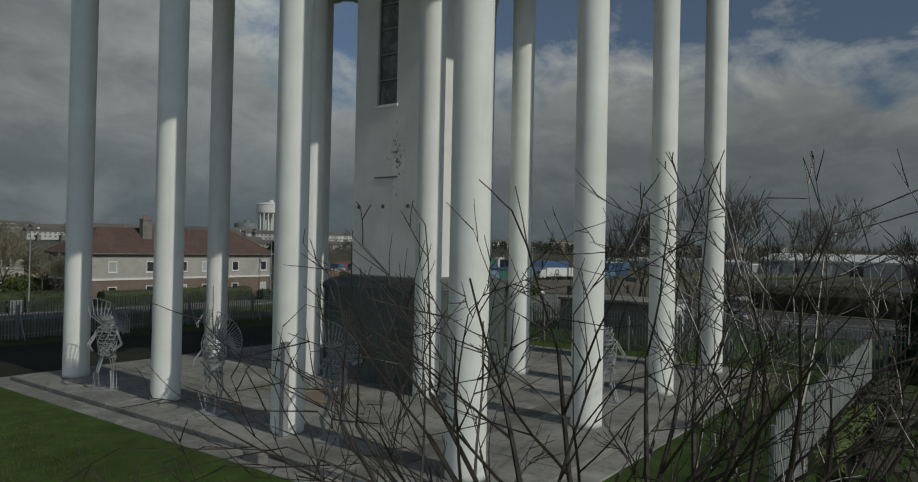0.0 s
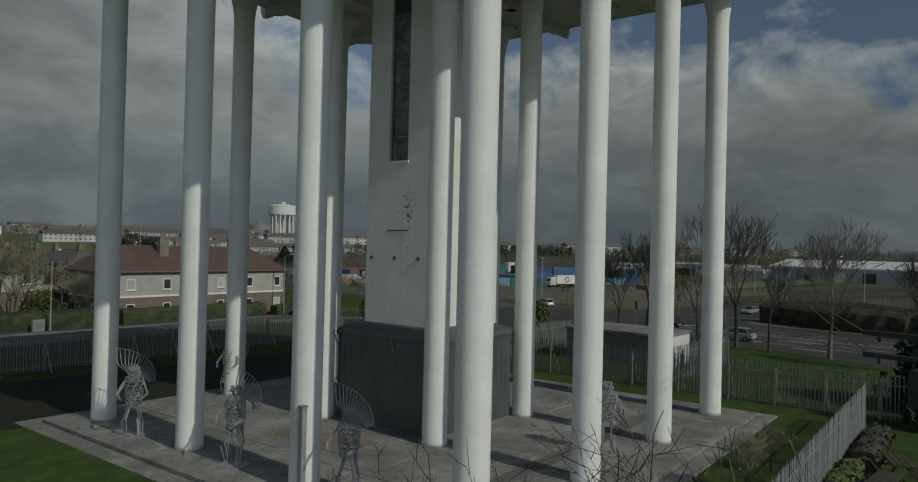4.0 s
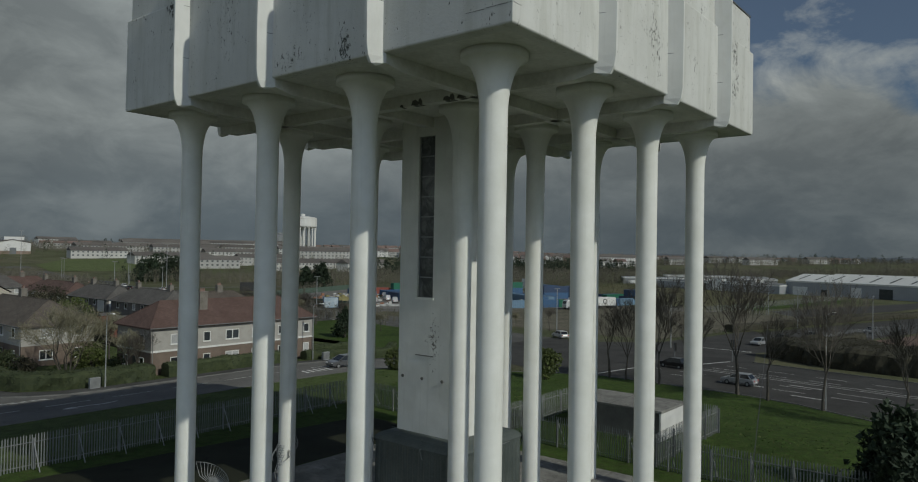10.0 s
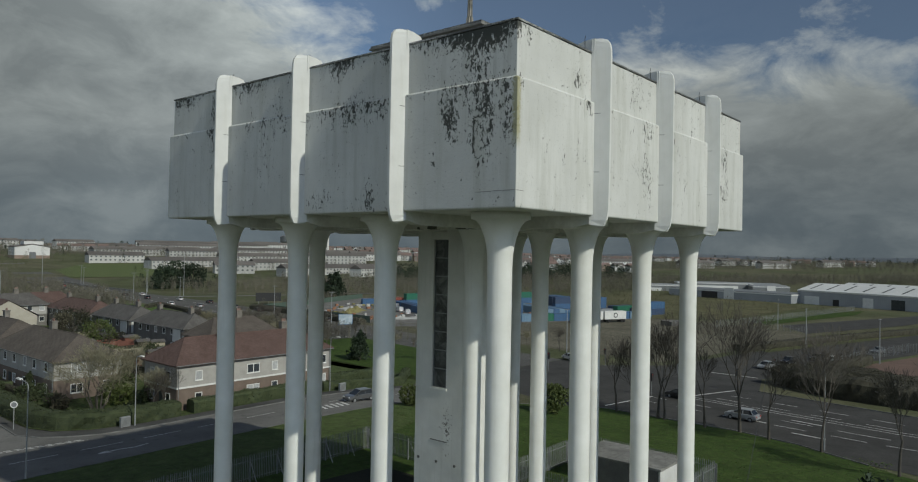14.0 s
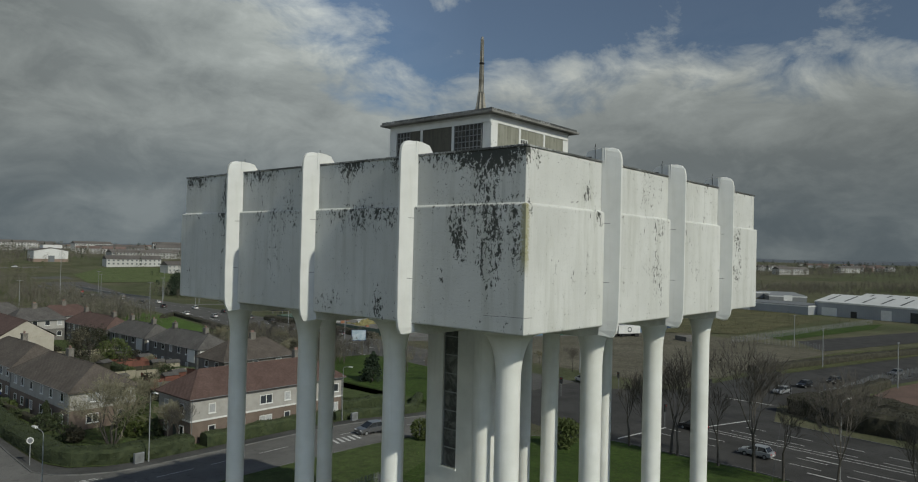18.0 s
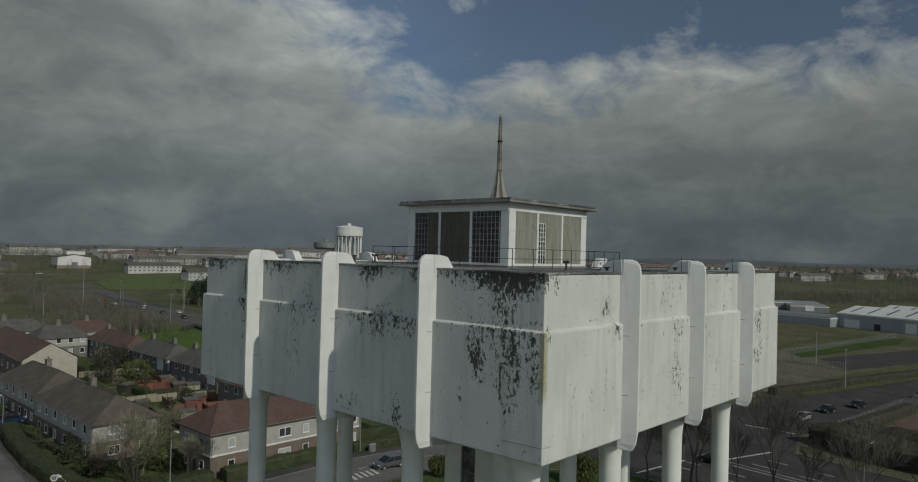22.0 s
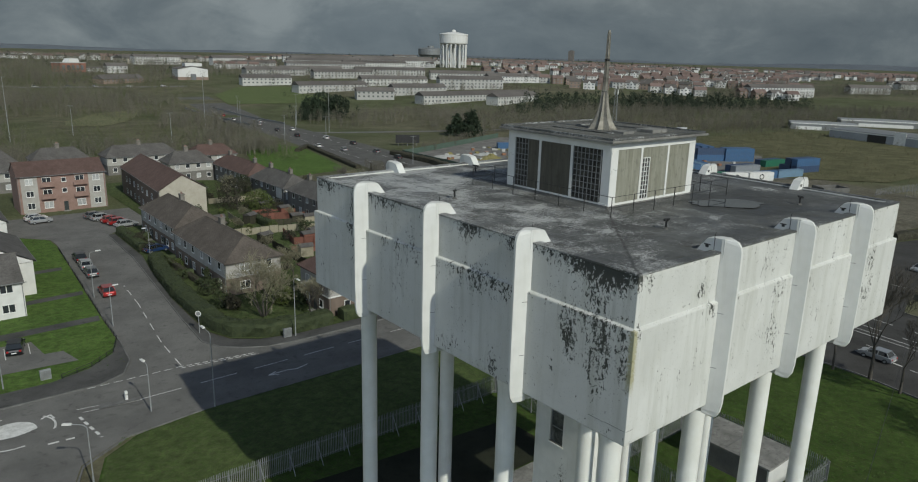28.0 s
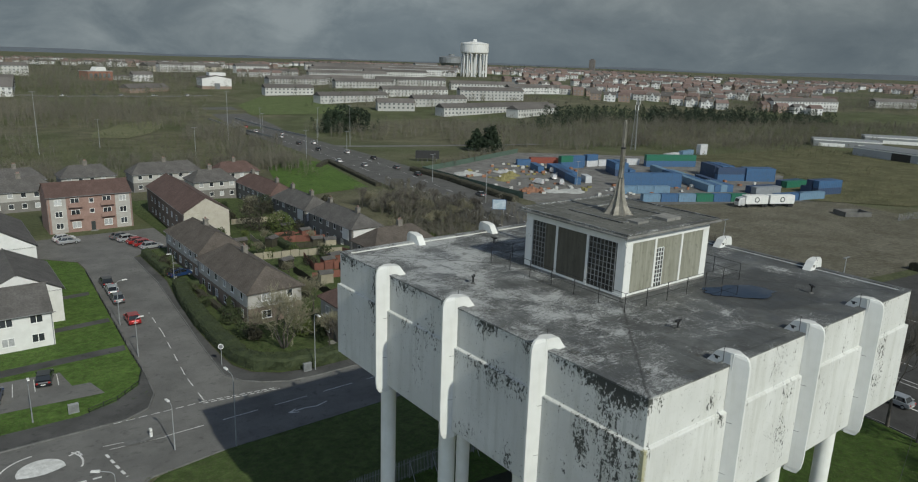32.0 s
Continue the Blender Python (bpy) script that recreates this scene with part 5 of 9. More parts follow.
# ---- the tower's plinth ----
slab = thing("concrete_plinth", "stained grey concrete plinth in cast bays under the tower", "plinth")
n = 6
for i in range(n):
    for j in range(n):
        x0, y0, s = -11.35 + 22.7 * i / n, -11.35 + 22.7 * j / n, 22.7 / n
        b = part("slab_bay", Geo().box(x0 + 0.012, y0 + 0.012, -0.15, x0 + s - 0.012, y0 + s - 0.012, SLAB - 0.012 * ((i * 7 + j * 3) % 3 == 0)), M["concrete"], slab)
        bevel(b, 0.02, 1)
part("joint_fill", Geo().box(-11.33, -11.33, -0.2, 11.33, 11.33, SLAB - 0.05), M["concrete_dark"], slab)
for (x0, y0, x1, y1) in ((-12.1, -12.1, 12.1, -11.36), (-12.1, 11.36, 12.1, 12.1), (-12.1, -11.35, -11.36, 11.35), (11.36, -11.35, 12.1, 11.35)):
    bevel(part("apron", Geo().box(x0, y0, -0.2, x1, y1, 0.15), M["concrete"], slab), 0.03, 1)
# trench covers and stains on the plinth
for y in (-7.6,):
    part("channel_cover", Geo().box(-11.3, y - 0.35, SLAB - 0.02, 11.3, y + 0.35, SLAB + 0.012), M["concrete_dark"], slab)
part("rusty_plate", Geo().box(-6.6, -1.6, SLAB - 0.02, -4.6, 0.4, SLAB + 0.02), surf("rust_stain", (0.13, 0.098, 0.07), (0.2, 0.165, 0.125), 1, 7, 0.9), slab)
part("rusty_plate", Geo().box(-6.4, 0.6, SLAB - 0.02, -4.9, 2.4, SLAB + 0.02), surf("mossy_concrete", (0.12, 0.12, 0.06), (0.2, 0.19, 0.11), 1, 7, 0.9), slab)
for x, y in ((-11.75, -4.5), (-11.75, -10.5)):
    bevel(part("kerb_block", Geo().box(x - 0.16, y - 0.34, 0.1, x + 0.16, y + 0.34, 0.42), M["concrete"], slab, "loose pale concrete block"), 0.05, 2)
# strip colour sunk near black to deepen the shade on this ground
drape("tarmac_strip", [(-18.8, 12), (-12.2, 11), (-12.2, 12.2), (12, 12.2), (12, 19), (-12, 21.5), (-18.8, 21.5)], asphalt("shade_dark_tarmac", (0.016, 0.018, 0.011), (0.028, 0.031, 0.02)), 0.14, "old tarmac strip inside the fence", "pavement")


def door_panel(x, y, h):
    t = thing("service_post", "weathered steel service post beside a column", "post")
    part("post", Geo().box(x - 0.09, y - 0.09, SLAB, x + 0.09, y + 0.09, SLAB + h), M["galv"], t)
    part("cap", Geo().box(x - 0.11, y - 0.11, SLAB + h, x + 0.11, y + 0.11, SLAB + h + 0.05), M["galv_dull"], t)


door_panel(-10.1, -3.6, 2.6)

# ---- fences ----
FH = 2.2
pale = Geo()
pale.v = [(-0.035, 0, 0.05), (-0.012, -0.02, 0.05), (0.012, -0.02, 0.05), (0.035, 0, 0.05), (-0.035, 0, FH - 0.16), (-0.012, -0.02, FH - 0.1), (0.012, -0.02, FH - 0.1), (0.035, 0, FH - 0.16), (-0.03, 0.01, FH), (0.03, 0.01, FH), (0, -0.03, FH + 0.03)]
pale.f = [(0, 1, 5, 4), (1, 2, 6, 5), (2, 3, 7, 6), (4, 5, 8), (5, 6, 10), (6, 7, 9)]
PALE = pale.mesh("pale", M["pale_steel"])


def palisade(pts, label, mat="galv", brace=1):
    f = thing("palisade_fence", label, "fence", "palisade fences round the site")
    for (x0, y0), (x1, y1) in zip(pts, pts[1:]):
        L = math.hypot(x1 - x0, y1 - y0)
        ux, uy, a = (x1 - x0) / L, (y1 - y0) / L, math.degrees(math.atan2(y1 - y0, x1 - x0))
        nb = max(1, round(L / 2.75))
        for i in range(nb + 1):
            x, y = x0 + ux * L * i / nb, y0 + uy * L * i / nb
            z = ground_z(x, y)
            part("post", Geo().box(-0.05, 0.02, -0.1, 0.05, 0.12, FH - 0.15), M["galv_dull"], f).matrix_basis = pose(x, y, z, 0, 0, a)
            if brace and i % brace == 0:
                part("brace", Geo().tube((0, 0.1, 1.75), (0.0, 1.1, 0.0), 0.035, None, 5), M["galv"], f).matrix_basis = pose(x, y, z, 0, 0, a + (180 if brace < 0 else 0))
            if i < nb:
                xe, ye = x0 + ux * L * (i + 1) / nb, y0 + uy * L * (i + 1) / nb
                for h in (0.4, 1.8):
                    part("rail", Geo().tube((x, y, z + h), (xe, ye, ground_z(xe, ye) + h), 0.03, None, 4), M["galv_dull"], f)
        npale = int(L / 0.17)
        for i in range(npale):
            s = (i + 0.5) * L / npale
            x, y = x0 + ux * s, y0 + uy * s
            p = part("pale", PALE, None, f)
            p.matrix_basis = pose(x, y, ground_z(x, y) + 0.1 + random.uniform(-0.02, 0.02), random.uniform(-0.6, 0.6), random.uniform(-0.6, 0.6), a)
    return f


palisade([(15.1, 24.0), (-19.5, 23.6)], "grey galvanised steel palisade fence with slanting braces along the road side")
palisade([(-19.5, 23.6), (-19.9, 14.0)], "short return of grey steel palisade fence", brace=0)
palisade([(15.6, -22.0), (14.9, -16.0), (14.6, -9.0), (15.1, 24.0)], "grey steel palisade fence between the plinth and the green", brace=-1)
palisade([(-7.0, -15.95), (12.1, -15.75)], "grey steel palisade fence running from the bushes to the corner", brace=0)
palisade([(15.1, 7.2), (27.2, 7.2), (27.2, -5.2), (15.0, -5.2)], "grey steel palisade compound round the brick hut", brace=0)

# ---- hut ----
hut = thing("valve_hut", "low flat-roofed dark hut with a white end wall", "hut")
hz = ground_z(24, 2)
# shade is put into the dark walls, sunlight into the white south panel
part("wall", Geo().box(21.1, -2.9, hz - 0.1, 25.6, 4.3, hz + 2.2), M["grey_dark_render"], hut, "roughcast walls, toned dark for their shaded side")
part("end_wall", Geo().box(21.05, -3.05, hz - 0.1, 25.65, -2.91, hz + 2.22), M["white_wall"], hut, "end wall panel, whitened for the sun on it")
bevel(part("roof", Geo().box(20.95, -3.15, hz + 2.22, 25.8, 4.45, hz + 2.42), M["concrete"], hut, "pale concrete flat roof"), 0.03)
part("roof_joint", Geo().box(21.0, 1.0, hz + 2.42, 25.75, 1.08, hz + 2.45), M["kerb"], hut)
part("door", Geo().box(21.04, 2.4, hz, 21.1, 3.4, hz + 1.95), M["black"], hut)

# low railing along the lawns of the cul-de-sac
lr = thing("low_railing", "low dark steel railing along the front lawns", "railing")
line = [(-20, 57.5), (-16.6, 59.0), (-13.5, 62.0), (-12.2, 65.8), (-11.9, 74.0)], [(-11.7, 76.4), (-11.2, 86.6)], [(-11.0, 89.0), (-10.4, 101.0)], [(-10.2, 104), (-9.6, 116)]
for pts in line:
    for (x0, y0), (x1, y1) in zip(pts, pts[1:]):
        n = max(1, round(math.hypot(x1 - x0, y1 - y0) / 1.6))
        for i in range(n):
            x, y = x0 + (x1 - x0) * i / n, y0 + (y1 - y0) * i / n
            xe, ye = x0 + (x1 - x0) * (i + 1) / n, y0 + (y1 - y0) * (i + 1) / n
            part("post", Geo().tube((x, y, ground_z(x, y)), (x, y, ground_z(x, y) + 0.75), 0.04, None, 5), M["black"], lr)
            for h in (0.3, 0.68):
                part("rail", Geo().tube((x, y, ground_z(x, y) + h), (xe, ye, ground_z(xe, ye) + h), 0.035, None, 4), M["black"], lr)

# ---- houses ----


def window_parts(owner, cx, cz, w, h, t, curtain=False):
    """A window on the wall plane y = 0 of the pose t: frame, panes and a sill."""
    fr = Geo()
    for x0, z0, x1, z1 in ((-w / 2, -h / 2, w / 2, -h / 2 + 0.09), (-w / 2, h / 2 - 0.09, w / 2, h / 2), (-w / 2, -h / 2 + 0.09, -w / 2 + 0.09, h / 2 - 0.09), (w / 2 - 0.09, -h / 2 + 0.09, w / 2, h / 2 - 0.09)):
        fr.box(cx + x0, -0.06, cz + z0, cx + x1, 0.02, cz + z1)
    if w > 1.3:
        fr.box(cx - 0.05, -0.06, cz - h / 2 + 0.09, cx + 0.05, 0.02, cz + h / 2 - 0.09)
    f = part("window", fr, M["trim"], owner)
    f.matrix_basis = t
    part("pane", Geo().box(cx - w / 2 + 0.09, -0.022, cz - h / 2 + 0.09, cx + w / 2 - 0.09, 0.0, cz + h / 2 - 0.09), M["curtain"] if curtain else M["pane"], f)
    part("sill", Geo().box(cx - w / 2 - 0.06, -0.12, cz - h / 2 - 0.08, cx + w / 2 + 0.06, 0.0, cz - h / 2), M["trim"], f)


def hip_roof(L, W, z, rise_, hip0, hip1, over=0.4):
    """A pitched roof with its ridge along x; hip0, hip1: how far each end of the ridge is drawn in."""
    w = W / 2 + over
    l0, l1 = L / 2 + (over if hip0 else 0.12), L / 2 + (over if hip1 else 0.12)
    g = Geo()
    g.v = [(-l0, -w, z), (l1, -w, z), (l1, w, z), (-l0, w, z), (-l0 + hip0, 0, z + rise_), (l1 - hip1, 0, z + rise_)]
    g.v += [(x, y, zz - 0.18) for x, y, zz in g.v[:4]]
    g.f = [(0, 1, 5, 4), (2, 3, 4, 5), (0, 6, 7, 1), (2, 8, 9, 3), (6, 9, 8, 7)]
    g.f += [(1, 2, 5), (1, 7, 8, 2)] if hip1 else []          # a gabled end stays open for its wall
    g.f += [(3, 0, 4), (3, 9, 6, 0)] if hip0 else []
    return g


def house(label, at, L, W, eave, rise_, roof, low, high, split=2.7, hips=(3.5, 3.5), front=(), back=(), left=(), right=(), chimneys=(), band=False, door=(), group="houses by the tower", name="house", gable_mat=None):
    """A house with its long side along local x, the front towards -y; window lists hold (place, height, width, height of window)."""
    h = thing(name, label, "house", group, at)
    l, w = L / 2, W / 2
    part("lower_wall", Geo().box(-l, -w, -0.9, l, w, split), M[low], h)
    part("upper_wall", Geo().box(-l - 0.004, -w - 0.004, split, l + 0.004, w + 0.004, eave), M[high], h)
    if band:
        part("band", Geo().box(-l - 0.05, -w - 0.05, split - 0.12, l + 0.05, w + 0.05, split + 0.1), M["trim"], h)
    r = part("roof", hip_roof(L, W, eave + 0.02, rise_, hips[0], hips[1]), M[roof], h)
    if hips[0] == 0 or hips[1] == 0:
        for s, k in ((-1, hips[0]), (1, hips[1])):
            if k == 0:
                x = s * (l + 0.01)
                part("gable", Geo().prism([(-w, eave - 0.05), (w, eave - 0.05), (0, eave + rise_ * 0.97)], min(x, x - s * 0.25), max(x, x - s * 0.25), "x"), M[gable_mat or high], h)
    part("ridge_tiles", Geo().tube((-l - 0.4 + hips[0], 0, eave + rise_), (l + 0.4 - hips[1], 0, eave + rise_), 0.09, None, 6), M[roof], r)
    if hips[0]:
        for sy in (-1, 1):
            part("ridge_tiles", Geo().tube((-l - 0.4 + hips[0], 0, eave + rise_), (-l - 0.4, sy * (w + 0.4), eave + 0.02), 0.08, None, 6), M[roof], r)
    if hips[1]:
        for sy in (-1, 1):
            part("ridge_tiles", Geo().tube((l + 0.4 - hips[1], 0, eave + rise_), (l + 0.4, sy * (w + 0.4), eave + 0.02), 0.08, None, 6), M[roof], r)
    for y in (-w - 0.42, w + 0.42):
        part("gutter", Geo().tube((-l - 0.4, y, eave - 0.05), (l + 0.4, y, eave - 0.05), 0.06, None, 6), M["galv_dull"], h)
    for x in (-l + 0.15, l - 0.15):
        part("downpipe", Geo().tube((x, -w - 0.08, 0), (x, -w - 0.08, eave), 0.05, None, 6), M["galv_dull"], h)
    sides = ((front, pose(0, -w, 0)), (right, pose(l, 0, 0, 0, 0, 90)), (back, pose(0, w, 0, 0, 0, 180)), (left, pose(-l, 0, 0, 0, 0, -90)))
    for wins, t in sides:
        for i, (u, z, ww, hh) in enumerate(wins):
            window_parts(h, u, z, ww, hh, t, (i * 5 + int(at.translation.y)) % 3 == 0)
    for side, u in door:
        t = dict(front=sides[0][1], right=sides[1][1], back=sides[2][1], left=sides[3][1])[side]
        d = part("door", Geo().box(u - 0.45, -0.05, 0, u + 0.45, 0.02, 2.05), M["dark_sheet"], h)
        d.matrix_basis = t
        s = part("doorstep", Geo().box(u - 0.7, -1.0, -0.3, u + 0.7, -0.05, 0.02), M["concrete"], h)
        s.matrix_basis = t
    for x, y in chimneys:
        c = part("chimney", Geo().box(x - 0.55, y - 0.38, eave + 0.3, x + 0.55, y + 0.38, eave + rise_ + 1.0).box(x - 0.62, y - 0.45, eave + rise_ + 1.0, x + 0.62, y + 0.45, eave + rise_ + 1.15), M["chimney"], h)
        for k in (-0.25, 0.0, 0.25):
            part("chimney_pot", Geo().lathe([(0.11, eave + rise_ + 1.14), (0.09, eave + rise_ + 1.5), (0.11, eave + rise_ + 1.55)], x + k, y, 8), M["brick_pink"], c)
    return h


def hz_at(x, y, a=0):
    return pose(x, y, ground_z(x, y) + 0.1, 0, 0, a)


two = lambda us, w=1.5: [(u, z, w, 1.25) for u in us for z in (1.45, 4.25)]
# the red-roofed house across the road
house("long two-storey house with red hipped roof and brown-grey walls", hz_at(25.8, 61.4), 24.5, 8.4, 5.75, 2.9, "tile_red", "brown_render", "grey_render", 2.9, (3.6, 3.6), front=two((-9.3, -4.9), 1.0) + two((-1.2,), 2.0) + two((2.3, 6.6, 11.0), 1.0), left=two((-2, 2), 1.1), right=two((0,), 1.1), chimneys=((-4.1, -1.6), (7.0, 0.4)), band=True, door=(("left", 0.3),))
# grey-roofed blocks along the cul-de-sac
for label, cx, cy, L, wins, ch in (("long two-storey roughcast block with brown-grey hipped roof", 9.8, 85.3, 23.2, (-9.2, -6.2, -2.5, 1.5, 5.0, 9.0), ((-1.2, 0.2),)), ("two-storey roughcast block with brown-grey hipped roof", 10.8, 109.6, 20.6, (-8, -5, -1.5, 2, 5, 8), ((0.5, 0.2),))):
    house(label, hz_at(cx, cy, -90), L, 8.8, 5.2, 3.0, "tile_grey", "brown_render", "grey_render", 2.7, (3.8, 3.8), front=two(wins, 1.1), right=two((-1.5,), 1.6) + two((2.4,), 1.0), left=two((0,), 1.2), chimneys=ch, door=(("front", -4.2), ("front", 3.2)))

# cream gable block with a red roof
house("long red-roofed block with a cream gable end", hz_at(18.35, 146.5, -93), 37.0, 9.8, 6.5, 3.1, "tile_red", "brown_render", "brown_render", 2.7, (0, 0), front=[(u, z, 1.2, 1.2) for u in (-13, -9.5, -5, -1, 3, 7.5, 12) for z in (1.4, 4.3)], gable_mat="cream_wall", chimneys=())
d = [o for o in scene.objects if o.name.startswith("house") and o.parent is None][-1]
part("gable_wall", Geo().box(18.52, -4.9, -0.5, 18.6, 4.9, 6.5), M["cream_wall"], d, "blank cream rendered end wall")
# three-storey flats at the end of the cul-de-sac
fl = house("three-storey pink brick flats with cream panels", hz_at(-1.6, 155.2), 17.6, 9.6, 8.2, 2.6, "tile_red", "brick_pink", "brick_pink", 2.9, (0, 0), front=[(u, z, 1.5, 1.35) for u in (-6.6, 6.8) for z in (1.6, 4.3, 7.0)] + [(0.2, 4.6, 1.0, 1.0), (0.2, 7.0, 1.0, 1.0)] + [(u, z, 1.8, 1.5) for u in (-3.2, 3.4) for z in (1.6, 4.3, 7.0)], name="flats", door=(("front", 0.2),))
for u in (-6.6, 6.8):
    part("cream_panel", Geo().box(u - 1.6, -4.816, 0, u + 1.6, -4.79, 8.1), M["grey_render"], fl, "pale grey rendered panel")
for u in (-3.2, 3.4):
    for z in (3.0, 5.7):
        part("balcony", Geo().box(u - 1.4, -5.6, z, u + 1.4, -4.8, z + 0.15).box(u - 1.4, -5.62, z + 0.15, u + 1.4, -5.56, z + 1.1), M["brick_pink"], fl, "balcony with a brick-coloured front")
# white houses by the lawns
house("white rendered two-storey house with a grey tiled roof", hz_at(-28.7, 86.2), 18.0, 9.0, 5.0, 3.0, "tile_dark", "white_wall", "white_wall", 2.6, (0, 0), front=two((7.0, 3.4, -1.5), 1.6), chimneys=(), band=False)
house("white rendered house with a stepped roof behind the lawns", hz_at(-22.7, 99.6, -90), 17, 11.4, 5.2, 3.0, "tile_dark", "white_wall", "white_wall", 2.6, (0, 0), right=two((2,), 1.2), front=two((-5, 0, 5), 1.2), chimneys=())
house("white rendered house with a dark grey roof near the car park", hz_at(-22.2, 131.0, -90), 24, 11, 5.4, 3.4, "tile_dark", "white_wall", "white_wall", 2.6, (0, 0), front=two((-8, -3, 2, 7), 1.2))
# terraces behind, stepping along the lane
for i, (y0, y1) in enumerate(((150, 175), (129, 148), (106, 127))):
    L = y1 - y0
    house("grey-roofed two-storey terrace with pale wall panels", hz_at(45.2, (y0 + y1) / 2, -90), L, 7.6, 5.1, 2.7, "tile_red" if i == 0 else "tile_dark", "grey_dark_render", "grey_dark_render", 2.6, (3, 3), front=two([-L / 2 + 3 + 3.4 * k for k in range(int((L - 5) / 3.4) + 1)], 1.1), right=two((0,), 1.2), chimneys=((-L / 2 + 4, 0), (L / 2 - 4, 0)), group="terraces behind the gardens")
    t = [o for o in scene.objects if o.name.startswith("house") and o.parent is None][-1]
    part("pale_panel", Geo().box(L / 2 - 4.2, -3.9, 2.3, L / 2 - 1.2, -3.82, 5.0), M["white_wall"], t, "pale panel between windows")
    part("pale_panel", Geo().box(L / 2 + 0.02, -3.4, 2.3, L / 2 + 0.1, 3.4, 5.0), M["white_wall"], t, "pale rendered end wall")
house("two-storey house with grey hipped roof and dark walls", hz_at(44.0, 92.5), 15.0, 9.0, 5.2, 3.2, "tile_grey", "grey_dark_render", "grey_dark_render", 2.7, (3.8, 3.8), front=two((-5, -1, 4), 1.3), left=two((-1.5, 2), 1.2), chimneys=((1, 0),))
for cx, cy, L, roof in ((-11.0, 200.5, 13.5, "tile_dark"), (6.4, 199.5, 14.0, "tile_dark"), (27.5, 197.0, 20.0, "tile_dark"), (49.0, 197.0, 13.5, "tile_red"), (-30, 196.0, 16, "tile_dark"), (-12, 183.0, 15, "tile_dark"), (35.0, 178.0, 12.0, "tile_dark")):
    house("two-storey house with hipped roof and grey walls", hz_at(cx, cy), L, 8.5, 5.1, 2.9, roof, "brown_render" if roof == "tile_red" else "grey_dark_render", "grey_render", 2.7, (3.2, 3.2), front=two([-L / 2 + 2 + 2.9 * k for k in range(int((L - 3) / 2.9) + 1)], 1.2), right=two((0,), 1.2), chimneys=((0, 0),), group="houses behind the flats")

# garden walls, fences and sheds between the houses
M["pale_timber"] = surf("pale_timber", (0.24, 0.22, 0.16), (0.34, 0.31, 0.23), 1, 8, 0.85, spread=0.2)
M["red_timber"] = surf("red_timber", (0.13, 0.054, 0.038), (0.21, 0.085, 0.06), 1, 8, 0.85, spread=0.2)
for pts, h, mat, label in (([(30, 122.5), (40, 120.5)], 1.3, "red_timber", "rust red timber garden fence"), ([(31, 112), (40, 110)], 1.2, "hedge_brown", "brown timber garden fence"), ([(24, 90), (31, 88.5)], 1.3, "red_timber", "rust red timber garden fence"), ([(31, 88.5), (32, 96)], 1.2, "hedge_brown", "brown timber garden fence"), ([(24.5, 113), (25.5, 124)], 1.2, "pale_timber", "pale timber garden fence"), ([(34.4, 122), (35, 134)], 1.3, "hedge_brown", "brown timber garden fence"), ([(18, 108), (38, 104)], 1.4, "pale_timber", "pale timber garden fence"), ([(27, 95), (38, 92)], 1.5, "red_timber", "rust red timber garden fence"), ([(27, 95), (29, 104)], 1.3, "red_timber", "rust red timber garden fence"), ([(22, 76), (23, 96)], 1.4, "hedge_brown", "brown timber garden fence"), ([(38, 92), (38, 104)], 1.5, "red_timber", "rust red timber garden fence"), ([(30, 118), (40, 116)], 1.4, "red_timber", "rust red timber garden fence"), ([(27, 140), (40, 139)], 1.3, "pale_timber", "pale timber garden fence")):
    f = thing("garden_fence", label, "fence", "garden fences")
    (x0, y0), (x1, y1) = pts
    n = max(2, round(math.hypot(x1 - x0, y1 - y0) / 1.8))
    a = math.degrees(math.atan2(y1 - y0, x1 - x0))
    for i in range(n):
        x, y = x0 + (x1 - x0) * (i + 0.5) / n, y0 + (y1 - y0) * (i + 0.5) / n
        part("fence_panel", Geo().box(-0.88, -0.03, -0.1, 0.88, 0.03, h + 0.08 * ((i * 7) % 3)), M[mat], f).matrix_basis = pose(x, y, ground_z(x, y) + 0.1, 0, 0, a)
for x, y, a in ((33, 98, 10), (36, 112, -5), (21, 118, 0), (33, 87, 20), (37.4, 121, 5), (35.2, 127, 12), (25.4, 87.2, -8), (30.2, 95.6, 0), (23, 99.2, 15), (38.4, 110.6, -10), (27.4, 116.4, 30)):
    s = thing("garden_shed", "small dark timber garden shed with a felt roof", "shed", "garden sheds", hz_at(x, y, a))
    part("wall", Geo().box(-1.2, -0.9, -0.1, 1.2, 0.9, 1.9), M["red_timber"] if x in (33, 37.4, 30.2) else M["pale_timber"] if x in (25.4, 38.4) else M["hedge_brown"], s)
    part("roof", Geo().prism([(-1.1, 1.88), (1.1, 1.88), (0, 2.4)], -1.35, 1.35, "x"), M["tile_dark"], s)

# ---- hedges and plants ----


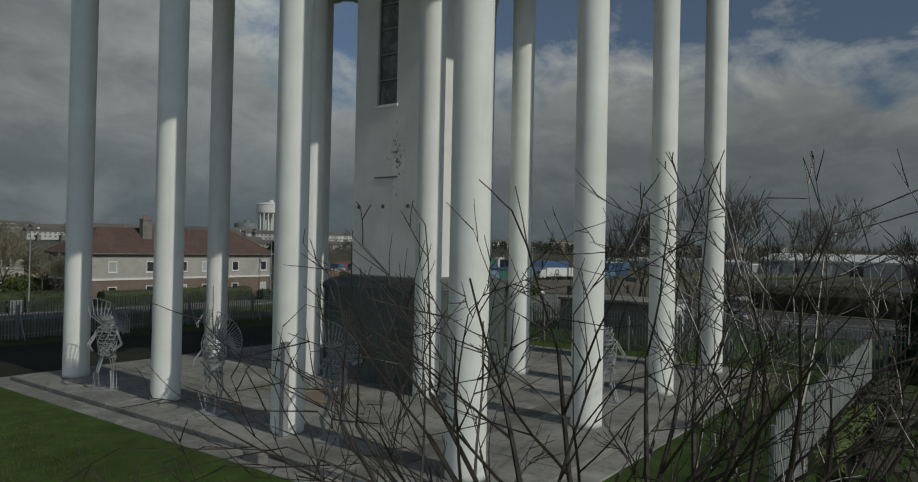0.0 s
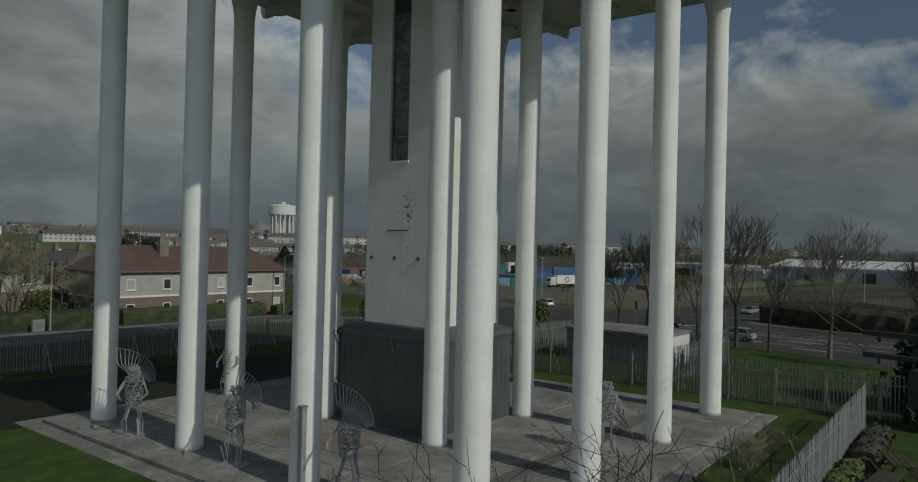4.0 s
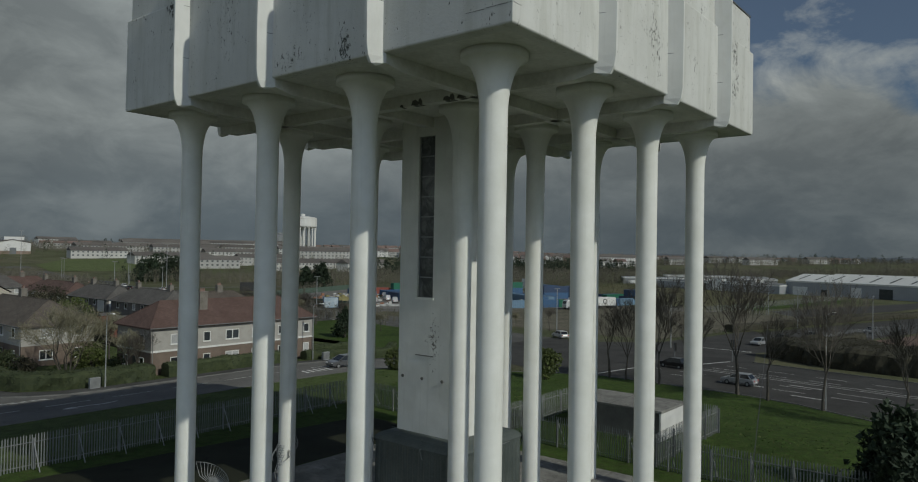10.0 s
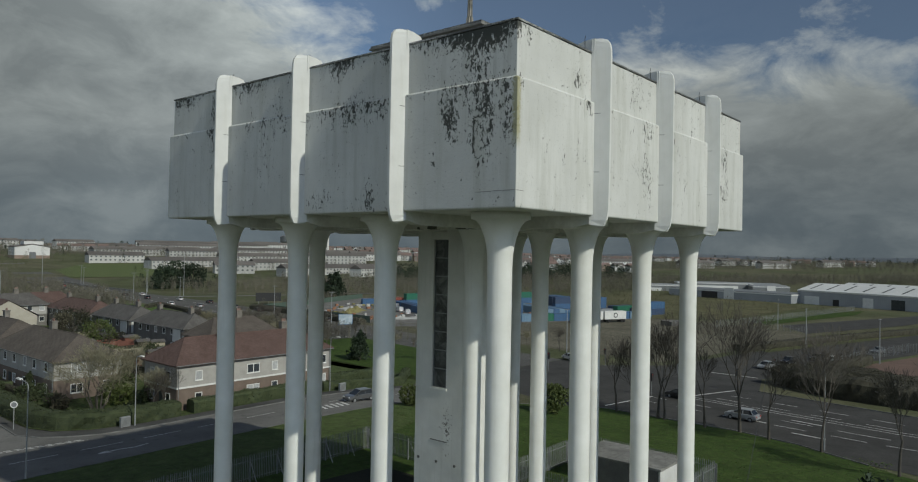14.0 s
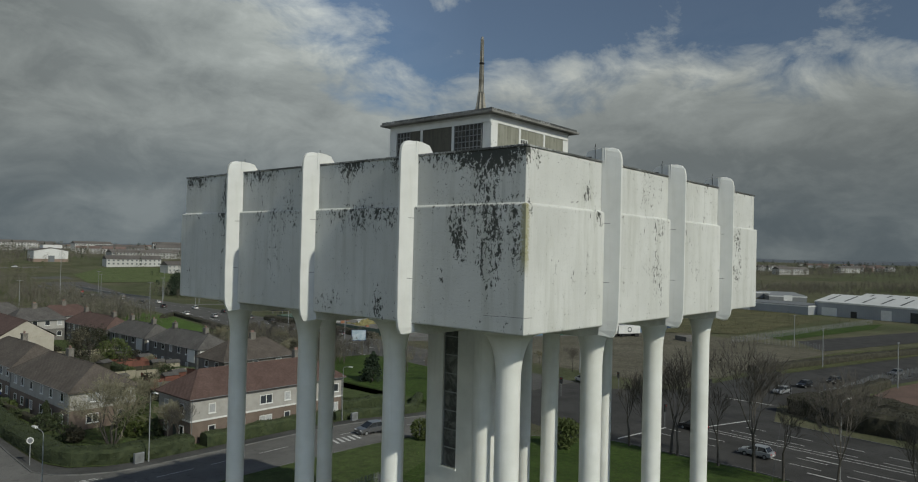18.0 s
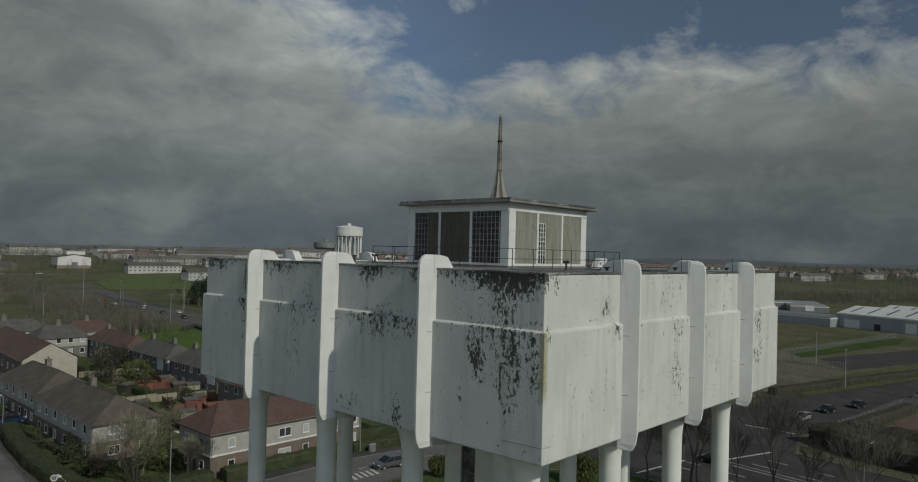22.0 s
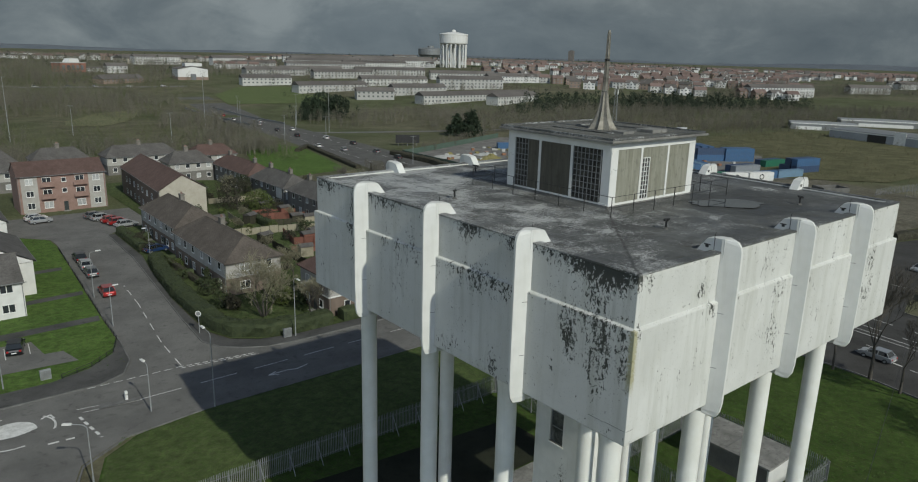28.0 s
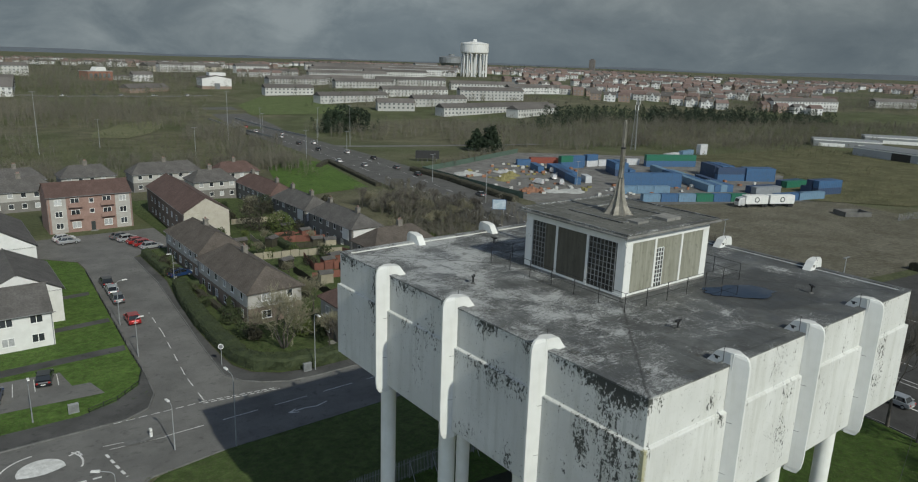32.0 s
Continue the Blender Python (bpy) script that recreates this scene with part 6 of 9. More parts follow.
def hedge(pts, w, h, mat, label, leaf=38, name="hedge", lift=0.1):
    """A clipped hedge: a lumpy core and many small leaves standing off it."""
    g, leaves = Geo(), Geo()
    rnd = random.Random(int(abs(pts[0][0] * 7 + pts[0][1] * 13)) + 1)
    line = []
    for (x0, y0), (x1, y1) in zip(pts, pts[1:]):
        n = max(1, int(math.hypot(x1 - x0, y1 - y0) / 0.7))
        line += [(x0 + (x1 - x0) * i / n, y0 + (y1 - y0) * i / n) for i in range(n)]
    line.append(pts[-1])
    prof = [(-0.5, -0.1), (-0.52, 0.35), (-0.5, 0.8), (-0.36, 0.98), (0, 1.02), (0.36, 0.98), (0.5, 0.8), (0.52, 0.35), (0.5, -0.1)]
    k = len(prof)
    for i, (x, y) in enumerate(line):
        a, b = line[max(0, i - 1)], line[min(len(line) - 1, i + 1)]
        d = Vector((b[0] - a[0], b[1] - a[1])).normalized()
        z = ground_z(x, y) + lift
        for u, v in prof:
            j = 1 + 0.22 * noise.noise((x * 0.9 + u * 3, y * 0.9, v * 3))
            g.v.append((x - d.y * u * w * j, y + d.x * u * w * j, z + v * h * (1 + 0.16 * noise.noise((x * 0.6, y * 0.6, 7 + u)))))
    for i in range(len(line) - 1):
        g.f += [(i * k + j, i * k + j + 1, (i + 1) * k + j + 1, (i + 1) * k + j) for j in range(k - 1)]
    g.f += [tuple(range(k)), tuple(range((len(line) - 1) * k + k - 1, (len(line) - 1) * k - 1, -1))]
    base = list(g.v)
    faces = list(g.f)
    for f in faces:
        if len(f) != 4:
            continue
        p = [Vector(base[i]) for i in f]
        nrm = (p[1] - p[0]).cross(p[3] - p[0])
        area = nrm.length
        if area < 1e-6:
            continue
        nrm.normalize()
        for _ in range(int(area * leaf + rnd.random())):
            u, v = rnd.random(), rnd.random()
            c = p[0] * (1 - u) * (1 - v) + p[1] * u * (1 - v) + p[2] * u * v + p[3] * (1 - u) * v + nrm * rnd.uniform(-0.1, 0.12)
            s = rnd.uniform(0.06, 0.16)
            e1 = Vector((rnd.uniform(-1, 1), rnd.uniform(-1, 1), rnd.uniform(-1, 1))).normalized() * s
            e2 = Vector((rnd.uniform(-1, 1), rnd.uniform(-1, 1), rnd.uniform(-1, 1))).normalized() * s
            leaves.quad(c - e1, c + e2, c + e1)
    t = thing(name, label, "hedge", "hedges")
    part("branch_mass", g, M[mat], t)
    tagged(part("leaves", leaves, M[mat], t), kind="stuff")
    return t


hedge([(2.4, 98), (0.9, 90), (-0.2, 78), (-0.5, 66), (-0.3, 62), (0.9, 58.8), (3.6, 56.6), (8, 55.5), (12.6, 55.4)], 2.3, 1.8, "hedge", "clipped green garden hedge round the corner plot")
hedge([(2.6, 106), (2.7, 122)], 1.7, 1.5, "hedge", "clipped green garden hedge beside the footway")
hedge([(14.4, 55.4), (33, 55.2)], 1.7, 1.6, "hedge", "clipped green hedge before the red-roofed houses")
hedge([(40, 60.5), (54, 64)], 1.6, 1.6, "hedge", "clipped green hedge beside the lawn")
hedge([(35, 55.4), (52, 55.8), (60, 62)], 1.3, 1.3, "hedge", "clipped green hedge along the footway")
hedge([(4.2, 76), (4.0, 98)], 0.9, 0.8, "hedge_brown", "low brown hedge by the block of houses", 25)
hedge([(1.6, 97.0), (6.0, 97.4)], 1.0, 1.0, "hedge", "short green hedge between front gardens")
hedge([(1.4, 87.5), (5.0, 87.4)], 1.0, 1.0, "hedge", "short green hedge between front gardens")
hedge([(3.0, 112), (10, 121)], 1.4, 1.1, "hedge", "green hedge by the parking bays")
hedge([(29, 108), (29.5, 122)], 1.5, 1.5, "hedge", "green hedge between back gardens")
hedge([(32, 106), (40, 105)], 1.3, 1.5, "hedge", "green hedge between back gardens")
hedge([(104, 9), (97, -2), (96, -13), (97, -34)], 7.5, 3.3, "hedge_brown", "big overgrown brown hedge along the main road", 40)
hedge([(109, 6), (104, -6), (104, -30)], 6.0, 3.6, "hedge_brown", "tall tangled thicket behind the roadside hedge", 40)
hedge([(108, 10), (122, 8), (150, 4.5)], 2.4, 1.8, "hedge_brown", "brown hedge along the court fence", 14)
hedge([(146, 32), (196, 18), (262, -5)], 2.6, 1.6, "hedge_brown", "rough brown hedge along the upper road", 14)
hedge([(124, 205), (124, 180), (119, 150), (118, 137)], 2.6, 1.8, "hedge_brown", "scrubby green hedge between road and yard", 14)
hedge([(93, 225), (104, 238), (92, 178)], 2.0, 1.2, "hedge_brown", "brown hedge at the edge of the field", 12)
hedge([(-3.2, -16.25), (4.5, -16.35)], 0.7, 0.55, "shrub", "low yellow-green shrubs by the fence", 60, "shrubs")
hedge([(5.5, -16.5), (11.0, -16.5)], 0.8, 0.6, "hedge_brown", "low brown shrubs by the fence", 40, "shrubs")
drape("pavement", [(-6.5, -19.4), (9.5, -19.4), (9.5, -16.9), (-6.5, -16.9)], M["footway"], 0.115, "worn asphalt path with picnic tables", "pavement")


def crown(name, label, x, y, trunk_h, rx, rz, mat, n=900, size=0.3, seed=1, cone=False, category="tree", limbs=8, group=""):
    """A leafy tree or bush: tapered trunk, limbs, and a crown of many small leaf clumps with gaps."""
    rnd = random.Random(seed)
    z = ground_z(x, y)
    t = thing(name, label, category, group, pose(x, y, z))
    tr = Geo().tube((0, 0, -0.1), (0, 0, trunk_h), 0.06 + rx * 0.06, 0.05 + rx * 0.04, 7, False).tube((0, 0, trunk_h), (0.1, 0, trunk_h + rz * 1.5), 0.05 + rx * 0.04, 0.02, 6)
    lumps = []
    for i in range(limbs):
        a, h = rnd.uniform(0, 6.28), rnd.uniform(0.1, 1.6)
        k = (1 - h / 2.0) if cone else math.sqrt(max(0.05, 1 - (h - 0.9) ** 2))
        p = Vector((math.cos(a) * rx * 0.7 * k, math.sin(a) * rx * 0.7 * k, trunk_h + rz * h))
        tr.tube((0, 0, trunk_h + rz * h * 0.4), p, 0.04 + rx * 0.015, 0.015, 5)
        lumps.append((p, rx * rnd.uniform(0.35, 0.6)))
    part("trunk", tr, M["bark"], t)
    g = Geo()
    for i in range(n):
        p, r = lumps[i % len(lumps)] if rnd.random() < 0.55 else (Vector((0, 0, trunk_h + rz * 0.8)), 0)
        if r:
            d = Vector((rnd.gauss(0, 1), rnd.gauss(0, 1), rnd.gauss(0, 0.8)))
            c = p + d.normalized() * r * rnd.random() ** 0.4
        else:
            h = rnd.uniform(0, 1.9)
            k = (1 - h / 2.0) if cone else math.sqrt(max(0.0, 1 - (h - 0.95) ** 2))
            a, q = rnd.uniform(0, 6.28), math.sqrt(rnd.random())
            c = Vector((math.cos(a) * rx * k * q, math.sin(a) * rx * k * q, trunk_h + rz * h))
        for _ in range(3):
            e1, e2 = [Vector((rnd.uniform(-1, 1), rnd.uniform(-1, 1), rnd.uniform(-1, 1))).normalized() * size * rnd.uniform(0.5, 1.2) for _ in range(2)]
            g.quad(c - e1, c + e2, c + e1)
    part("crown", g, M[mat], t)
    return t


crown("conifer", "dark evergreen conifer beside the fence corner", 19.2, -18.6, 0.4, 2.9, 2.5, "pine", 2600, 0.32, 3, True, limbs=16)
crown("conifer", "dark evergreen shrub at the fence corner", 14.4, -18.9, 0.3, 1.9, 1.9, "pine", 1300, 0.28, 31, True, limbs=12)
crown("bush", "yellow-green leafy bush on the green", 49.5, 24.5, 0.6, 2.2, 1.8, "shrub", 900, 0.26, 5, category="bush")
crown("bush", "green leafy bush by the road corner", 34.5, 37.0, 0.3, 1.5, 1.3, "shrub", 500, 0.24, 6, category="bush")
crown("conifer", "narrow dark green conifer on the verge", 65.5, 80.5, 0.3, 2.6, 3.0, "pine", 900, 0.34, 7, True)
crown("conifer", "small upright conifer in a front garden", 4.4, 79.0, 0.2, 1.1, 1.8, "hedge", 700, 0.16, 8, True)
for i, (x, y, r) in enumerate(((10.5, 66, 1.7), (13.8, 64.6, 1.4), (3.9, 68, 1.2), (12, 70, 1.9), (40.5, 150, 3.2), (30.5, 131, 4.6), (34.0, 127, 3.2), (18, 124, 2.0))):
    crown("bush", "rounded green garden bush among the houses", x, y, 0.3, r, r * 0.8, ("shrub", "hedge", "hedge_brown")[i % 3], int(260 * r), 0.24, 20 + i, category="bush", group="garden bushes")
rnd = random.Random(61)
for i in range(64):                         # back gardens, thick with shrubs
    x, y = rnd.choice(((rnd.uniform(17, 40), rnd.uniform(72, 128)), (rnd.uniform(2.6, 5.0), rnd.uniform(66, 122)), (rnd.uniform(24, 40), rnd.uniform(128, 172)), (rnd.uniform(50, 64), rnd.uniform(92, 170))))
    if 24 < x < 31 and 58 < y < 70:
        continue
    r = rnd.uniform(0.7, 1.7)
    crown("bush", rnd.choice(("dark green garden shrub behind the houses", "brownish garden shrub behind the houses")) if i % 3 else "yellow-green garden shrub behind the houses", x, y, 0.15, r, r * 0.75, ("shrub", "hedge", "hedge_brown")[i % 3], int(190 * r), 0.2, 200 + i, category="bush", group="garden bushes")
for i, (x, y, r) in enumerate(((195, 240, 7), (190, 246, 6), (173, 352, 9), (180, 346, 8), (166, 350, 7))):
    crown("conifer", "tall dark green conifer in the scrub", x, y, 1.0, r, r * 0.85, "pine", 900, 0.8, 40 + i, i < 2, group="conifers in the scrub")


def bare_tree(seed, height, spread, depth=5, trunk=0.16, sides=4, fork=(3, 4), lean=0.0, start=0.25, thin=0.66, up=0.35, wob=0.25, skin="twig", least=0.016):
    """Mesh of a leafless tree: trunk and twigs by repeated forking."""
    rnd = random.Random(seed)
    wood, twigs = Geo(), Geo()

    def grow(p, d, L, r, k):
        n = 2 if k > 1 else 3
        for i in range(n):
            d = (d + Vector((rnd.uniform(-1, 1), rnd.uniform(-1, 1), rnd.uniform(-0.4, 0.9))) * wob * 0.5 + Vector((0, 0, up * 0.2))).normalized()
            q = p + d * L / n
            r2 = r * 0.86
            (wood if r > 0.03 else twigs).tube(p, q, r, r2, sides if r > 0.03 else 3, False)
            p, r = q, r2
            if k < depth and i == 0 and k > 0:
                side(p, d, L * 0.72, r * 0.62, k)
        if k < depth:
            for _ in range(rnd.randint(*fork)):
                side(p, d, L * rnd.uniform(0.6, 0.85), r * thin, k)

    def side(p, d, L, r, k):
        a = rnd.uniform(0, 6.283)
        u = d.orthogonal().normalized()
        w = d.cross(u)
        tilt = rnd.uniform(0.35, 0.85) * spread
        e = (d + (u * math.cos(a) + w * math.sin(a)) * tilt).normalized()
        grow(p, e, L, max(r, least), k + 1)

    grow(Vector((0, 0, -0.1)), Vector((lean, 0, 1)).normalized(), height * start, trunk, 0)
    return wood.mesh("trunk", M["bark"], True), twigs.mesh("crown", M[skin])


def plant_bare(meshes, x, y, s, a, label, group="bare street trees", name="bare_tree", lift=0.1):
    t = thing(name, label, "tree", group, pose(x, y, ground_z(x, y) + lift, 0, 0, a) @ Matrix.Diagonal((s, s, s, 1)))
    part("trunk", meshes[0], None, t)
    part("crown", meshes[1], None, t)
    return t


V1, V2, V3 = bare_tree(3, 9.0, 0.9, 5, 0.12, fork=(2, 4), start=0.25, up=0.7, wob=0.26, skin="twig_grey", least=0.010), bare_tree(12, 9.0, 0.88, 5, 0.12, fork=(3, 4), start=0.25, up=0.7, wob=0.26, skin="twig_grey", least=0.010), bare_tree(19, 8.5, 1.2, 5, 0.15, fork=(3, 4), start=0.22, skin="twig_tan", least=0.012)
for i, (x, y, s) in enumerate(((57.9, 19.5, 0.95), (58.0, 17.2, 0.8), (58.2, 13.6, 1.1), (58.0, 12.6, 1.05), (57.6, 7.0, 0.95), (58.4, 2.9, 1.2), (57.1, -0.9, 0.92), (55.6, -7.0, 1.05), (50.5, -15.2, 0.95), (48.5, -19.5, 0.95))):
    plant_bare((V1, V2)[i % 2], x, y, s * 1.72, i * 67, "leafless street tree on the green beside the main road")
bg_ = thing("bare_tree", "broad many-stemmed leafless garden tree with dense tan twigs", "tree", "garden trees", pose(6.4, 63.0, ground_z(6.4, 63.0) + 0.1) @ Matrix.Diagonal((1.22, 1.22, 1.12, 1)))
for i in range(6):
    tm = bare_tree(70 + i, 9.5, 1.1, 5, 0.11, fork=(2, 3), start=0.27, up=0.3, lean=0.55 if i else 0.1, skin="twig_tan", least=0.016)
    for nm, me in zip(("stem", "crown"), tm):
        part(nm, me, None, bg_).matrix_basis = pose(0.2 * math.cos(i * 1.05), 0.2 * math.sin(i * 1.05), 0, 0, 0, i * 61)
plant_bare(V3, 11.6, 59.2, 0.95, 10, "leafless garden tree before the houses", "garden trees")
plant_bare(V2, 11.9, 57.4, 0.72, 200, "dense twiggy small tree beside the gable", "garden trees")
plant_bare(V3, 16.5, 74.0, 1.1, 130, "leafless garden tree behind the houses", "garden trees")
for i, (x, y, q) in enumerate(((34.6, 147.5, 0.95), (31.5, 139, 0.8), (36.4, 133, 0.7), (26.8, 118.8, 0.6), (21.6, 110.5, 0.55), (36.2, 115.5, 0.5), (20.6, 92.5, 0.6), (28.6, 81, 0.65), (33.2, 104.6, 0.5), (40.2, 84.4, 0.7))):
    plant_bare(V3, x, y, q, i * 77, "small leafless tree in a back garden", "garden trees")
for i in range(34):
    rnd = random.Random(100 + i)
    plant_bare((V1, V2, V3)[i % 3], 68 + rnd.uniform(0, 22), 112 + rnd.uniform(0, 42), rnd.uniform(0.65, 0.95), rnd.uniform(0, 360), "leafless tree in the copse beside the main road", "copse trees")
for i, (x, y) in enumerate(((72, 62), (75, 72), (79, 84), (64, 100), (87, 106), (60, 118), (109, 52), (112, 62), (116, 74))):
    plant_bare((V1, V2, V3)[i % 3], x, y, 0.6 + 0.06 * (i % 4), i * 50, "small leafless tree on the verge", "verge trees")

# the leafless sapling close before the start of the flight, with buds on its twigs
sap = thing("bare_sapling", "leafless young tree with long fine budding twigs", "tree")
rnd = random.Random(5)
stems, buds = Geo(), Geo()


base = Vector((-19.1, -17.55, 0))
FW, RT = Vector((0.805, 0.593, 0)), Vector((0.593, -0.805, 0))


def twig(p, d, L, r, k, geo):
    n = 5
    for i in range(n):
        d = (d + Vector((rnd.uniform(-1, 1), rnd.uniform(-1, 1), rnd.uniform(-0.5, 0.8))) * 0.1).normalized()
        q = p + d * L / n
        side_ = (q - base).dot(RT)
        if q.z > cap + 0.12 * min(1.8, max(-1.5, side_)):
            break
        geo.tube(p, q, r, r * 0.86, 5, False)
        p, r = q, r * 0.86
        if k < 4 and (i > 0 or k == 0) and rnd.random() < (0.95 if k < 1 else 0.72 if k < 2 else 0.5):
            u = d.orthogonal().normalized()
            w, a = d.cross(u), rnd.uniform(0, 6.28)
            e = (d + (u * math.cos(a) + w * math.sin(a)) * rnd.uniform(0.55, 1.05) + Vector((0, 0, 0.1))).normalized()
            twig(p, e, L * rnd.uniform(0.5, 0.74), max(0.0046, r * 0.66), k + 1, geo)
        if k >= 2 and i % 2:
            e = d.orthogonal().normalized() * 0.006
            buds.tube(p, p + d * 0.02 + e, 0.0045, 0.001, 4, False)


for right, ahead, L, lean in ((0.9, 0.1, 1.5, 0.15), (0.35, 0.3, 1.55, 0.05), (-0.45, -0.2, 1.55, -0.25), (1.35, 0.2, 1.55, 0.45), (-0.9, 0.3, 1.45, -0.6), (0.6, -0.3, 1.5, 0.3), (-0.1, 0.0, 1.6, -0.1), (1.1, 0.5, 1.5, 0.75), (-1.25, -0.1, 1.2, -0.85), (0.15, 0.5, 1.45, 0.2), (-0.6, 0.6, 1.45, -0.35), (1.25, 0.0, 1.55, 0.35), (0.75, 0.4, 1.5, 0.1), (-1.0, 0.2, 1.5, -0.7), (-0.3, -0.3, 1.5, -0.4), (0.45, 0.1, 1.6, 0.25)):
    p = base + RT * right * 0.08 + FW * ahead * 0.08 + Vector((0, 0, -0.05))
    q = base + RT * right * 0.8 + FW * ahead + Vector((0, 0, 3.15 - abs(right) * 0.12 - max(0, right - 0.7) * 0.45))
    mid = p.lerp(q, 0.5) - RT * right * 0.12
    g = Geo()
    cap = rnd.uniform(5.55, 6.45)
    g.tube(p, mid, 0.055, 0.046, 6, False).tube(mid, q, 0.046, 0.032, 6, False)
    twig(q, (RT * lean * 1.25 + FW * ahead * 0.3 + Vector((0, 0, 1))).normalized(), L * (1.22 + 0.05 * max(0, right)), 0.031, 0, g)
    part("stem", g, M["twig"], sap)
tagged(part("bud", buds, M["twig"], sap), kind="stuff")
for x, y, s, a in ((-0.8, -14.2, 0.36, 20), (2.6, -14.0, 0.3, 200), (-16.5, -13.5, 0.3, 90)):
    plant_bare(V3, x, y, s, a, "small bare shrub beside the plinth", "bare shrubs", "bare_shrub")

# ---- sculptures on the plinth ----


def sculpture(x, y, a, seed, wing):
    rnd = random.Random(seed)
    g = Geo()
    leg = [[(-0.28, 0.1, 0), (-0.3, -0.1, 0.75), (-0.16, 0.05, 1.55)], [(0.3, -0.15, 0), (0.22, 0.12, 0.8), (0.14, 0.0, 1.55)]]
    for l in leg:
        for (p, q) in zip(l, l[1:]):
            for k in range(5):
                o = Vector((rnd.uniform(-0.09, 0.09), rnd.uniform(-0.09, 0.09), 0))
                g.tube(Vector(p) + o, Vector(q) + o * 1.3, 0.018, None, 4, False)
    prev = None
    for i in range(11):                    # ringed torso and head cage
        t = i / 10
        r = 0.26 + 0.1 * math.sin(t * 3.1) if t < 0.72 else 0.18 if t > 0.8 else 0.1
        z = 1.5 + 1.6 * t
        ring = [Vector((r * math.cos(k * 0.785 + i * 0.2), 0.7 * r * math.sin(k * 0.785 + i * 0.2), z)) for k in range(8)]
        for k in range(8):
            g.tube(ring[k], ring[(k + 1) % 8], 0.014, None, 4, False)
            if prev:
                g.tube(prev[k], ring[k], 0.016, None, 4, False)
        prev = ring
    for k in range(110):                   # scrap rods welded round the body
        t, b = rnd.uniform(0, 1), rnd.uniform(0, 6.283)
        r = 0.3 - 0.12 * t
        c = Vector((r * math.cos(b), 0.7 * r * math.sin(b), 1.3 + 1.75 * t))
        d = Vector((-math.sin(b), 0.7 * math.cos(b), rnd.uniform(-1.2, 1.2))).normalized() * rnd.uniform(0.07, 0.2)
        g.tube(c - d, c + d, 0.015, None, 4, False)
    for s in (-1, 1):
        for k in range(7):                 # clawed feet
            b = rnd.uniform(-2.4, -0.6)
            g.tube(Vector((0.28 * s, 0, 0.12)), Vector((0.28 * s + 0.32 * math.cos(b), 0.34 * math.sin(b), 0.03)), 0.022, 0.012, 4, False)
    for s in (-1, 1):                      # limbs reaching out
        for k in range(4):
            o = Vector((rnd.uniform(-0.05, 0.05), rnd.uniform(-0.05, 0.05), rnd.uniform(-0.05, 0.05)))
            g.tube(Vector((0.3 * s, 0, 2.55)) + o, Vector((0.55 * s, -0.25, 1.95)) + o, 0.016, None, 4, False)
            g.tube(Vector((0.55 * s, -0.25, 1.95)) + o, Vector((0.35 * s, -0.6, 1.75)) + o, 0.014, None, 4, False)
    hub = Vector((0.15, 0.25, 2.2))
    last = None
    for i in range(22):                    # pointed wing of feathers
        b = radians(wing[0] + (wing[1] - wing[0]) * i / 21)
        R = wing[2] * (0.34 + 0.95 * (i / 21) ** 1.6)
        e = hub + Vector((math.cos(b) * R, 0.25, math.sin(b) * R))
        bow = hub.lerp(e, 0.62) + Vector((-math.sin(b), 0, math.cos(b))) * 0.12 * R
        g.tube(hub + Vector((math.cos(b) * 0.3, 0.1, math.sin(b) * 0.3)), bow, 0.02, None, 4, False)
        g.tube(bow, e, 0.02, 0.01, 4, False)
        if last is not None:
            g.tube(last, e, 0.014, None, 4, False)
            m0, m1 = hub.lerp(last, 0.6), hub.lerp(e, 0.6)
            g.tube(m0, m1, 0.01, None, 4, False)
        last = e
    g.box(-0.45, -0.35, 0, 0.45, 0.35, 0.03)
    return single("wire_sculpture", g, M["galv"], "tall winged sculpture of welded galvanised steel rods on the plinth", "sculpture", "sculptures round the tower", at=pose(x, y, SLAB, 0, 0, a) @ Matrix.Diagonal((1, 1, 0.86, 1)))


sculpture(-10.2, 6.1, -40, 1, (15, 122, 1.5))
sculpture(-9.8, 0.2, -70, 2, (-10, 105, 1.2))
sculpture(-9.5, -5.0, -75, 3, (35, 122, 1.5))
sculpture(0.1, -8.8, -35, 4, (60, 120, 0.5))
sculpture(-3.5, 9.6, -60, 5, (-10, 110, 1.3))

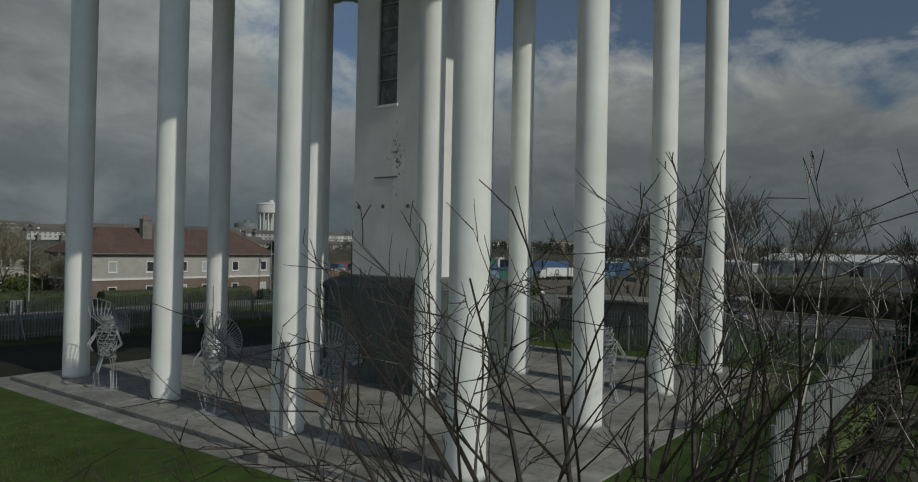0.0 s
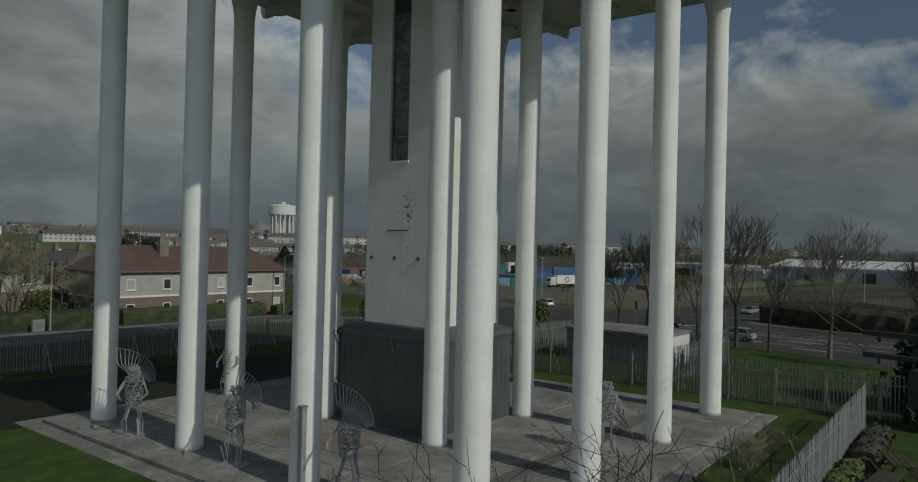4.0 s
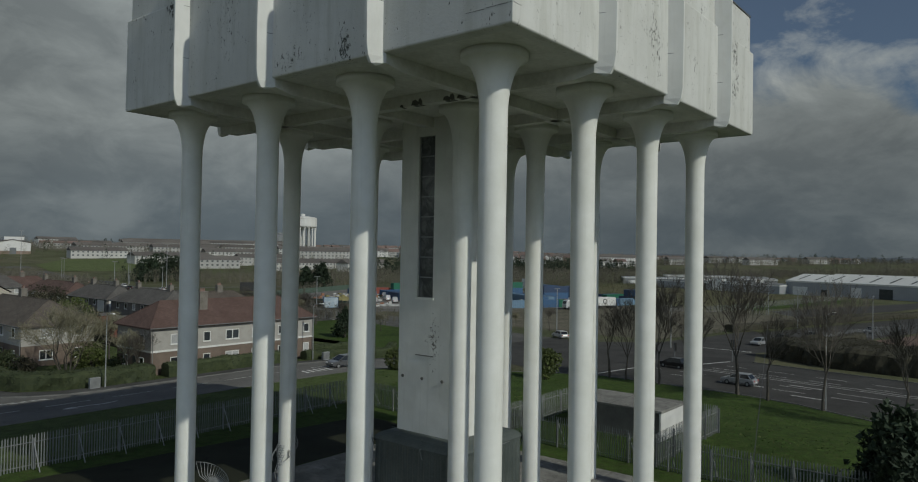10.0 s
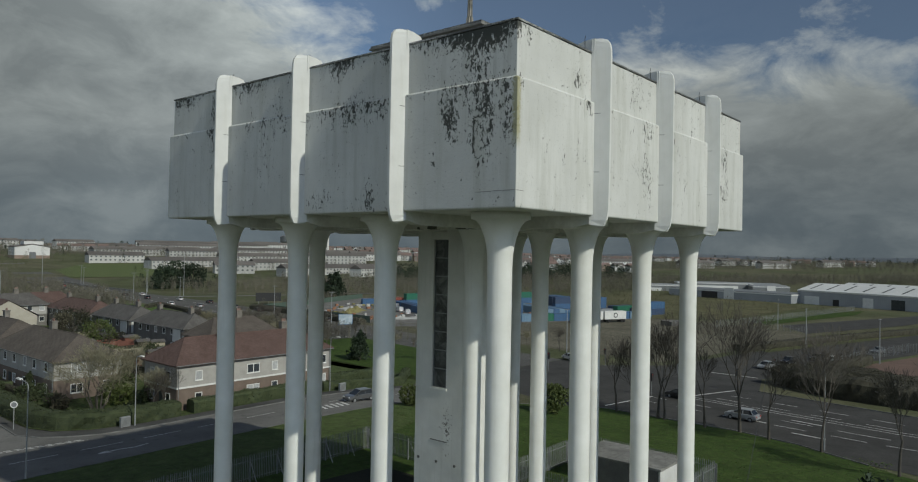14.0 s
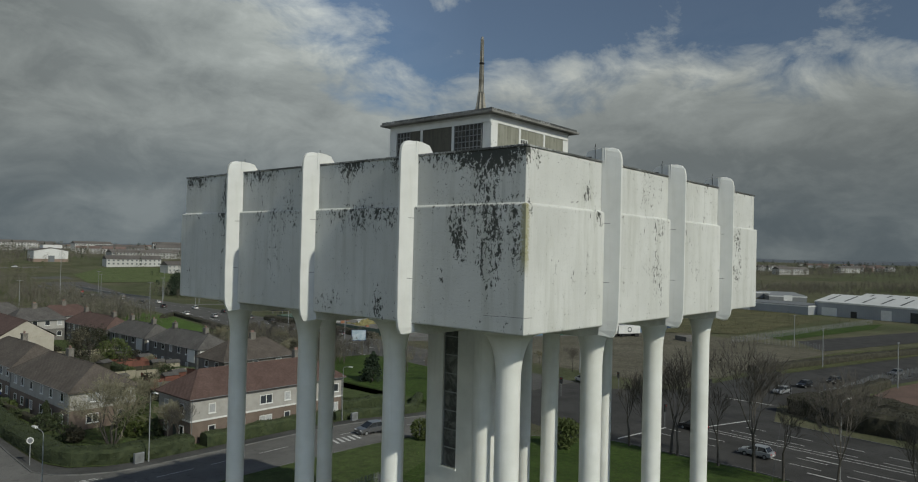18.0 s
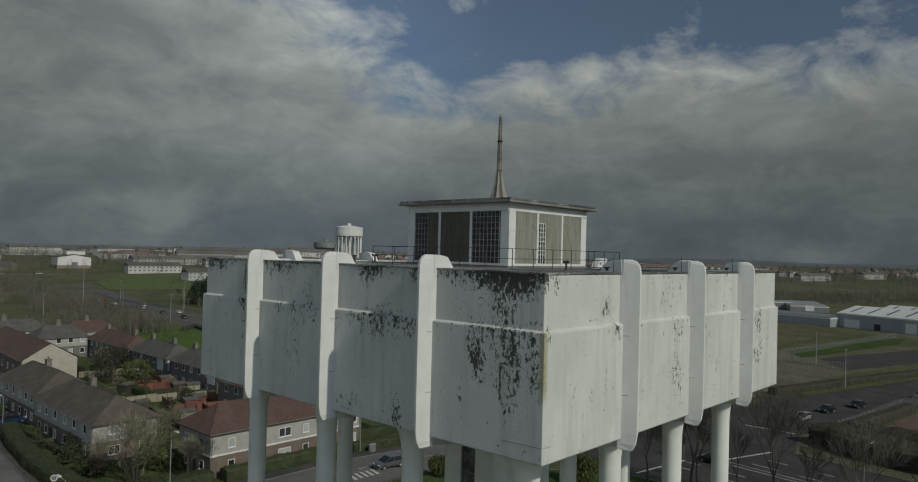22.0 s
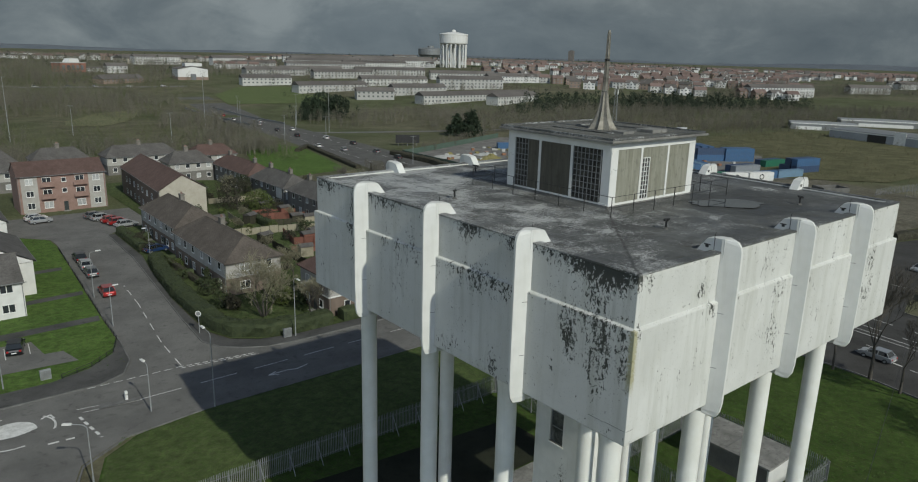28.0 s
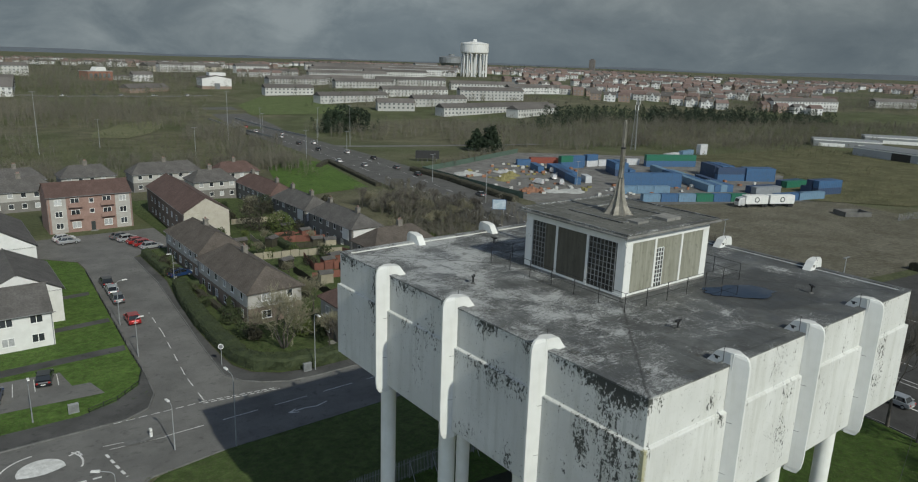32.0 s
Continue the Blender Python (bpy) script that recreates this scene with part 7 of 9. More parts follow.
# ---- picnic tables ----
for i, (x, y) in enumerate(((1.9, -17.6), (-0.7, -17.6), (-3.7, -17.6), (4.6, -17.7))):
    t = thing("picnic_table", "weathered dark wooden picnic table on the grass", "picnic table", "picnic tables", pose(x, y, ground_z(x, y) + 0.12, 0, 0, 8 * i - 6))
    for k in range(4):
        part("board", Geo().box(-0.9, -0.36 + 0.185 * k, 0.7, 0.9, -0.36 + 0.185 * k + 0.165, 0.75), M["hedge_brown"], t)
    for s in (-0.75, 0.58):
        part("bench", Geo().box(-0.9, s, 0.42, 0.9, s + 0.18, 0.47), M["hedge_brown"], t)
    for s in (-0.65, 0.65):
        part("leg_frame", Geo().tube((s, -0.62, 0), (s, -0.2, 0.7), 0.05, None, 4).tube((s, 0.62, 0), (s, 0.2, 0.7), 0.05, None, 4).box(s - 0.03, -0.7, 0.36, s + 0.03, 0.7, 0.42), M["hedge_brown"], t)

# ---- poles, lamps, signs ----
pole = thing("power_pole", "dark timber power pole with two cross-arms and wires", "power pole", at=pose(-13.0, -19.8, 0.1))
part("pole", Geo().tube((0, 0, -0.2), (0, 0, 6.87), 0.11, 0.09, 10), M["hedge_brown"], pole)
for z in (6.38, 6.69):
    part("cross_arm", Geo().box(-1.05, -0.04, z - 0.035, 1.05, 0.04, z + 0.035), M["black"], pole).matrix_basis = pose(0, 0, 0, 0, 0, 73)
    for u in (-0.85, -0.4, 0.4, 0.85):
        part("insulator", Geo().lathe([(0.014, z - 0.12), (0.028, z - 0.09), (0.014, z - 0.036)], u, 0, 8), M["black"], pole).matrix_basis = pose(0, 0, 0, 0, 0, 73)


part("switch_box", Geo().box(0.09, -0.14, 5.75, 0.41, 0.14, 6.25), M["black"], pole, "dark box strapped to the pole").matrix_basis = pose(0, 0, 0, 0, 0, 73)


def wire(p, q, sag):
    """One continuous sagging wire."""
    a, b = Vector(p), Vector(q)
    g, n = Geo(), 14
    u = (b - a).orthogonal().normalized()
    w = (b - a).normalized().cross(u)
    for i in range(n + 1):
        c = a.lerp(b, i / n) - Vector((0, 0, sag * 4 * (i / n) * (1 - i / n)))
        g.v += [tuple(c + (u * math.cos(k * 1.571) + w * math.sin(k * 1.571)) * 0.012) for k in range(4)]
    g.f = [(4 * i + k, 4 * i + (k + 1) % 4, 4 * i + 4 + (k + 1) % 4, 4 * i + 4 + k) for i in range(n) for k in range(4)]
    return g


for z in (6.3, 6.6):
    part("wire", wire((0.25, 0.81, z), (59.5, 16.1, z + 0.9), 0.5), M["black"], pole)


def lamp(x, y, h, arm, a, label="grey steel street lamp with a bent arm", group="street lamps"):
    t = thing("street_lamp", label, "street lamp", group, pose(x, y, ground_z(x, y) + 0.05, 0, 0, a))
    part("post", Geo().tube((0, 0, -0.1), (0, 0, 1.3), 0.085, 0.08, 8).tube((0, 0, 1.3), (0, 0, h - 0.4), 0.06, 0.045, 8), M["galv"], t)
    g, prev = Geo(), None
    for i in range(6):
        b = radians(90 * i / 5)
        p = Vector((arm * 0.5 * (1 - math.cos(b)), 0, h - 0.4 + 0.4 * math.sin(b)))
        if prev is not None:
            g.tube(prev, p, 0.04, 0.038, 6)
        prev = p
    g.tube(prev, (arm, 0, h + 0.08), 0.038, 0.035, 6)
    part("arm", g, M["galv"], t)
    part("lantern", Geo().prism([(arm - 0.1, h + 0.02), (arm + 0.65, h + 0.05), (arm + 0.6, h + 0.16), (arm - 0.05, h + 0.16)], -0.12, 0.12, "y"), M["trim"], t)
    return t


for x, y, h, arm, a in ((-14.6, 43.1, 5.2, 0.7, 100), (-9.3, 39.8, 8.2, 1.4, 95), (-22.5, 31.1, 6.0, 1.2, 150), (6.6, 53.6, 8.0, 1.0, -90), (-25.5, 58.6, 5.5, 0.4, -90), (57.0, -7.0, 10.5, 1.8, -10), (-11.3, 71.2, 5.6, 0.5, 0), (-10.6, 84.7, 7.0, 0.9, 0), (36, 54.6, 8, 1.4, -90), (2.2, 101, 5.5, 0.4, 180), (66, 44, 9, 1.5, 0)):
    lamp(x, y, h, arm, a)
for i, (x, y, h) in enumerate(((6, 287, 24), (93, 323, 24), (141, 286, 20), (144, 327, 16), (100, 250, 12), (126, 262, 10), (116, 180, 10), (108, 140, 10), (133, 380, 12), (95, 70, 10), (100, 28, 10), (112, 60, 10), (170, 22, 10), (150, 2, 10), (210, 40, 10), (240, 0, 10), (130, 300, 12), (60, 270, 12), (160, 150, 9), (30, 300, 12), (118, 340, 12))):
    t = thing("lamp_column", "tall thin grey lighting column", "street lamp", "distant lamp columns", pose(x, y, ground_z(x, y)))
    part("post", Geo().tube((0, 0, -0.2), (0, 0, h), 0.14, 0.07, 6), M["galv"], t)
    part("lantern", Geo().box(-1.1, -0.14, h - 0.05, 1.1, 0.14, h + 0.1), M["galv_dull"], t)

sg = thing("round_sign", "round white sign on a pale post by the hedge", "road sign", at=pose(-3.0, 62.0, ground_z(-3.0, 62.0) + 0.1, 0, 0, -35))
part("post", Geo().tube((0, 0, 0), (0, 0, 2.9), 0.05, None, 8), M["galv"], sg)
part("plate", Geo().tube((0, -0.07, 2.75), (0, -0.05, 2.75), 0.38, None, 24), M["trim"], sg, "white round plate")
part("plate_ring", Geo().tube((0, -0.08, 2.75), (0, -0.072, 2.75), 0.27, None, 24), M["galv_dull"], sg)
bo = thing("bollard", "white plastic bollard on the traffic island", "bollard", at=pose(-15.8, 47.6, ground_z(-15.8, 47.6) + 0.05))
bevel(part("body", Geo().box(-0.14, -0.2, 0, 0.14, 0.2, 1.0), M["trim"], bo), 0.05)
part("band", Geo().box(-0.145, -0.205, 0.62, 0.145, 0.205, 0.7), M["galv_dull"], bo)
drape("traffic_island", [(-18.6, 46.9), (-15.0, 46.6), (-14.7, 47.3), (-18.4, 48.2)], M["kerb"], 0.12, "low kerbed traffic island", "traffic island", 1.0)
for x, y in ((-21.4, 58.6), (5.6, 53.9), (37.5, 53.6)):
    c = thing("utility_cabinet", "grey roadside utility cabinet", "cabinet", "utility cabinets", pose(x, y, ground_z(x, y) + 0.1))
    bevel(part("body", Geo().box(-0.55, -0.2, 0, 0.55, 0.2, 1.15), M["galv"], c), 0.02)
    part("door", Geo().box(-0.5, -0.22, 0.1, -0.01, -0.2, 1.08), M["galv_dull"], c)
    part("door", Geo().box(0.01, -0.22, 0.1, 0.5, -0.2, 1.08), M["galv_dull"], c)
for i, (x, y) in enumerate(((72.5, 21), (75.5, 17.5), (60.3, 24), (88.5, 13), (104, 26), (110, 13), (97, 42), (82, 46))):
    t = thing("traffic_light", "black traffic light on a grey pole at the junction", "traffic light", "junction traffic lights", pose(x, y, ground_z(x, y), 0, 0, i * 40))
    part("pole", Geo().tube((0, 0, -0.1), (0, 0, 3.2), 0.06, None, 8), M["galv_dull"], t)
    h = part("head", Geo().box(-0.3, -0.18, 2.4, 0.3, 0.0, 3.6), M["black"], t)
    for k, m in enumerate(("dark_sheet", "dark_sheet", "lamp_red")):
        part("lens", Geo().tube((0, -0.2, 2.62 + 0.36 * k), (0, -0.17, 2.62 + 0.36 * k), 0.12, None, 12), M[m], h)

# ---- cars ----


def car(at, paint, label, group="parked cars", van=False, name="car"):
    t = thing(name, label, "van" if van else "car", group, at)
    L, W = 2.15, 0.88
    low = [(-L, 0.32), (-L, 0.72), (-L + 0.1, 0.92), (-1.0, 0.98), (1.2, 0.96), (2.0, 0.82), (L, 0.62), (L, 0.32)]
    g = Geo().prism(low, -W, W, "y")
    cab = [(-1.75, 0.95), (-1.35, 1.46), (0.25, 1.5), (1.25, 0.95)] if not van else [(-2.1, 0.95), (-2.05, 1.95), (0.9, 1.98), (1.7, 0.95)]
    part("body", g, M[paint], t)
    bevel([o for o in scene.objects if o.parent is t][-1], 0.08, 3)
    c = Geo()
    for y in (-1, 1):
        c.v += [(x, y * (W - 0.04 - 0.14 * (z > 1.2)), z) for x, z in cab]
    c.f = [(0, 1, 2, 3), (7, 6, 5, 4), (0, 4, 5, 1), (1, 5, 6, 2), (2, 6, 7, 3)]
    part("glasshouse", c, M[paint] if van else M["carglass"], t)
    top = cab[2][1]
    x0, x1 = cab[1][0], cab[2][0]
    part("roof", Geo().box(x0 - 0.04, -W + 0.17, top - 0.04, x1 + 0.05, W - 0.17, top + 0.03), M[paint], t)
    if van:
        part("windscreen", Geo().quad((1.62, -0.7, 1.08), (1.62, 0.7, 1.08), (1.0, 0.66, 1.86), (1.0, -0.66, 1.86)), M["carglass"], t)
    for y in (-1, 1):
        for xa, za, xb, zb in ((cab[0][0], cab[0][1], cab[1][0], cab[1][1]), (-0.35, 0.96, -0.35, top), (cab[3][0], cab[3][1], cab[2][0], cab[2][1])):
            part("pillar", Geo().tube((xa, y * (W - 0.03), za), (xb, y * (W - 0.17), zb), 0.045, None, 4), M[paint], t)
        part("headlight", Geo().box(L - 0.12, y * 0.62 - 0.18, 0.62, L + 0.015, y * 0.62 + 0.18, 0.76), M["lamp_clear"], t)
        part("tail_light", Geo().box(-L - 0.015, y * 0.66 - 0.13, 0.66, -L + 0.1, y * 0.66 + 0.13, 0.86), M["lamp_red"], t)
        part("mirror", Geo().box(0.85, y * (W + 0.1) - 0.09, 0.95, 0.98, y * (W + 0.1) + 0.09, 1.08), M[paint], t)
        for x in (-1.32, 1.32):
            w = part("wheel", Geo().tube((x, y * (W - 0.16), 0.31), (x, y * (W + 0.015), 0.31), 0.31, None, 16), M["tyre"], t)
            part("rim", Geo().tube((x, y * (W + 0.0), 0.31), (x, y * (W + 0.025), 0.31), 0.19, None, 12), M["galv"], w)
    part("number_plate", Geo().box(-L - 0.02, -0.26, 0.48, -L + 0.02, 0.26, 0.6), M["trim"], t)
    return t


def car_at(x, y, a, lift=0.05):
    return pose(x, y, ground_z(x, y) + lift, 0, 0, a)


CAR = {k: car(car_at(0, 0, 0), "car_" + k, "parked " + k + " hatchback car at the kerb") for k in ("white", "silver", "grey", "black", "red", "blue")}
used = set()


def put_car(k, x, y, a, label, lift=0.05):
    m = car_at(x, y, a, lift)
    if k not in used:
        used.add(k)
        CAR[k].matrix_basis = m
        return tagged(CAR[k], label)
    return tagged(copy_thing(CAR[k], m), label)


for k, x, y, a, label in (("red", -8.7, 85.2, 88, "red hatchback parked in the cul-de-sac"), ("grey", -8.4, 96.4, 87, "dark grey car parked in a row"), ("silver", -8.2, 101.2, 87, "silver car parked in a row"), ("black", -8.0, 106.4, 88, "black car parked in a row"), ("blue", 4.4, 104.8, 10, "blue-grey car in a front drive"), ("silver", -8.4, 140.0, 5, "silver car in the car park"), ("white", -8.8, 143.0, 5, "white car in the car park"), ("black", -22.8, 69.4, 78, "black car in the parking court"), ("blue", -28.5, 67.0, 78, "dark blue car in the parking court"), ("silver", 5.2, 127.4, 8, "silver estate car by the hedge"), ("red", 4.4, 130.4, 8, "red car in the parking row"), ("red", 3.8, 133.0, 8, "red car in the parking row"), ("silver", 2.6, 136.2, 8, "silver car in the parking row"), ("grey", 1.8, 139.0, 8, "dark car in the parking row"), ("grey", 33.0, 44.9, 172, "dark car driving on the grey road"), ("silver", 121.5, 18.0, 168, "silver car waiting at the junction"), ("black", 134.5, 17.0, 168, "black car waiting at the junction"), ("black", 146.0, 13.8, 168, "black car on the upper road"), ("silver", 66.0, 5.0, 86, "silver hatchback on the main road"), ("grey", 171, 5.5, 165, "dark blue-grey car on the upper road"), ("black", 74.0, 17, 80, "black car waiting at the junction"), ("white", 100, 52, 60, "white car on the main road")):
    put_car(k, x, y, a, label)
for i, (k, x, y) in enumerate((("white", 108, 236), ("silver", 112, 222), ("white", 126, 262), ("black", 127, 240), ("grey", 121, 212), ("black", 119, 194), ("grey", 114, 150), ("white", 128, 300), ("silver", 124, 330), ("black", 120, 300), ("white", 122, 360), ("silver", 131, 345), ("black", 118, 275), ("red", 126, 385))):
    put_car(k, x, y, 78, "small %s car on the dual carriageway" % k)
for i, (k, x) in enumerate((("white", 58), ("grey", 79), ("silver", 97), ("white", 121), ("white", 146))):
    put_car(k, x, 556 + x * 0.02, 2, "small %s car on the hill road" % k, 0.12)

# ---- storage yard ----


def box_mat(name, c):
    k = Nodes(name)
    x, y, z = k.xyz()
    rib = k.math("PINGPONG", x, 0.14)
    col = k.mix(k.ramp(k.noise(0.8, 6, 0.65), (0.4, 0.0), (0.75, 0.7)), c, tuple(v * 0.55 + 0.03 for v in c))
    k.bump(rib, 0.6, 0.25)
    return k.done(col, 0.6)


CM = dict(blue=box_mat("blue_container", (0.04, 0.105, 0.215)), navy=box_mat("navy_container", (0.028, 0.055, 0.115)), sky=box_mat("pale_blue_container", (0.13, 0.22, 0.31)), green=box_mat("green_container", (0.012, 0.125, 0.072)), grey=box_mat("grey_container", (0.22, 0.24, 0.26)), rust=box_mat("red_container", (0.22, 0.055, 0.035)), white=box_mat("white_container", (0.5, 0.51, 0.52)))
CONT = {}


def container(key, x, y, z, a, label, long=False):
    ck = (key, long)
    if ck not in CONT:
        L, W, H = 12.19 if long else 6.06, 2.44, 2.6
        t = thing("container", label, "container", "containers in the yard")
        g, n = Geo(), 52 if long else 26
        for s in (-1, 1):                  # corrugated long sides
            b = len(g.v)
            for i in range(n + 1):
                o = 0.04 if (i // 2) % 2 else 0.0
                u = -L / 2 + L * i / n
                g.v += [(u, s * (W / 2 - o), 0.15), (u, s * (W / 2 - o), H - 0.1)]
            g.f += [(b + 2 * i, b + 2 * i + 2, b + 2 * i + 3, b + 2 * i + 1) for i in range(n)]
        part("side", g, CM[key], t)
        part("roof", Geo().box(-L / 2, -W / 2, H - 0.1, L / 2, W / 2, H), CM[key], t)
        part("base_rail", Geo().box(-L / 2, -W / 2, 0, L / 2, W / 2, 0.16), CM[key], t)
        part("end_wall", Geo().box(-L / 2, -W / 2 + 0.02, 0.1, -L / 2 + 0.06, W / 2 - 0.02, H - 0.05), CM[key], t)
        for s in (-1, 1):
            d = part("door", Geo().box(L / 2 - 0.06, min(0.02 * s, s * (W / 2 - 0.05)), 0.12, L / 2, max(0.02 * s, s * (W / 2 - 0.05)), H - 0.12), CM[key], t)
            part("lock_bar", Geo().tube((L / 2 + 0.03, s * 0.4, 0.15), (L / 2 + 0.03, s * 0.4, H - 0.15), 0.025, None, 5), M["galv"], d)
            for e in (-1, 1):
                part("corner_post", Geo().box(e * (L / 2 - 0.07) - 0.08, s * (W / 2 - 0.07) - 0.08, 0, e * (L / 2 - 0.07) + 0.08, s * (W / 2 - 0.07) + 0.08, H), CM[key], t)
        CONT[ck] = t
        t.matrix_basis = pose(x, y, z, 0, 0, a)
        return t
    return tagged(copy_thing(CONT[ck], pose(x, y, z, 0, 0, a)), label)


rnd = random.Random(8)
names = dict(blue="blue", navy="dark blue", sky="pale blue", green="green", grey="grey", rust="rusty red", white="white")


def stack(x, y, a, keys, long=True):
    """One container, or a stack of them from the ground up."""
    a += rnd.uniform(-1.5, 1.5)
    for h, k in enumerate(keys.split()):
        kind = "long steel shipping container" if long else "steel shipping container"
        container(k, x, y, ground_z(x, y) + 0.05 + 2.62 * h, a, names[k] + " " + kind + (" stacked in the yard" if " " in keys else " standing in the yard"), long)


# low row behind the front fence
for i, k in enumerate("sky blue sky green blue green".split()):
    stack(160.5 + 5.6 * i, 117.2 - 2.98 * i, -28, k, False)
for i in range(3):
    stack(165.6 + 5.5 * i, 131.0 - 2.9 * i, -28, "sky", False)
# a block of cabins in rows, their ends towards the access road
for r, n in ((0, 4), (1, 3), (2, 1), (3, 2)):
    for i in range(n):
        d = 6.2 + 12.5 * i
        stack(195.4 + 2.24 * r + 0.47 * d, 117.1 - 1.2 * r + 0.883 * d, 62, rnd.choice(("navy", "blue", "blue", "sky")))
# tall stacks
for x, y, a, k in ((178.8, 138.8, -30, "blue blue"), (189.2, 132.9, -30, "blue blue"), (196.0, 163.5, 60, "navy blue"), (198.7, 162.1, 60, "blue blue"), (229.3, 140.0, 62, "navy navy"), (232.0, 138.6, 62, "blue blue"), (234.7, 137.2, 62, "navy blue"), (227.2, 129.3, -28, "blue navy"), (237.2, 122.6, -33, "blue blue"), (238.8, 125.0, -33, "navy blue"), (232.6, 168.8, -27, "blue green"), (243.0, 163.4, -27, "blue green"), (232.4, 93.1, -14, "navy blue"), (232.9, 95.7, -14, "navy navy"), (233.5, 98.2, -14, "navy")):
    stack(x, y, a, k)
# single containers
for x, y, a, k in ((212.2, 105.4, -14, "grey"), (212.8, 108.0, -14, "navy"), (236.6, 107.4, -10, "green"), (237.0, 110.0, -10, "navy"), (206.4, 94.2, -14, "blue"), (216.2, 91.4, -14, "sky"), (201.5, 160.6, 60, "blue"), (177.0, 178.8, 62, "blue"), (171.2, 168.0, 62, "navy"), (165.4, 157.2, 62, "blue"), (179.4, 177.5, 62, "blue"), (173.6, 166.8, 62, "blue"), (172.4, 184.2, 62, "blue"), (190.6, 199.4, -26, "rust"), (262, 183, 10, "white"), (280, 187, 10, "sky"), (201.0, 189.0, -28, "blue")):
    stack(x, y, a, k)
for x, y, a, k in ((177.8, 198.4, -26, "blue"), (189.4, 184.2, -15, "blue green"), (195.0, 182.8, -15, "blue blue"), (203.6, 182.8, -10, "white blue"), (210.0, 181.6, -10, "white"), (170.2, 154.8, 62, "white"), (196.8, 192.5, -20, "rust"), (292, 186, 0, "white white"), (226.0, 178.0, -27, "white")):
    stack(x, y, a, k, False)
# articulated lorry on the access road
lx, ly = 187.6, 92.2
lor = thing("lorry", "white lorry with two box trailers on the access road", "lorry", at=pose(lx, ly, ground_z(lx, ly) + 0.1, 0, 0, -25 + 180))
bevel(part("cab", Geo().prism([(8.0, 0.6), (10.3, 0.6), (10.4, 1.7), (10.0, 3.0), (8.0, 3.4)], -1.2, 1.2, "y"), M["car_white"], lor), 0.1)
part("windscreen", Geo().quad((10.38, -1.0, 1.85), (10.38, 1.0, 1.85), (10.05, 1.0, 2.85), (10.05, -1.0, 2.85)), M["carglass"], lor)
for x0, x1 in ((-0.5, 7.8), (-10.4, -1.2)):
    tb = bevel(part("trailer_box", Geo().box(x0, -1.27, 1.1, x1, 1.27, 3.9), M["white_wall"], lor, "white box body with a round dark emblem"), 0.04)
    for s in (-1, 1):
        part("emblem", Geo().tube(((x0 + x1) / 2, s * 1.27, 2.5), ((x0 + x1) / 2, s * 1.285, 2.5), 0.9, None, 20), M["dark_sheet"], tb)
        part("emblem", Geo().tube(((x0 + x1) / 2, s * 1.28, 2.5), ((x0 + x1) / 2, s * 1.295, 2.5), 0.6, None, 20), M["white_wall"], tb)
    part("chassis", Geo().box(x0, -0.5, 0.7, x1, 0.5, 1.1), M["black"], lor)
for x in (9.2, 6.6, 1.2, 0.1, -3.0, -8.6, -9.6):
    for s in (-1, 1):
        part("wheel", Geo().tube((x, s * 0.85, 0.5), (x, s * 1.2, 0.5), 0.5, None, 14), M["tyre"], lor)
# vans, plant and heaps in the yard
for i, (x, y, a, k) in enumerate(((163, 165, 60, "white"), (157, 155, 50, "white"), (176, 178, 20, "white"), (150, 160, 100, "white"))):
    car(car_at(x, y, a), "car_" + k, "white van parked in the yard", "yard vans", True, "van")
heap_m = {k: surf(k + "_heap", a, b, 0.6, 4, 0.9) for k, a, b in (("orange", (0.2, 0.08, 0.04), (0.3, 0.17, 0.11)), ("pale", (0.3, 0.3, 0.28), (0.5, 0.5, 0.48)), ("yellow", (0.15, 0.135, 0.05), (0.26, 0.23, 0.1)))}
for x, y, r, h, k in ((138, 151, 4.5, 1.8, "orange"), (144, 146, 4, 1.0, "pale"), (150, 143, 5, 0.8, "pale"), (148, 176, 4, 2.4, "yellow"), (154, 180, 4, 2.2, "yellow"), (143, 172, 3, 1.8, "yellow"), (158, 188, 5, 1.2, "pale"), (140, 190, 6, 1.0, "pale")):
    g, n = Geo(), 9
    for j in range(n + 1):
        for i in range(n + 1):
            u, v = (i / n - 0.5) * 2, (j / n - 0.5) * 2
            q = max(0, 1 - math.hypot(u, v))
            g.v.append((x + u * r, y + v * r, ground_z(x, y) + h * q * (0.5 + 1.2 * abs(noise.noise((x + u * 4, y + v * 4, 2)))) + 0.02))
    g.f = [(j * (n + 1) + i, j * (n + 1) + i + 1, (j + 1) * (n + 1) + i + 1, (j + 1) * (n + 1) + i) for j in range(n) for i in range(n)]
    single("heap", g, heap_m[k], k + " heap of stored material in the yard", "heap", "yard heaps", "stuff")
rnd = random.Random(31)
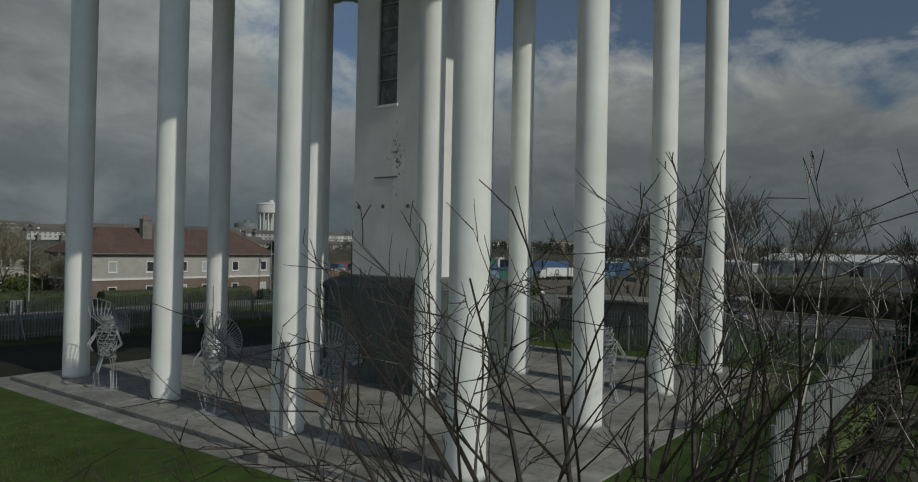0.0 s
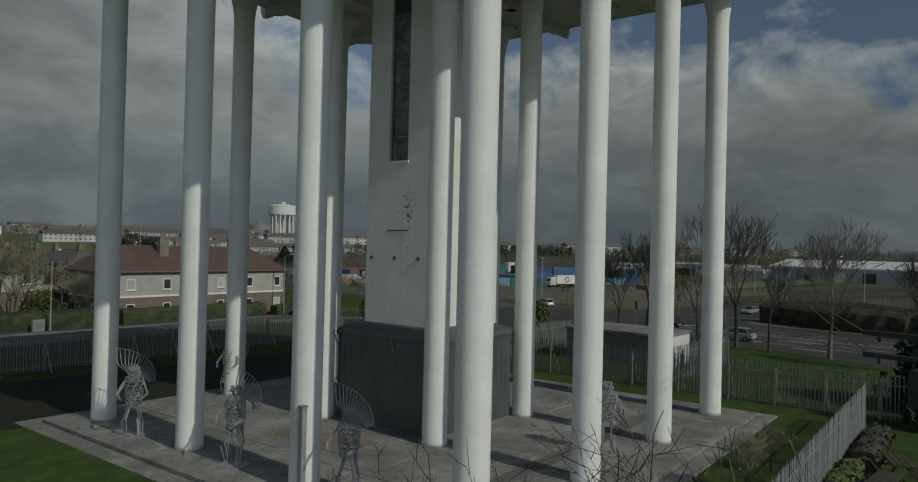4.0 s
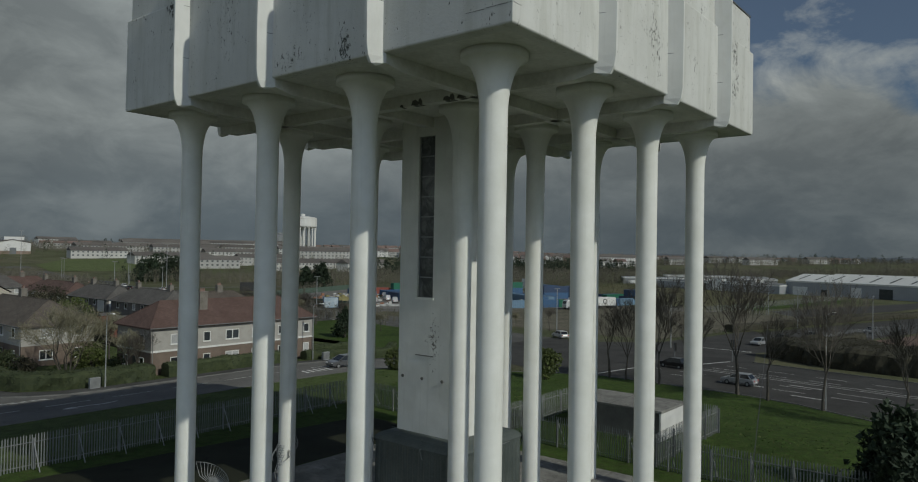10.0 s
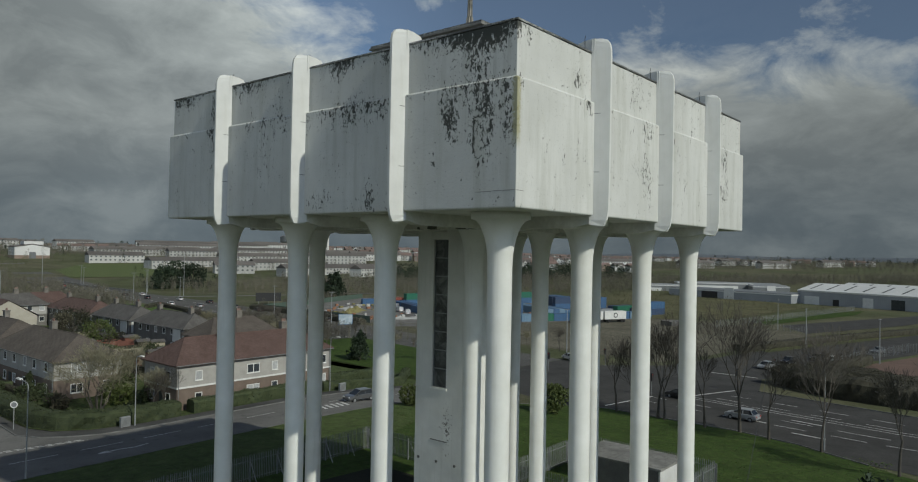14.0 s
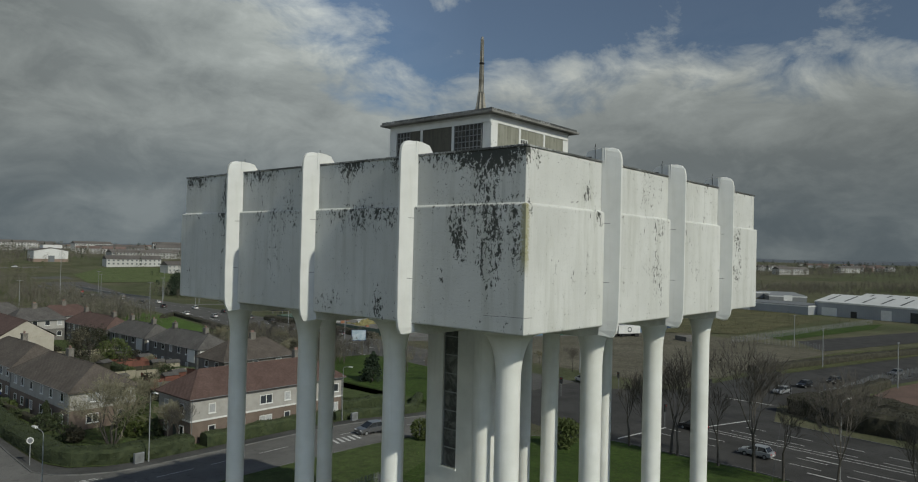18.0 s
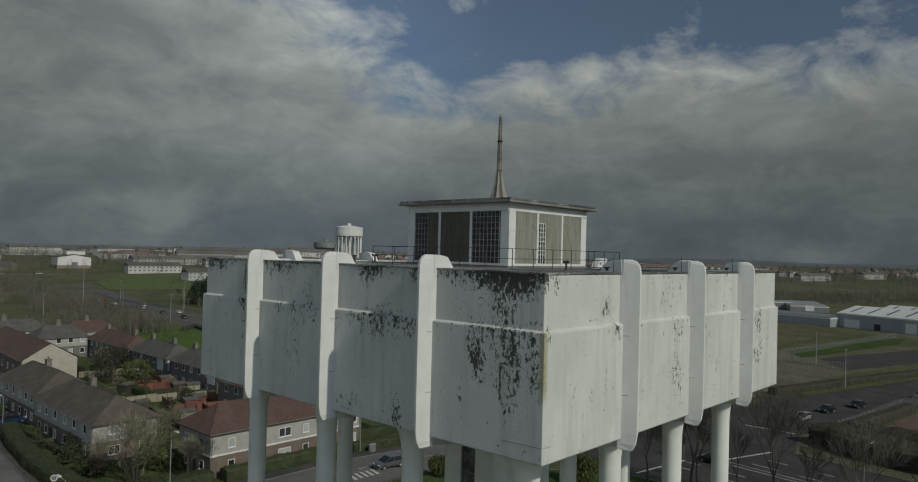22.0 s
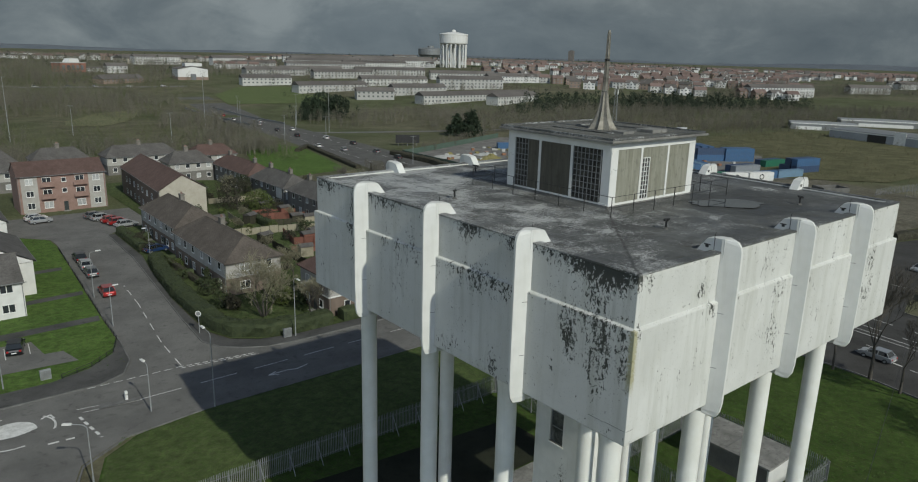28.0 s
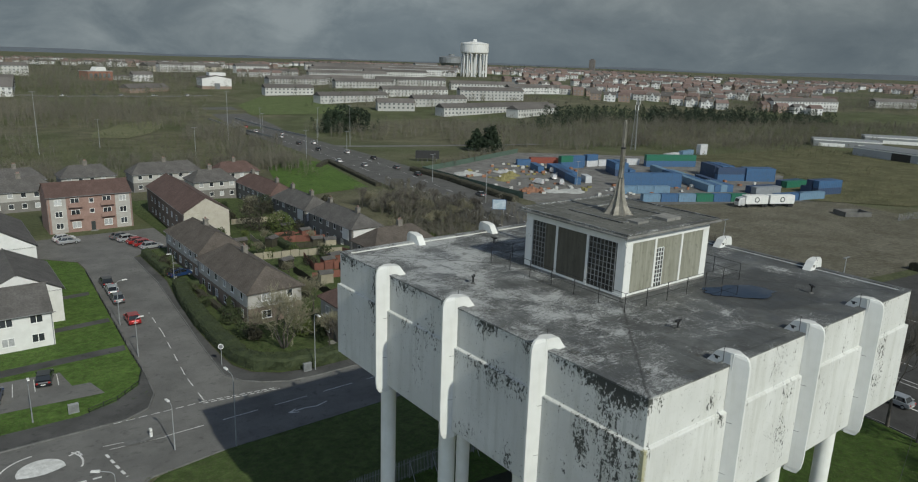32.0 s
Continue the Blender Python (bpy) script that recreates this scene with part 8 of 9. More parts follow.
for key, cols in (("orange", 36), ("pale", 50), ("yellow", 30)):   # pallets, crates and drums lying about
    sg = Geo()
    for _ in range(cols):
        x, y = rnd.choice(((rnd.uniform(132, 160), rnd.uniform(140, 196)), (rnd.uniform(160, 190), rnd.uniform(170, 205)), (rnd.uniform(150, 230), rnd.uniform(118, 150))))
        z, a, b, c = ground_z(x, y) + 0.04, rnd.uniform(0.4, 1.1), rnd.uniform(0.4, 0.9), rnd.uniform(0.3, 1.1)
        sg.prism([(x - a, y - b * 0.4), (x + a * 0.5, y - b), (x + a, y + b * 0.4), (x - a * 0.5, y + b)], z, z + c)
    single("stored_goods", sg, heap_m[key], key + " crates and pallets standing about the yard", "stored goods", "", "stuff")
fg = Geo()
for pts in ([(126, 201), (204, 231)], [(126, 201), (124, 140)]):
    (x0, y0), (x1, y1) = pts
    for i in range(24):
        xa, ya, xb, yb = x0 + (x1 - x0) * i / 24, y0 + (y1 - y0) * i / 24, x0 + (x1 - x0) * (i + 1) / 24, y0 + (y1 - y0) * (i + 1) / 24
        fg.tube((xa, ya, ground_z(xa, ya)), (xa, ya, ground_z(xa, ya) + 2.3), 0.05, None, 4)
        fg.quad((xa, ya, ground_z(xa, ya) + 0.05), (xb, yb, ground_z(xb, yb) + 0.05), (xb, yb, ground_z(xb, yb) + 2.2), (xa, ya, ground_z(xa, ya) + 2.2))
        fg.quad((xa + 0.04, ya + 0.04, ground_z(xa, ya) + 2.2), (xb + 0.04, yb + 0.04, ground_z(xb, yb) + 2.2), (xb + 0.04, yb + 0.04, ground_z(xb, yb) + 0.05), (xa + 0.04, ya + 0.04, ground_z(xa, ya) + 0.05))
single("yard_fence", fg, surf("green_mesh", (0.05, 0.085, 0.065), (0.09, 0.125, 0.1), 1, 6, 0.7), "green mesh fence round the yard", "fence", "", "stuff")
bb = thing("billboard", "large billboard with a pale poster beside the main road", "billboard", at=pose(97, 121, ground_z(97, 121), 0, 0, -38))
part("board", Geo().box(-2.0, -0.1, 2.2, 2.0, 0.1, 5.2), M["car_blue"], bb)
part("poster", Geo().box(-1.85, -0.14, 2.35, 1.85, -0.1, 5.05), surf("poster_print", (0.2, 0.3, 0.38), (0.5, 0.55, 0.58), 0.6, 2, 0.6), bb)
for x in (-1.4, 1.4):
    part("leg", Geo().box(x - 0.1, 0.0, 0, x + 0.1, 0.2, 2.3), M["galv_dull"], bb)
b2 = thing("billboard", "dark billboard back at the yard corner", "billboard", at=pose(146, 226, ground_z(146, 226), 0, 0, -30))
part("board", Geo().box(-5.2, -0.15, 1.2, 5.2, 0.15, 4.8), M["black"], b2)
for x in (-4, 0, 4):
    part("leg", Geo().box(x - 0.12, 0.1, 0, x + 0.12, 0.3, 4), M["galv_dull"], b2)
pit = thing("concrete_pen", "low concrete walled pen on the waste ground", "pen", at=pose(201, 70, ground_z(201, 70), 0, 0, -30))
for x0, y0, x1, y1 in ((-4.5, -3, 4.5, -2.6), (-4.5, 2.6, 4.5, 3), (-4.5, -2.59, -4.1, 2.59), (4.1, -2.59, 4.5, 2.59)):
    part("wall", Geo().box(x0, y0, -0.2, x1, y1, 1.5), M["concrete_dark"], pit)
# lattice mast behind the containers
ms = thing("lattice_mast", "slim steel lattice communications mast with antennas", "mast", at=pose(272, 214, ground_z(272, 214)))
H = 27
for i in range(3):
    a = 2.1 * i
    part("leg", Geo().tube((1.6 * math.cos(a), 1.6 * math.sin(a), 0), (0.5 * math.cos(a), 0.5 * math.sin(a), H), 0.18, 0.13, 6), M["galv_dull"], ms)
    for k in range(14):
        z0, z1 = H * k / 14, H * (k + 1) / 14
        r0, r1 = 1.6 - 1.1 * k / 14, 1.6 - 1.1 * (k + 1) / 14
        part("brace", Geo().tube((r0 * math.cos(a), r0 * math.sin(a), z0), (r1 * math.cos(a + 2.1), r1 * math.sin(a + 2.1), z1), 0.08, None, 4), M["galv_dull"], ms)
for i in range(6):
    a = i * 1.05
    part("antenna", Geo().box(-0.15, -0.1, H - 3.2, 0.15, 0.1, H - 0.6), M["trim"], ms).matrix_basis = pose(1.1 * math.cos(a), 1.1 * math.sin(a), 0 if i % 2 else -3, 0, 0, math.degrees(a))

# ---- warehouses ----
k = Nodes("profiled_cladding")
x, y, z = k.xyz()
k.bump(k.math("PINGPONG", y, 0.5), 0.4, 0.2)
M["cladding"] = k.done(k.mix(k.ramp(k.noise(0.06, 5, 0.6), (0.4, 0.0), (0.65, 1.0)), (0.26, 0.275, 0.29), (0.33, 0.345, 0.36)), 0.6)
M["pale_sheet"] = surf("pale_roof_sheet", (0.52, 0.53, 0.52), (0.64, 0.65, 0.64), 0.05, 1, 0.7)


def shed(label, x, y, a, L, W, h, spans, door=(), wall="cladding", roof="pale_sheet", lights=True, name="warehouse", rise_=0.6):
    t = thing(name, label, "warehouse", "", pose(x, y, ground_z(x, y), 0, 0, a))
    part("wall", Geo().box(-L / 2, -W / 2, -1, L / 2, W / 2, h), M[wall], t)
    part("fascia", Geo().box(-L / 2 - 0.1, -W / 2 - 0.1, h - 0.5, L / 2 + 0.1, W / 2 + 0.1, h + 0.05), M["trim"], t)
    for i in range(spans):
        x0, x1 = -L / 2 + L * i / spans, -L / 2 + L * (i + 1) / spans
        r = part("roof_span", Geo().prism([(x0, h + 0.06), (x1, h + 0.06), (x1, h + 0.3), ((x0 + x1) / 2, h + rise_), (x0, h + 0.3)], -W / 2, W / 2, "y"), M[roof], t)
        if lights:
            for j in range(1, 4):
                u = W * (j / 4 - 0.5)
                p0, p1 = Vector((x0 + 0.8, 0, h + 0.5)), Vector(((x0 + x1) / 2 - 0.6, 0, h + 1.78))
                part("roof_light", Geo().quad((p0.x, u - 0.9, p0.z), (p0.x, u + 0.9, p0.z), (p1.x, u + 0.9, p1.z), (p1.x, u - 0.9, p1.z)), M["galv_dull"], r)
    for s, u, w, hh, mat in door:
        part("loading_door", Geo().box(u - w / 2, -W / 2 - 0.2, 0, u + w / 2, -W / 2 + 0.1, hh), M[mat], t) if s == "front" else part("loading_door", Geo().box(-L / 2 - 0.2, u - w / 2, 0, -L / 2 + 0.1, u + w / 2, hh), M[mat], t)
    return t


wh = thing("warehouse", "large grey warehouse with a pale ridged roof and dark rooflight strips", "warehouse", "", pose(373, 2, -4.5, 0, 0, -20.5))
part("wall", Geo().box(-30, -65, -1, 30, 65, 6.9), M["cladding"], wh)
part("fascia", Geo().box(-30.2, -65.2, 6.5, 30.2, 65.2, 7.0), M["trim"], wh)
for i in range(2):
    x0 = -30 + 30 * i
    rs = part("roof_span", Geo().prism([(x0 - 0.3, 7.02), (x0 + 30, 7.02), (x0 + 30, 7.2), (x0 + 15, 10.6), (x0 - 0.3, 7.2)], -65, 65, "y"), M["pale_sheet"], wh)
    for j in range(14):
        u = -60 + 9.2 * j
        part("roof_light", Geo().quad((x0 + 2.4, u - 0.55, 7.85), (x0 + 13.2, u - 0.55, 10.25), (x0 + 13.2, u + 0.55, 10.25), (x0 + 2.4, u + 0.55, 7.85)), M["dark_sheet"], rs)
for u, w, h, m in ((28, 5, 5.0, "trim"), (44, 3, 3.2, "black"), (14, 6, 5.0, "dark_sheet"), (-12, 6, 5.0, "dark_sheet"), (57, 8, 4.2, "pale_sheet")):
    part("loading_door", Geo().box(-30.3, u - w / 2, 0, -29.9, u + w / 2, h), M[m], wh)
shed("low dark building with a flat white roof edge", 378, 108, -12, 24, 74, 4.6, 1, (("left", -2, 6, 6.5, "trim"), ("left", 10, 10, 4, "black")), "cladding", "galv_dull", False)
shed("low grey shed with a pale roof in the distance", 470, 120, 24, 60, 22, 3.0, 2, (("left", 0, 5, 3.5, "trim"),), "galv_dull", "galv", False)
shed("low grey shed with a flat pale roof and pale windows", 408, 166, -58, 36, 13, 3.8, 1, (("front", -8, 14, 2.0, "trim"), ("front", 12, 12, 2.0, "trim")), "galv_dull", "galv", False)
shed("low grey shed with a flat pale roof and pale windows", 456, 150, -58, 50, 14, 3.8, 1, (("front", 0, 30, 2.0, "trim"),), "galv_dull", "galv", False)
cf = Geo()
for pts in ([(205, 58), (240, 52), (330, 40)], [(112, 10), (150, 7), (178, 0), (205, -20)], [(212, 52), (205, 30)]):
    for (x0, y0), (x1, y1) in zip(pts, pts[1:]):
        n = int(math.hypot(x1 - x0, y1 - y0) / 0.5)
        for i in range(n + 1):
            x, y = x0 + (x1 - x0) * i / n, y0 + (y1 - y0) * i / n
            z = ground_z(x, y)
            cf.box(x - 0.05, y - 0.05, z, x + 0.05, y + 0.05, z + (2.4 if i % 5 == 0 else 2.2)) if i % 5 == 0 else cf.quad((x - 0.09, y, z), (x + 0.09, y, z), (x + 0.09, y, z + 2.2), (x - 0.09, y, z + 2.2))
single("far_fence", cf, M["galv"], "grey palisade fence beyond the main road", "fence", "", "stuff")

drape("grass_bank", [(150, 26), (200, 12), (250, -2), (256, 6), (206, 26), (160, 34)], grass_mat("rough_bank", (0.06, 0.075, 0.03), (0.09, 0.1, 0.045), (0.11, 0.1, 0.06)), 0.12, "rough green-brown bank beside the upper road", "bank", 6.0)
drape("grass_bank", [(225, 48), (300, 34), (330, 36), (300, 46), (240, 58)], M["lawn"], 0.14, "green strip along the far fence", "bank", 6.0)
drape("service_road", [(205, 30), (262, 12), (340, -4), (345, 6), (300, 20), (226, 44)], M["asphalt_dark"], 0.1, "dark service road before the warehouse", "road", 6.0)
# ---- distant woods ----


def wood(name, areas, mat, label, seed, kind="bare"):
    rnd = random.Random(seed)
    g = Geo()
    for (x0, y0, x1, y1, w, n, h) in areas:     # a strip from point to point, w wide
        d = Vector((x1 - x0, y1 - y0))
        nrm = Vector((-d.y, d.x)).normalized()
        for _ in range(int(n * (1.6 if kind == "bare" and x0 < 600 and y0 < 520 else 1.0))):
            p = Vector((x0, y0)) + d * rnd.random() + nrm * rnd.uniform(-w / 2, w / 2)
            x, y = p
            z, H = ground_z(x, y), h * rnd.uniform(0.45, 1.05)
            if kind == "bare":
                stems = [(0.0, 0.0)] + [(rnd.uniform(-0.16, 0.16), rnd.uniform(-0.16, 0.16)) for _ in range(2)]
                for sx, sy in stems:
                    b = len(g.v)
                    g.v += [(x - 0.06, y, z), (x + 0.06, y, z), (x, y + 0.06, z), (x + sx * H, y + sy * H, z + H * 0.8)]
                    g.f += [(b, b + 1, b + 3), (b + 1, b + 2, b + 3), (b + 2, b, b + 3)]
                R, low = H * rnd.uniform(0.22, 0.36), rnd.uniform(0.12, 0.3)
                for _ in range(124):
                    t, a = rnd.random(), rnd.uniform(0, 6.283)
                    r = R * math.sin(0.35 + 2.6 * t) * math.sqrt(rnd.random())
                    c, s = math.cos(a), math.sin(a)
                    zz, up, out = z + H * (low + (0.92 - low) * t), H * rnd.uniform(0.05, 0.17), H * rnd.uniform(-0.02, 0.14)
                    q = rnd.uniform(0.02, 0.05)
                    b = len(g.v)
                    g.v += [(x + c * r - s * q, y + s * r + c * q, zz), (x + c * r + s * q, y + s * r - c * q, zz), (x + c * (r + out), y + s * (r + out), zz + up)]
                    g.f.append((b, b + 1, b + 2))
            else:
                for _ in range(76):
                    t, a = rnd.random(), rnd.uniform(0, 6.283)
                    r = H * (0.36 * (1 - t) + 0.04) * math.sqrt(rnd.random()) * 1.25
                    cx_, cy_, cz_ = x + math.cos(a) * r, y + math.sin(a) * r, z + H * (0.12 + 0.88 * t)
                    b = len(g.v)
                    q = H * 0.066
                    g.v += [(cx_ + rnd.uniform(-q, q), cy_ + rnd.uniform(-q, q), cz_ + rnd.uniform(-q, q)) for _ in range(3)]
                    g.f.append((b, b + 1, b + 2))
    return single(name, g, M[mat], label, "woodland", "", "stuff")


k = Nodes("far_twigs")
M["far_twig"] = k.done(k.mix(1.0, k.ramp(k.island(), (0.0, (0.085, 0.078, 0.06)), (0.45, (0.125, 0.116, 0.092)), (0.8, (0.165, 0.154, 0.125)), (1.0, (0.125, 0.13, 0.08))), k.ramp(k.noise(0.03, 5, 0.6), (0.35, 0.75), (0.65, 1.25)), "MULTIPLY"), 0.95)
wood("bare_woodland", [(345, 222, 450, 178, 50, 150, 6), (290, 220, 400, 196, 30, 110, 6), (300, 196, 420, 170, 24, 60, 4), (-60, 292, 10, 296, 40, 60, 7), (-80, 430, 95, 415, 70, 300, 10), (-60, 490, 105, 480, 60, 260, 10), (80, 310, 108, 380, 30, 110, 8), (-60, 340, 0, 370, 60, 110, 7), (0, 440, 120, 450, 40, 150, 9), (195, 270, 370, 250, 50, 260, 9), (230, 320, 420, 270, 60, 320, 9), (150, 330, 260, 330, 60, 150, 8), (370, 260, 480, 210, 60, 200, 8), (470, 220, 560, 100, 80, 360, 5.5), (500, 200, 640, 40, 80, 360, 5.5), (230, 235, 300, 225, 16, 70, 8), (20, 240, 60, 236, 14, 40, 7), (-40, 225, 10, 225, 14, 50, 8), (560, 60, 700, -60, 70, 300, 9), (85, 60, 106, 130, 10, 26, 5), (-50, 228, 60, 230, 22, 70, 5.5), (60, 232, 90, 236, 26, 90, 8), (72, 270, 102, 300, 22, 70, 7), (132, 205, 200, 236, 8, 36, 5)], "far_twig", "leafless brown woodland beyond the main road", 4)
wood("pine_belt", [(330, 340, 470, 260, 40, 300, 12), (420, 300, 520, 230, 40, 200, 11), (150, 350, 190, 340, 20, 30, 9), (280, 300, 330, 320, 30, 50, 9)], "pine", "dark green belt of pines and evergreens", 5, "leafy")
wood("town_trees", [(560, 330, 800, 235, 60, 260, 8), (780, 235, 1050, 130, 80, 260, 9), (640, 380, 1100, 240, 60, 240, 13), (40, 575, 100, 640, 60, 170, 12), (72, 580, 150, 590, 14, 70, 5), (90, 760, 260, 850, 150, 320, 13), (150, 640, 250, 740, 80, 170, 9), (-20, 640, 60, 780, 90, 120, 10), (230, 760, 420, 860, 120, 160, 9), (20, 900, 260, 1100, 200, 260, 12), (250, 500, 420, 440, 120, 260, 8), (230, 620, 520, 680, 240, 480, 9), (300, 760, 620, 860, 160, 300, 10), (80, 620, 260, 700, 160, 220, 10), (420, 480, 800, 330, 160, 260, 8), (600, 700, 1200, 500, 500, 420, 9), (100, 900, 600, 1200, 500, 420, 11), (700, 1100, 1500, 800, 600, 420, 10), (700, 200, 1300, 100, 300, 420, 11), (800, 100, 1500, -100, 300, 420, 11)], "far_twig", "bare trees scattered among distant houses", 6)
wood("town_evergreens", [(200, 560, 500, 560, 300, 50, 9), (500, 620, 1000, 420, 400, 90, 9), (60, 760, 400, 960, 300, 90, 11), (700, 1500, 1600, 1100, 700, 160, 14), (1000, 300, 1800, 100, 600, 160, 14)], "pine", "dark evergreens scattered among distant houses", 7, "leafy")
wood("ridge_woods", [(-60, 1800, 900, 1650, 200, 900, 12), (900, 1650, 1700, 1000, 160, 420, 13), (1700, 1000, 2300, 200, 200, 420, 13), (2300, 200, 2500, -400, 200, 260, 13)], "far_twig", "woods along the distant ridge", 9)
M["scrub"] = surf("far_scrub", (0.07, 0.083, 0.04), (0.138, 0.142, 0.078), 0.05, 0.6, 0.95)
wood("copse", [(79, 110, 82, 156, 24, 210, 5), (70, 100, 66, 118, 14, 60, 4), (88, 150, 98, 176, 8, 40, 4)], "far_twig", "grey leafless thicket beside the main road", 21)
wood("scrub", [(320, 205, 440, 150, 90, 420, 2.0), (400, 230, 480, 180, 70, 150, 3), (275, 190, 420, 165, 60, 260, 2.4), (280, 215, 420, 190, 40, 120, 4), (272, 130, 330, 118, 40, 90, 1.3), (-80, 430, 95, 415, 80, 170, 5), (-60, 490, 105, 480, 70, 150, 5), (-60, 285, 80, 280, 50, 260, 3.6), (60, 300, 104, 370, 34, 60, 4), (-40, 320, 20, 330, 30, 120, 3.0), (20, 300, 75, 330, 26, 110, 2.6), (24, 330, 84, 380, 8, 60, 2.4), (90, 388, 96, 430, 10, 40, 4), (195, 270, 370, 250, 50, 150, 5), (230, 320, 420, 270, 60, 170, 5), (150, 330, 260, 330, 60, 90, 4), (370, 260, 480, 210, 60, 110, 5), (470, 220, 640, 60, 80, 170, 5), (68, 112, 90, 154, 24, 40, 3), (-60, 560, 150, 540, 80, 160, 6), (-100, 700, 160, 640, 160, 200, 7), (-60, 250, 60, 245, 30, 60, 4), (-60, 215, 90, 214, 24, 150, 4), (-60, 262, 70, 258, 36, 150, 4.5), (240, 150, 400, 120, 100, 420, 1.5), (220, 80, 345, 56, 50, 200, 1.4), (125, 60, 215, 45, 50, 70, 0.7), (120, 36, 200, 17, 4, 60, 1.2), (-60, 600, 200, 600, 160, 140, 6)], "scrub", "olive brown scrub and bramble among the bare trees", 12, "leafy")
M["dead_stalks"] = surf("dead_stalks", (0.1, 0.09, 0.05), (0.17, 0.15, 0.09), 0.1, 1, 0.95)
wood("dead_scrub", [(245, 150, 395, 120, 90, 300, 2.0), (310, 195, 440, 145, 80, 260, 1.6), (225, 80, 340, 60, 40, 140, 1.8), (130, 60, 215, 45, 50, 50, 0.6)], "dead_stalks", "dead brown bracken and scrub on the waste field", 23, "leafy")
M["meadow"] = grass_mat("meadow", (0.075, 0.108, 0.036), (0.108, 0.143, 0.052), (0.115, 0.115, 0.066))
drape("meadow", [(152, 442), (205, 433), (238, 456), (226, 487), (246, 531), (200, 542), (163, 495)], M["meadow"], 0.25, "green field below the flats", "meadow", 8.0)
drape("meadow", [(34, 338), (40, 366), (58, 404), (74, 416), (90, 424), (78, 388), (66, 362), (50, 342)], grass_mat("pale_clearing", (0.11, 0.125, 0.06), (0.15, 0.155, 0.085), (0.17, 0.155, 0.1)), 0.25, "pale clearing in the scrub", "meadow", 8.0)
drape("meadow", [(640, 860), (720, 800), (800, 880), (700, 930)], M["meadow"], 0.6, "green hillside below the far tower", "meadow", 16.0)
drape("rough_field", [(205, 98), (268, 128), (272, 185), (380, 175), (400, 110), (330, 60), (235, 66)], grass_mat("dead_grass", (0.075, 0.072, 0.04), (0.15, 0.135, 0.078), (0.07, 0.082, 0.036)), 0.2, "field of dead straw-coloured grass", "field", 8.0)

# ---- the far town ----
M["far_pane"] = glass("curtained_pane", (0.09, 0.095, 0.1), 0.2)
far_wall = {"red": surf("red_far_wall", (0.22, 0.1, 0.07), (0.3, 0.145, 0.105), 0.05, 1, 0.9), "cream": surf("cream_far_wall", (0.38, 0.35, 0.28), (0.48, 0.45, 0.37), 0.05, 1, 0.9), "pale": surf("pale_far_wall", (0.36, 0.36, 0.34), (0.5, 0.5, 0.48), 0.05, 1, 0.9, spread=0.2), "white": surf("white_far_wall", (0.5, 0.5, 0.49), (0.62, 0.62, 0.6), 0.05, 1, 0.9, spread=0.15), "brown": surf("brown_far_wall", (0.2, 0.15, 0.12), (0.28, 0.21, 0.17), 0.05, 1, 0.9, spread=0.2)}
far_roof = {"grey": surf("grey_far_roof", (0.095, 0.086, 0.08), (0.15, 0.138, 0.127), 0.05, 1, 0.9, spread=0.25), "red": surf("red_far_roof", (0.135, 0.096, 0.084), (0.19, 0.136, 0.12), 0.05, 1, 0.9, spread=0.25)}


def row(x0, y0, x1, y1, storeys, depth, wall, roof, label, group="rows of distant flats", rise_=3.0, name="flats"):
    """A distant block between two ends of its front, with its windows as real recessed panels."""
    L = math.hypot(x1 - x0, y1 - y0)
    a = math.degrees(math.atan2(y1 - y0, x1 - x0))
    cx_, cy_ = (x0 + x1) / 2, (y0 + y1) / 2
    h = storeys * 2.7
    z = min(ground_z(x0, y0), ground_z(x1, y1), ground_z(cx_, cy_))
    t = thing(name, label, "building", group, pose(cx_, cy_, z, 0, 0, a))
    part("wall", Geo().box(-L / 2, 0, -3, L / 2, depth, h + 1.0), far_wall[wall], t)
    g = Geo()
    l, y_0, y_1 = L / 2 + 0.4, -0.4, depth + 0.4
    g.v = [(-l, y_0, h + 1), (l, y_0, h + 1), (l, y_1, h + 1), (-l, y_1, h + 1), (-l, depth / 2, h + 1 + rise_), (l, depth / 2, h + 1 + rise_)]
    g.f = [(0, 1, 5, 4), (2, 3, 4, 5), (1, 2, 5), (3, 0, 4), (0, 3, 2, 1)]
    part("roof", g, far_roof[roof], t)
    n = max(2, int(L / 3.3))
    w = Geo()
    for i in range(n):
        for s in range(storeys):
            u = -L / 2 + L * (i + 0.5) / n
            w.box(u - 0.7, -0.05, 1.0 + 1.1 + s * 2.7, u + 0.7, 0.05, 1.0 + 2.3 + s * 2.7)
    tagged(part("glazing", w, M["far_pane"], t), kind="stuff")
    return t


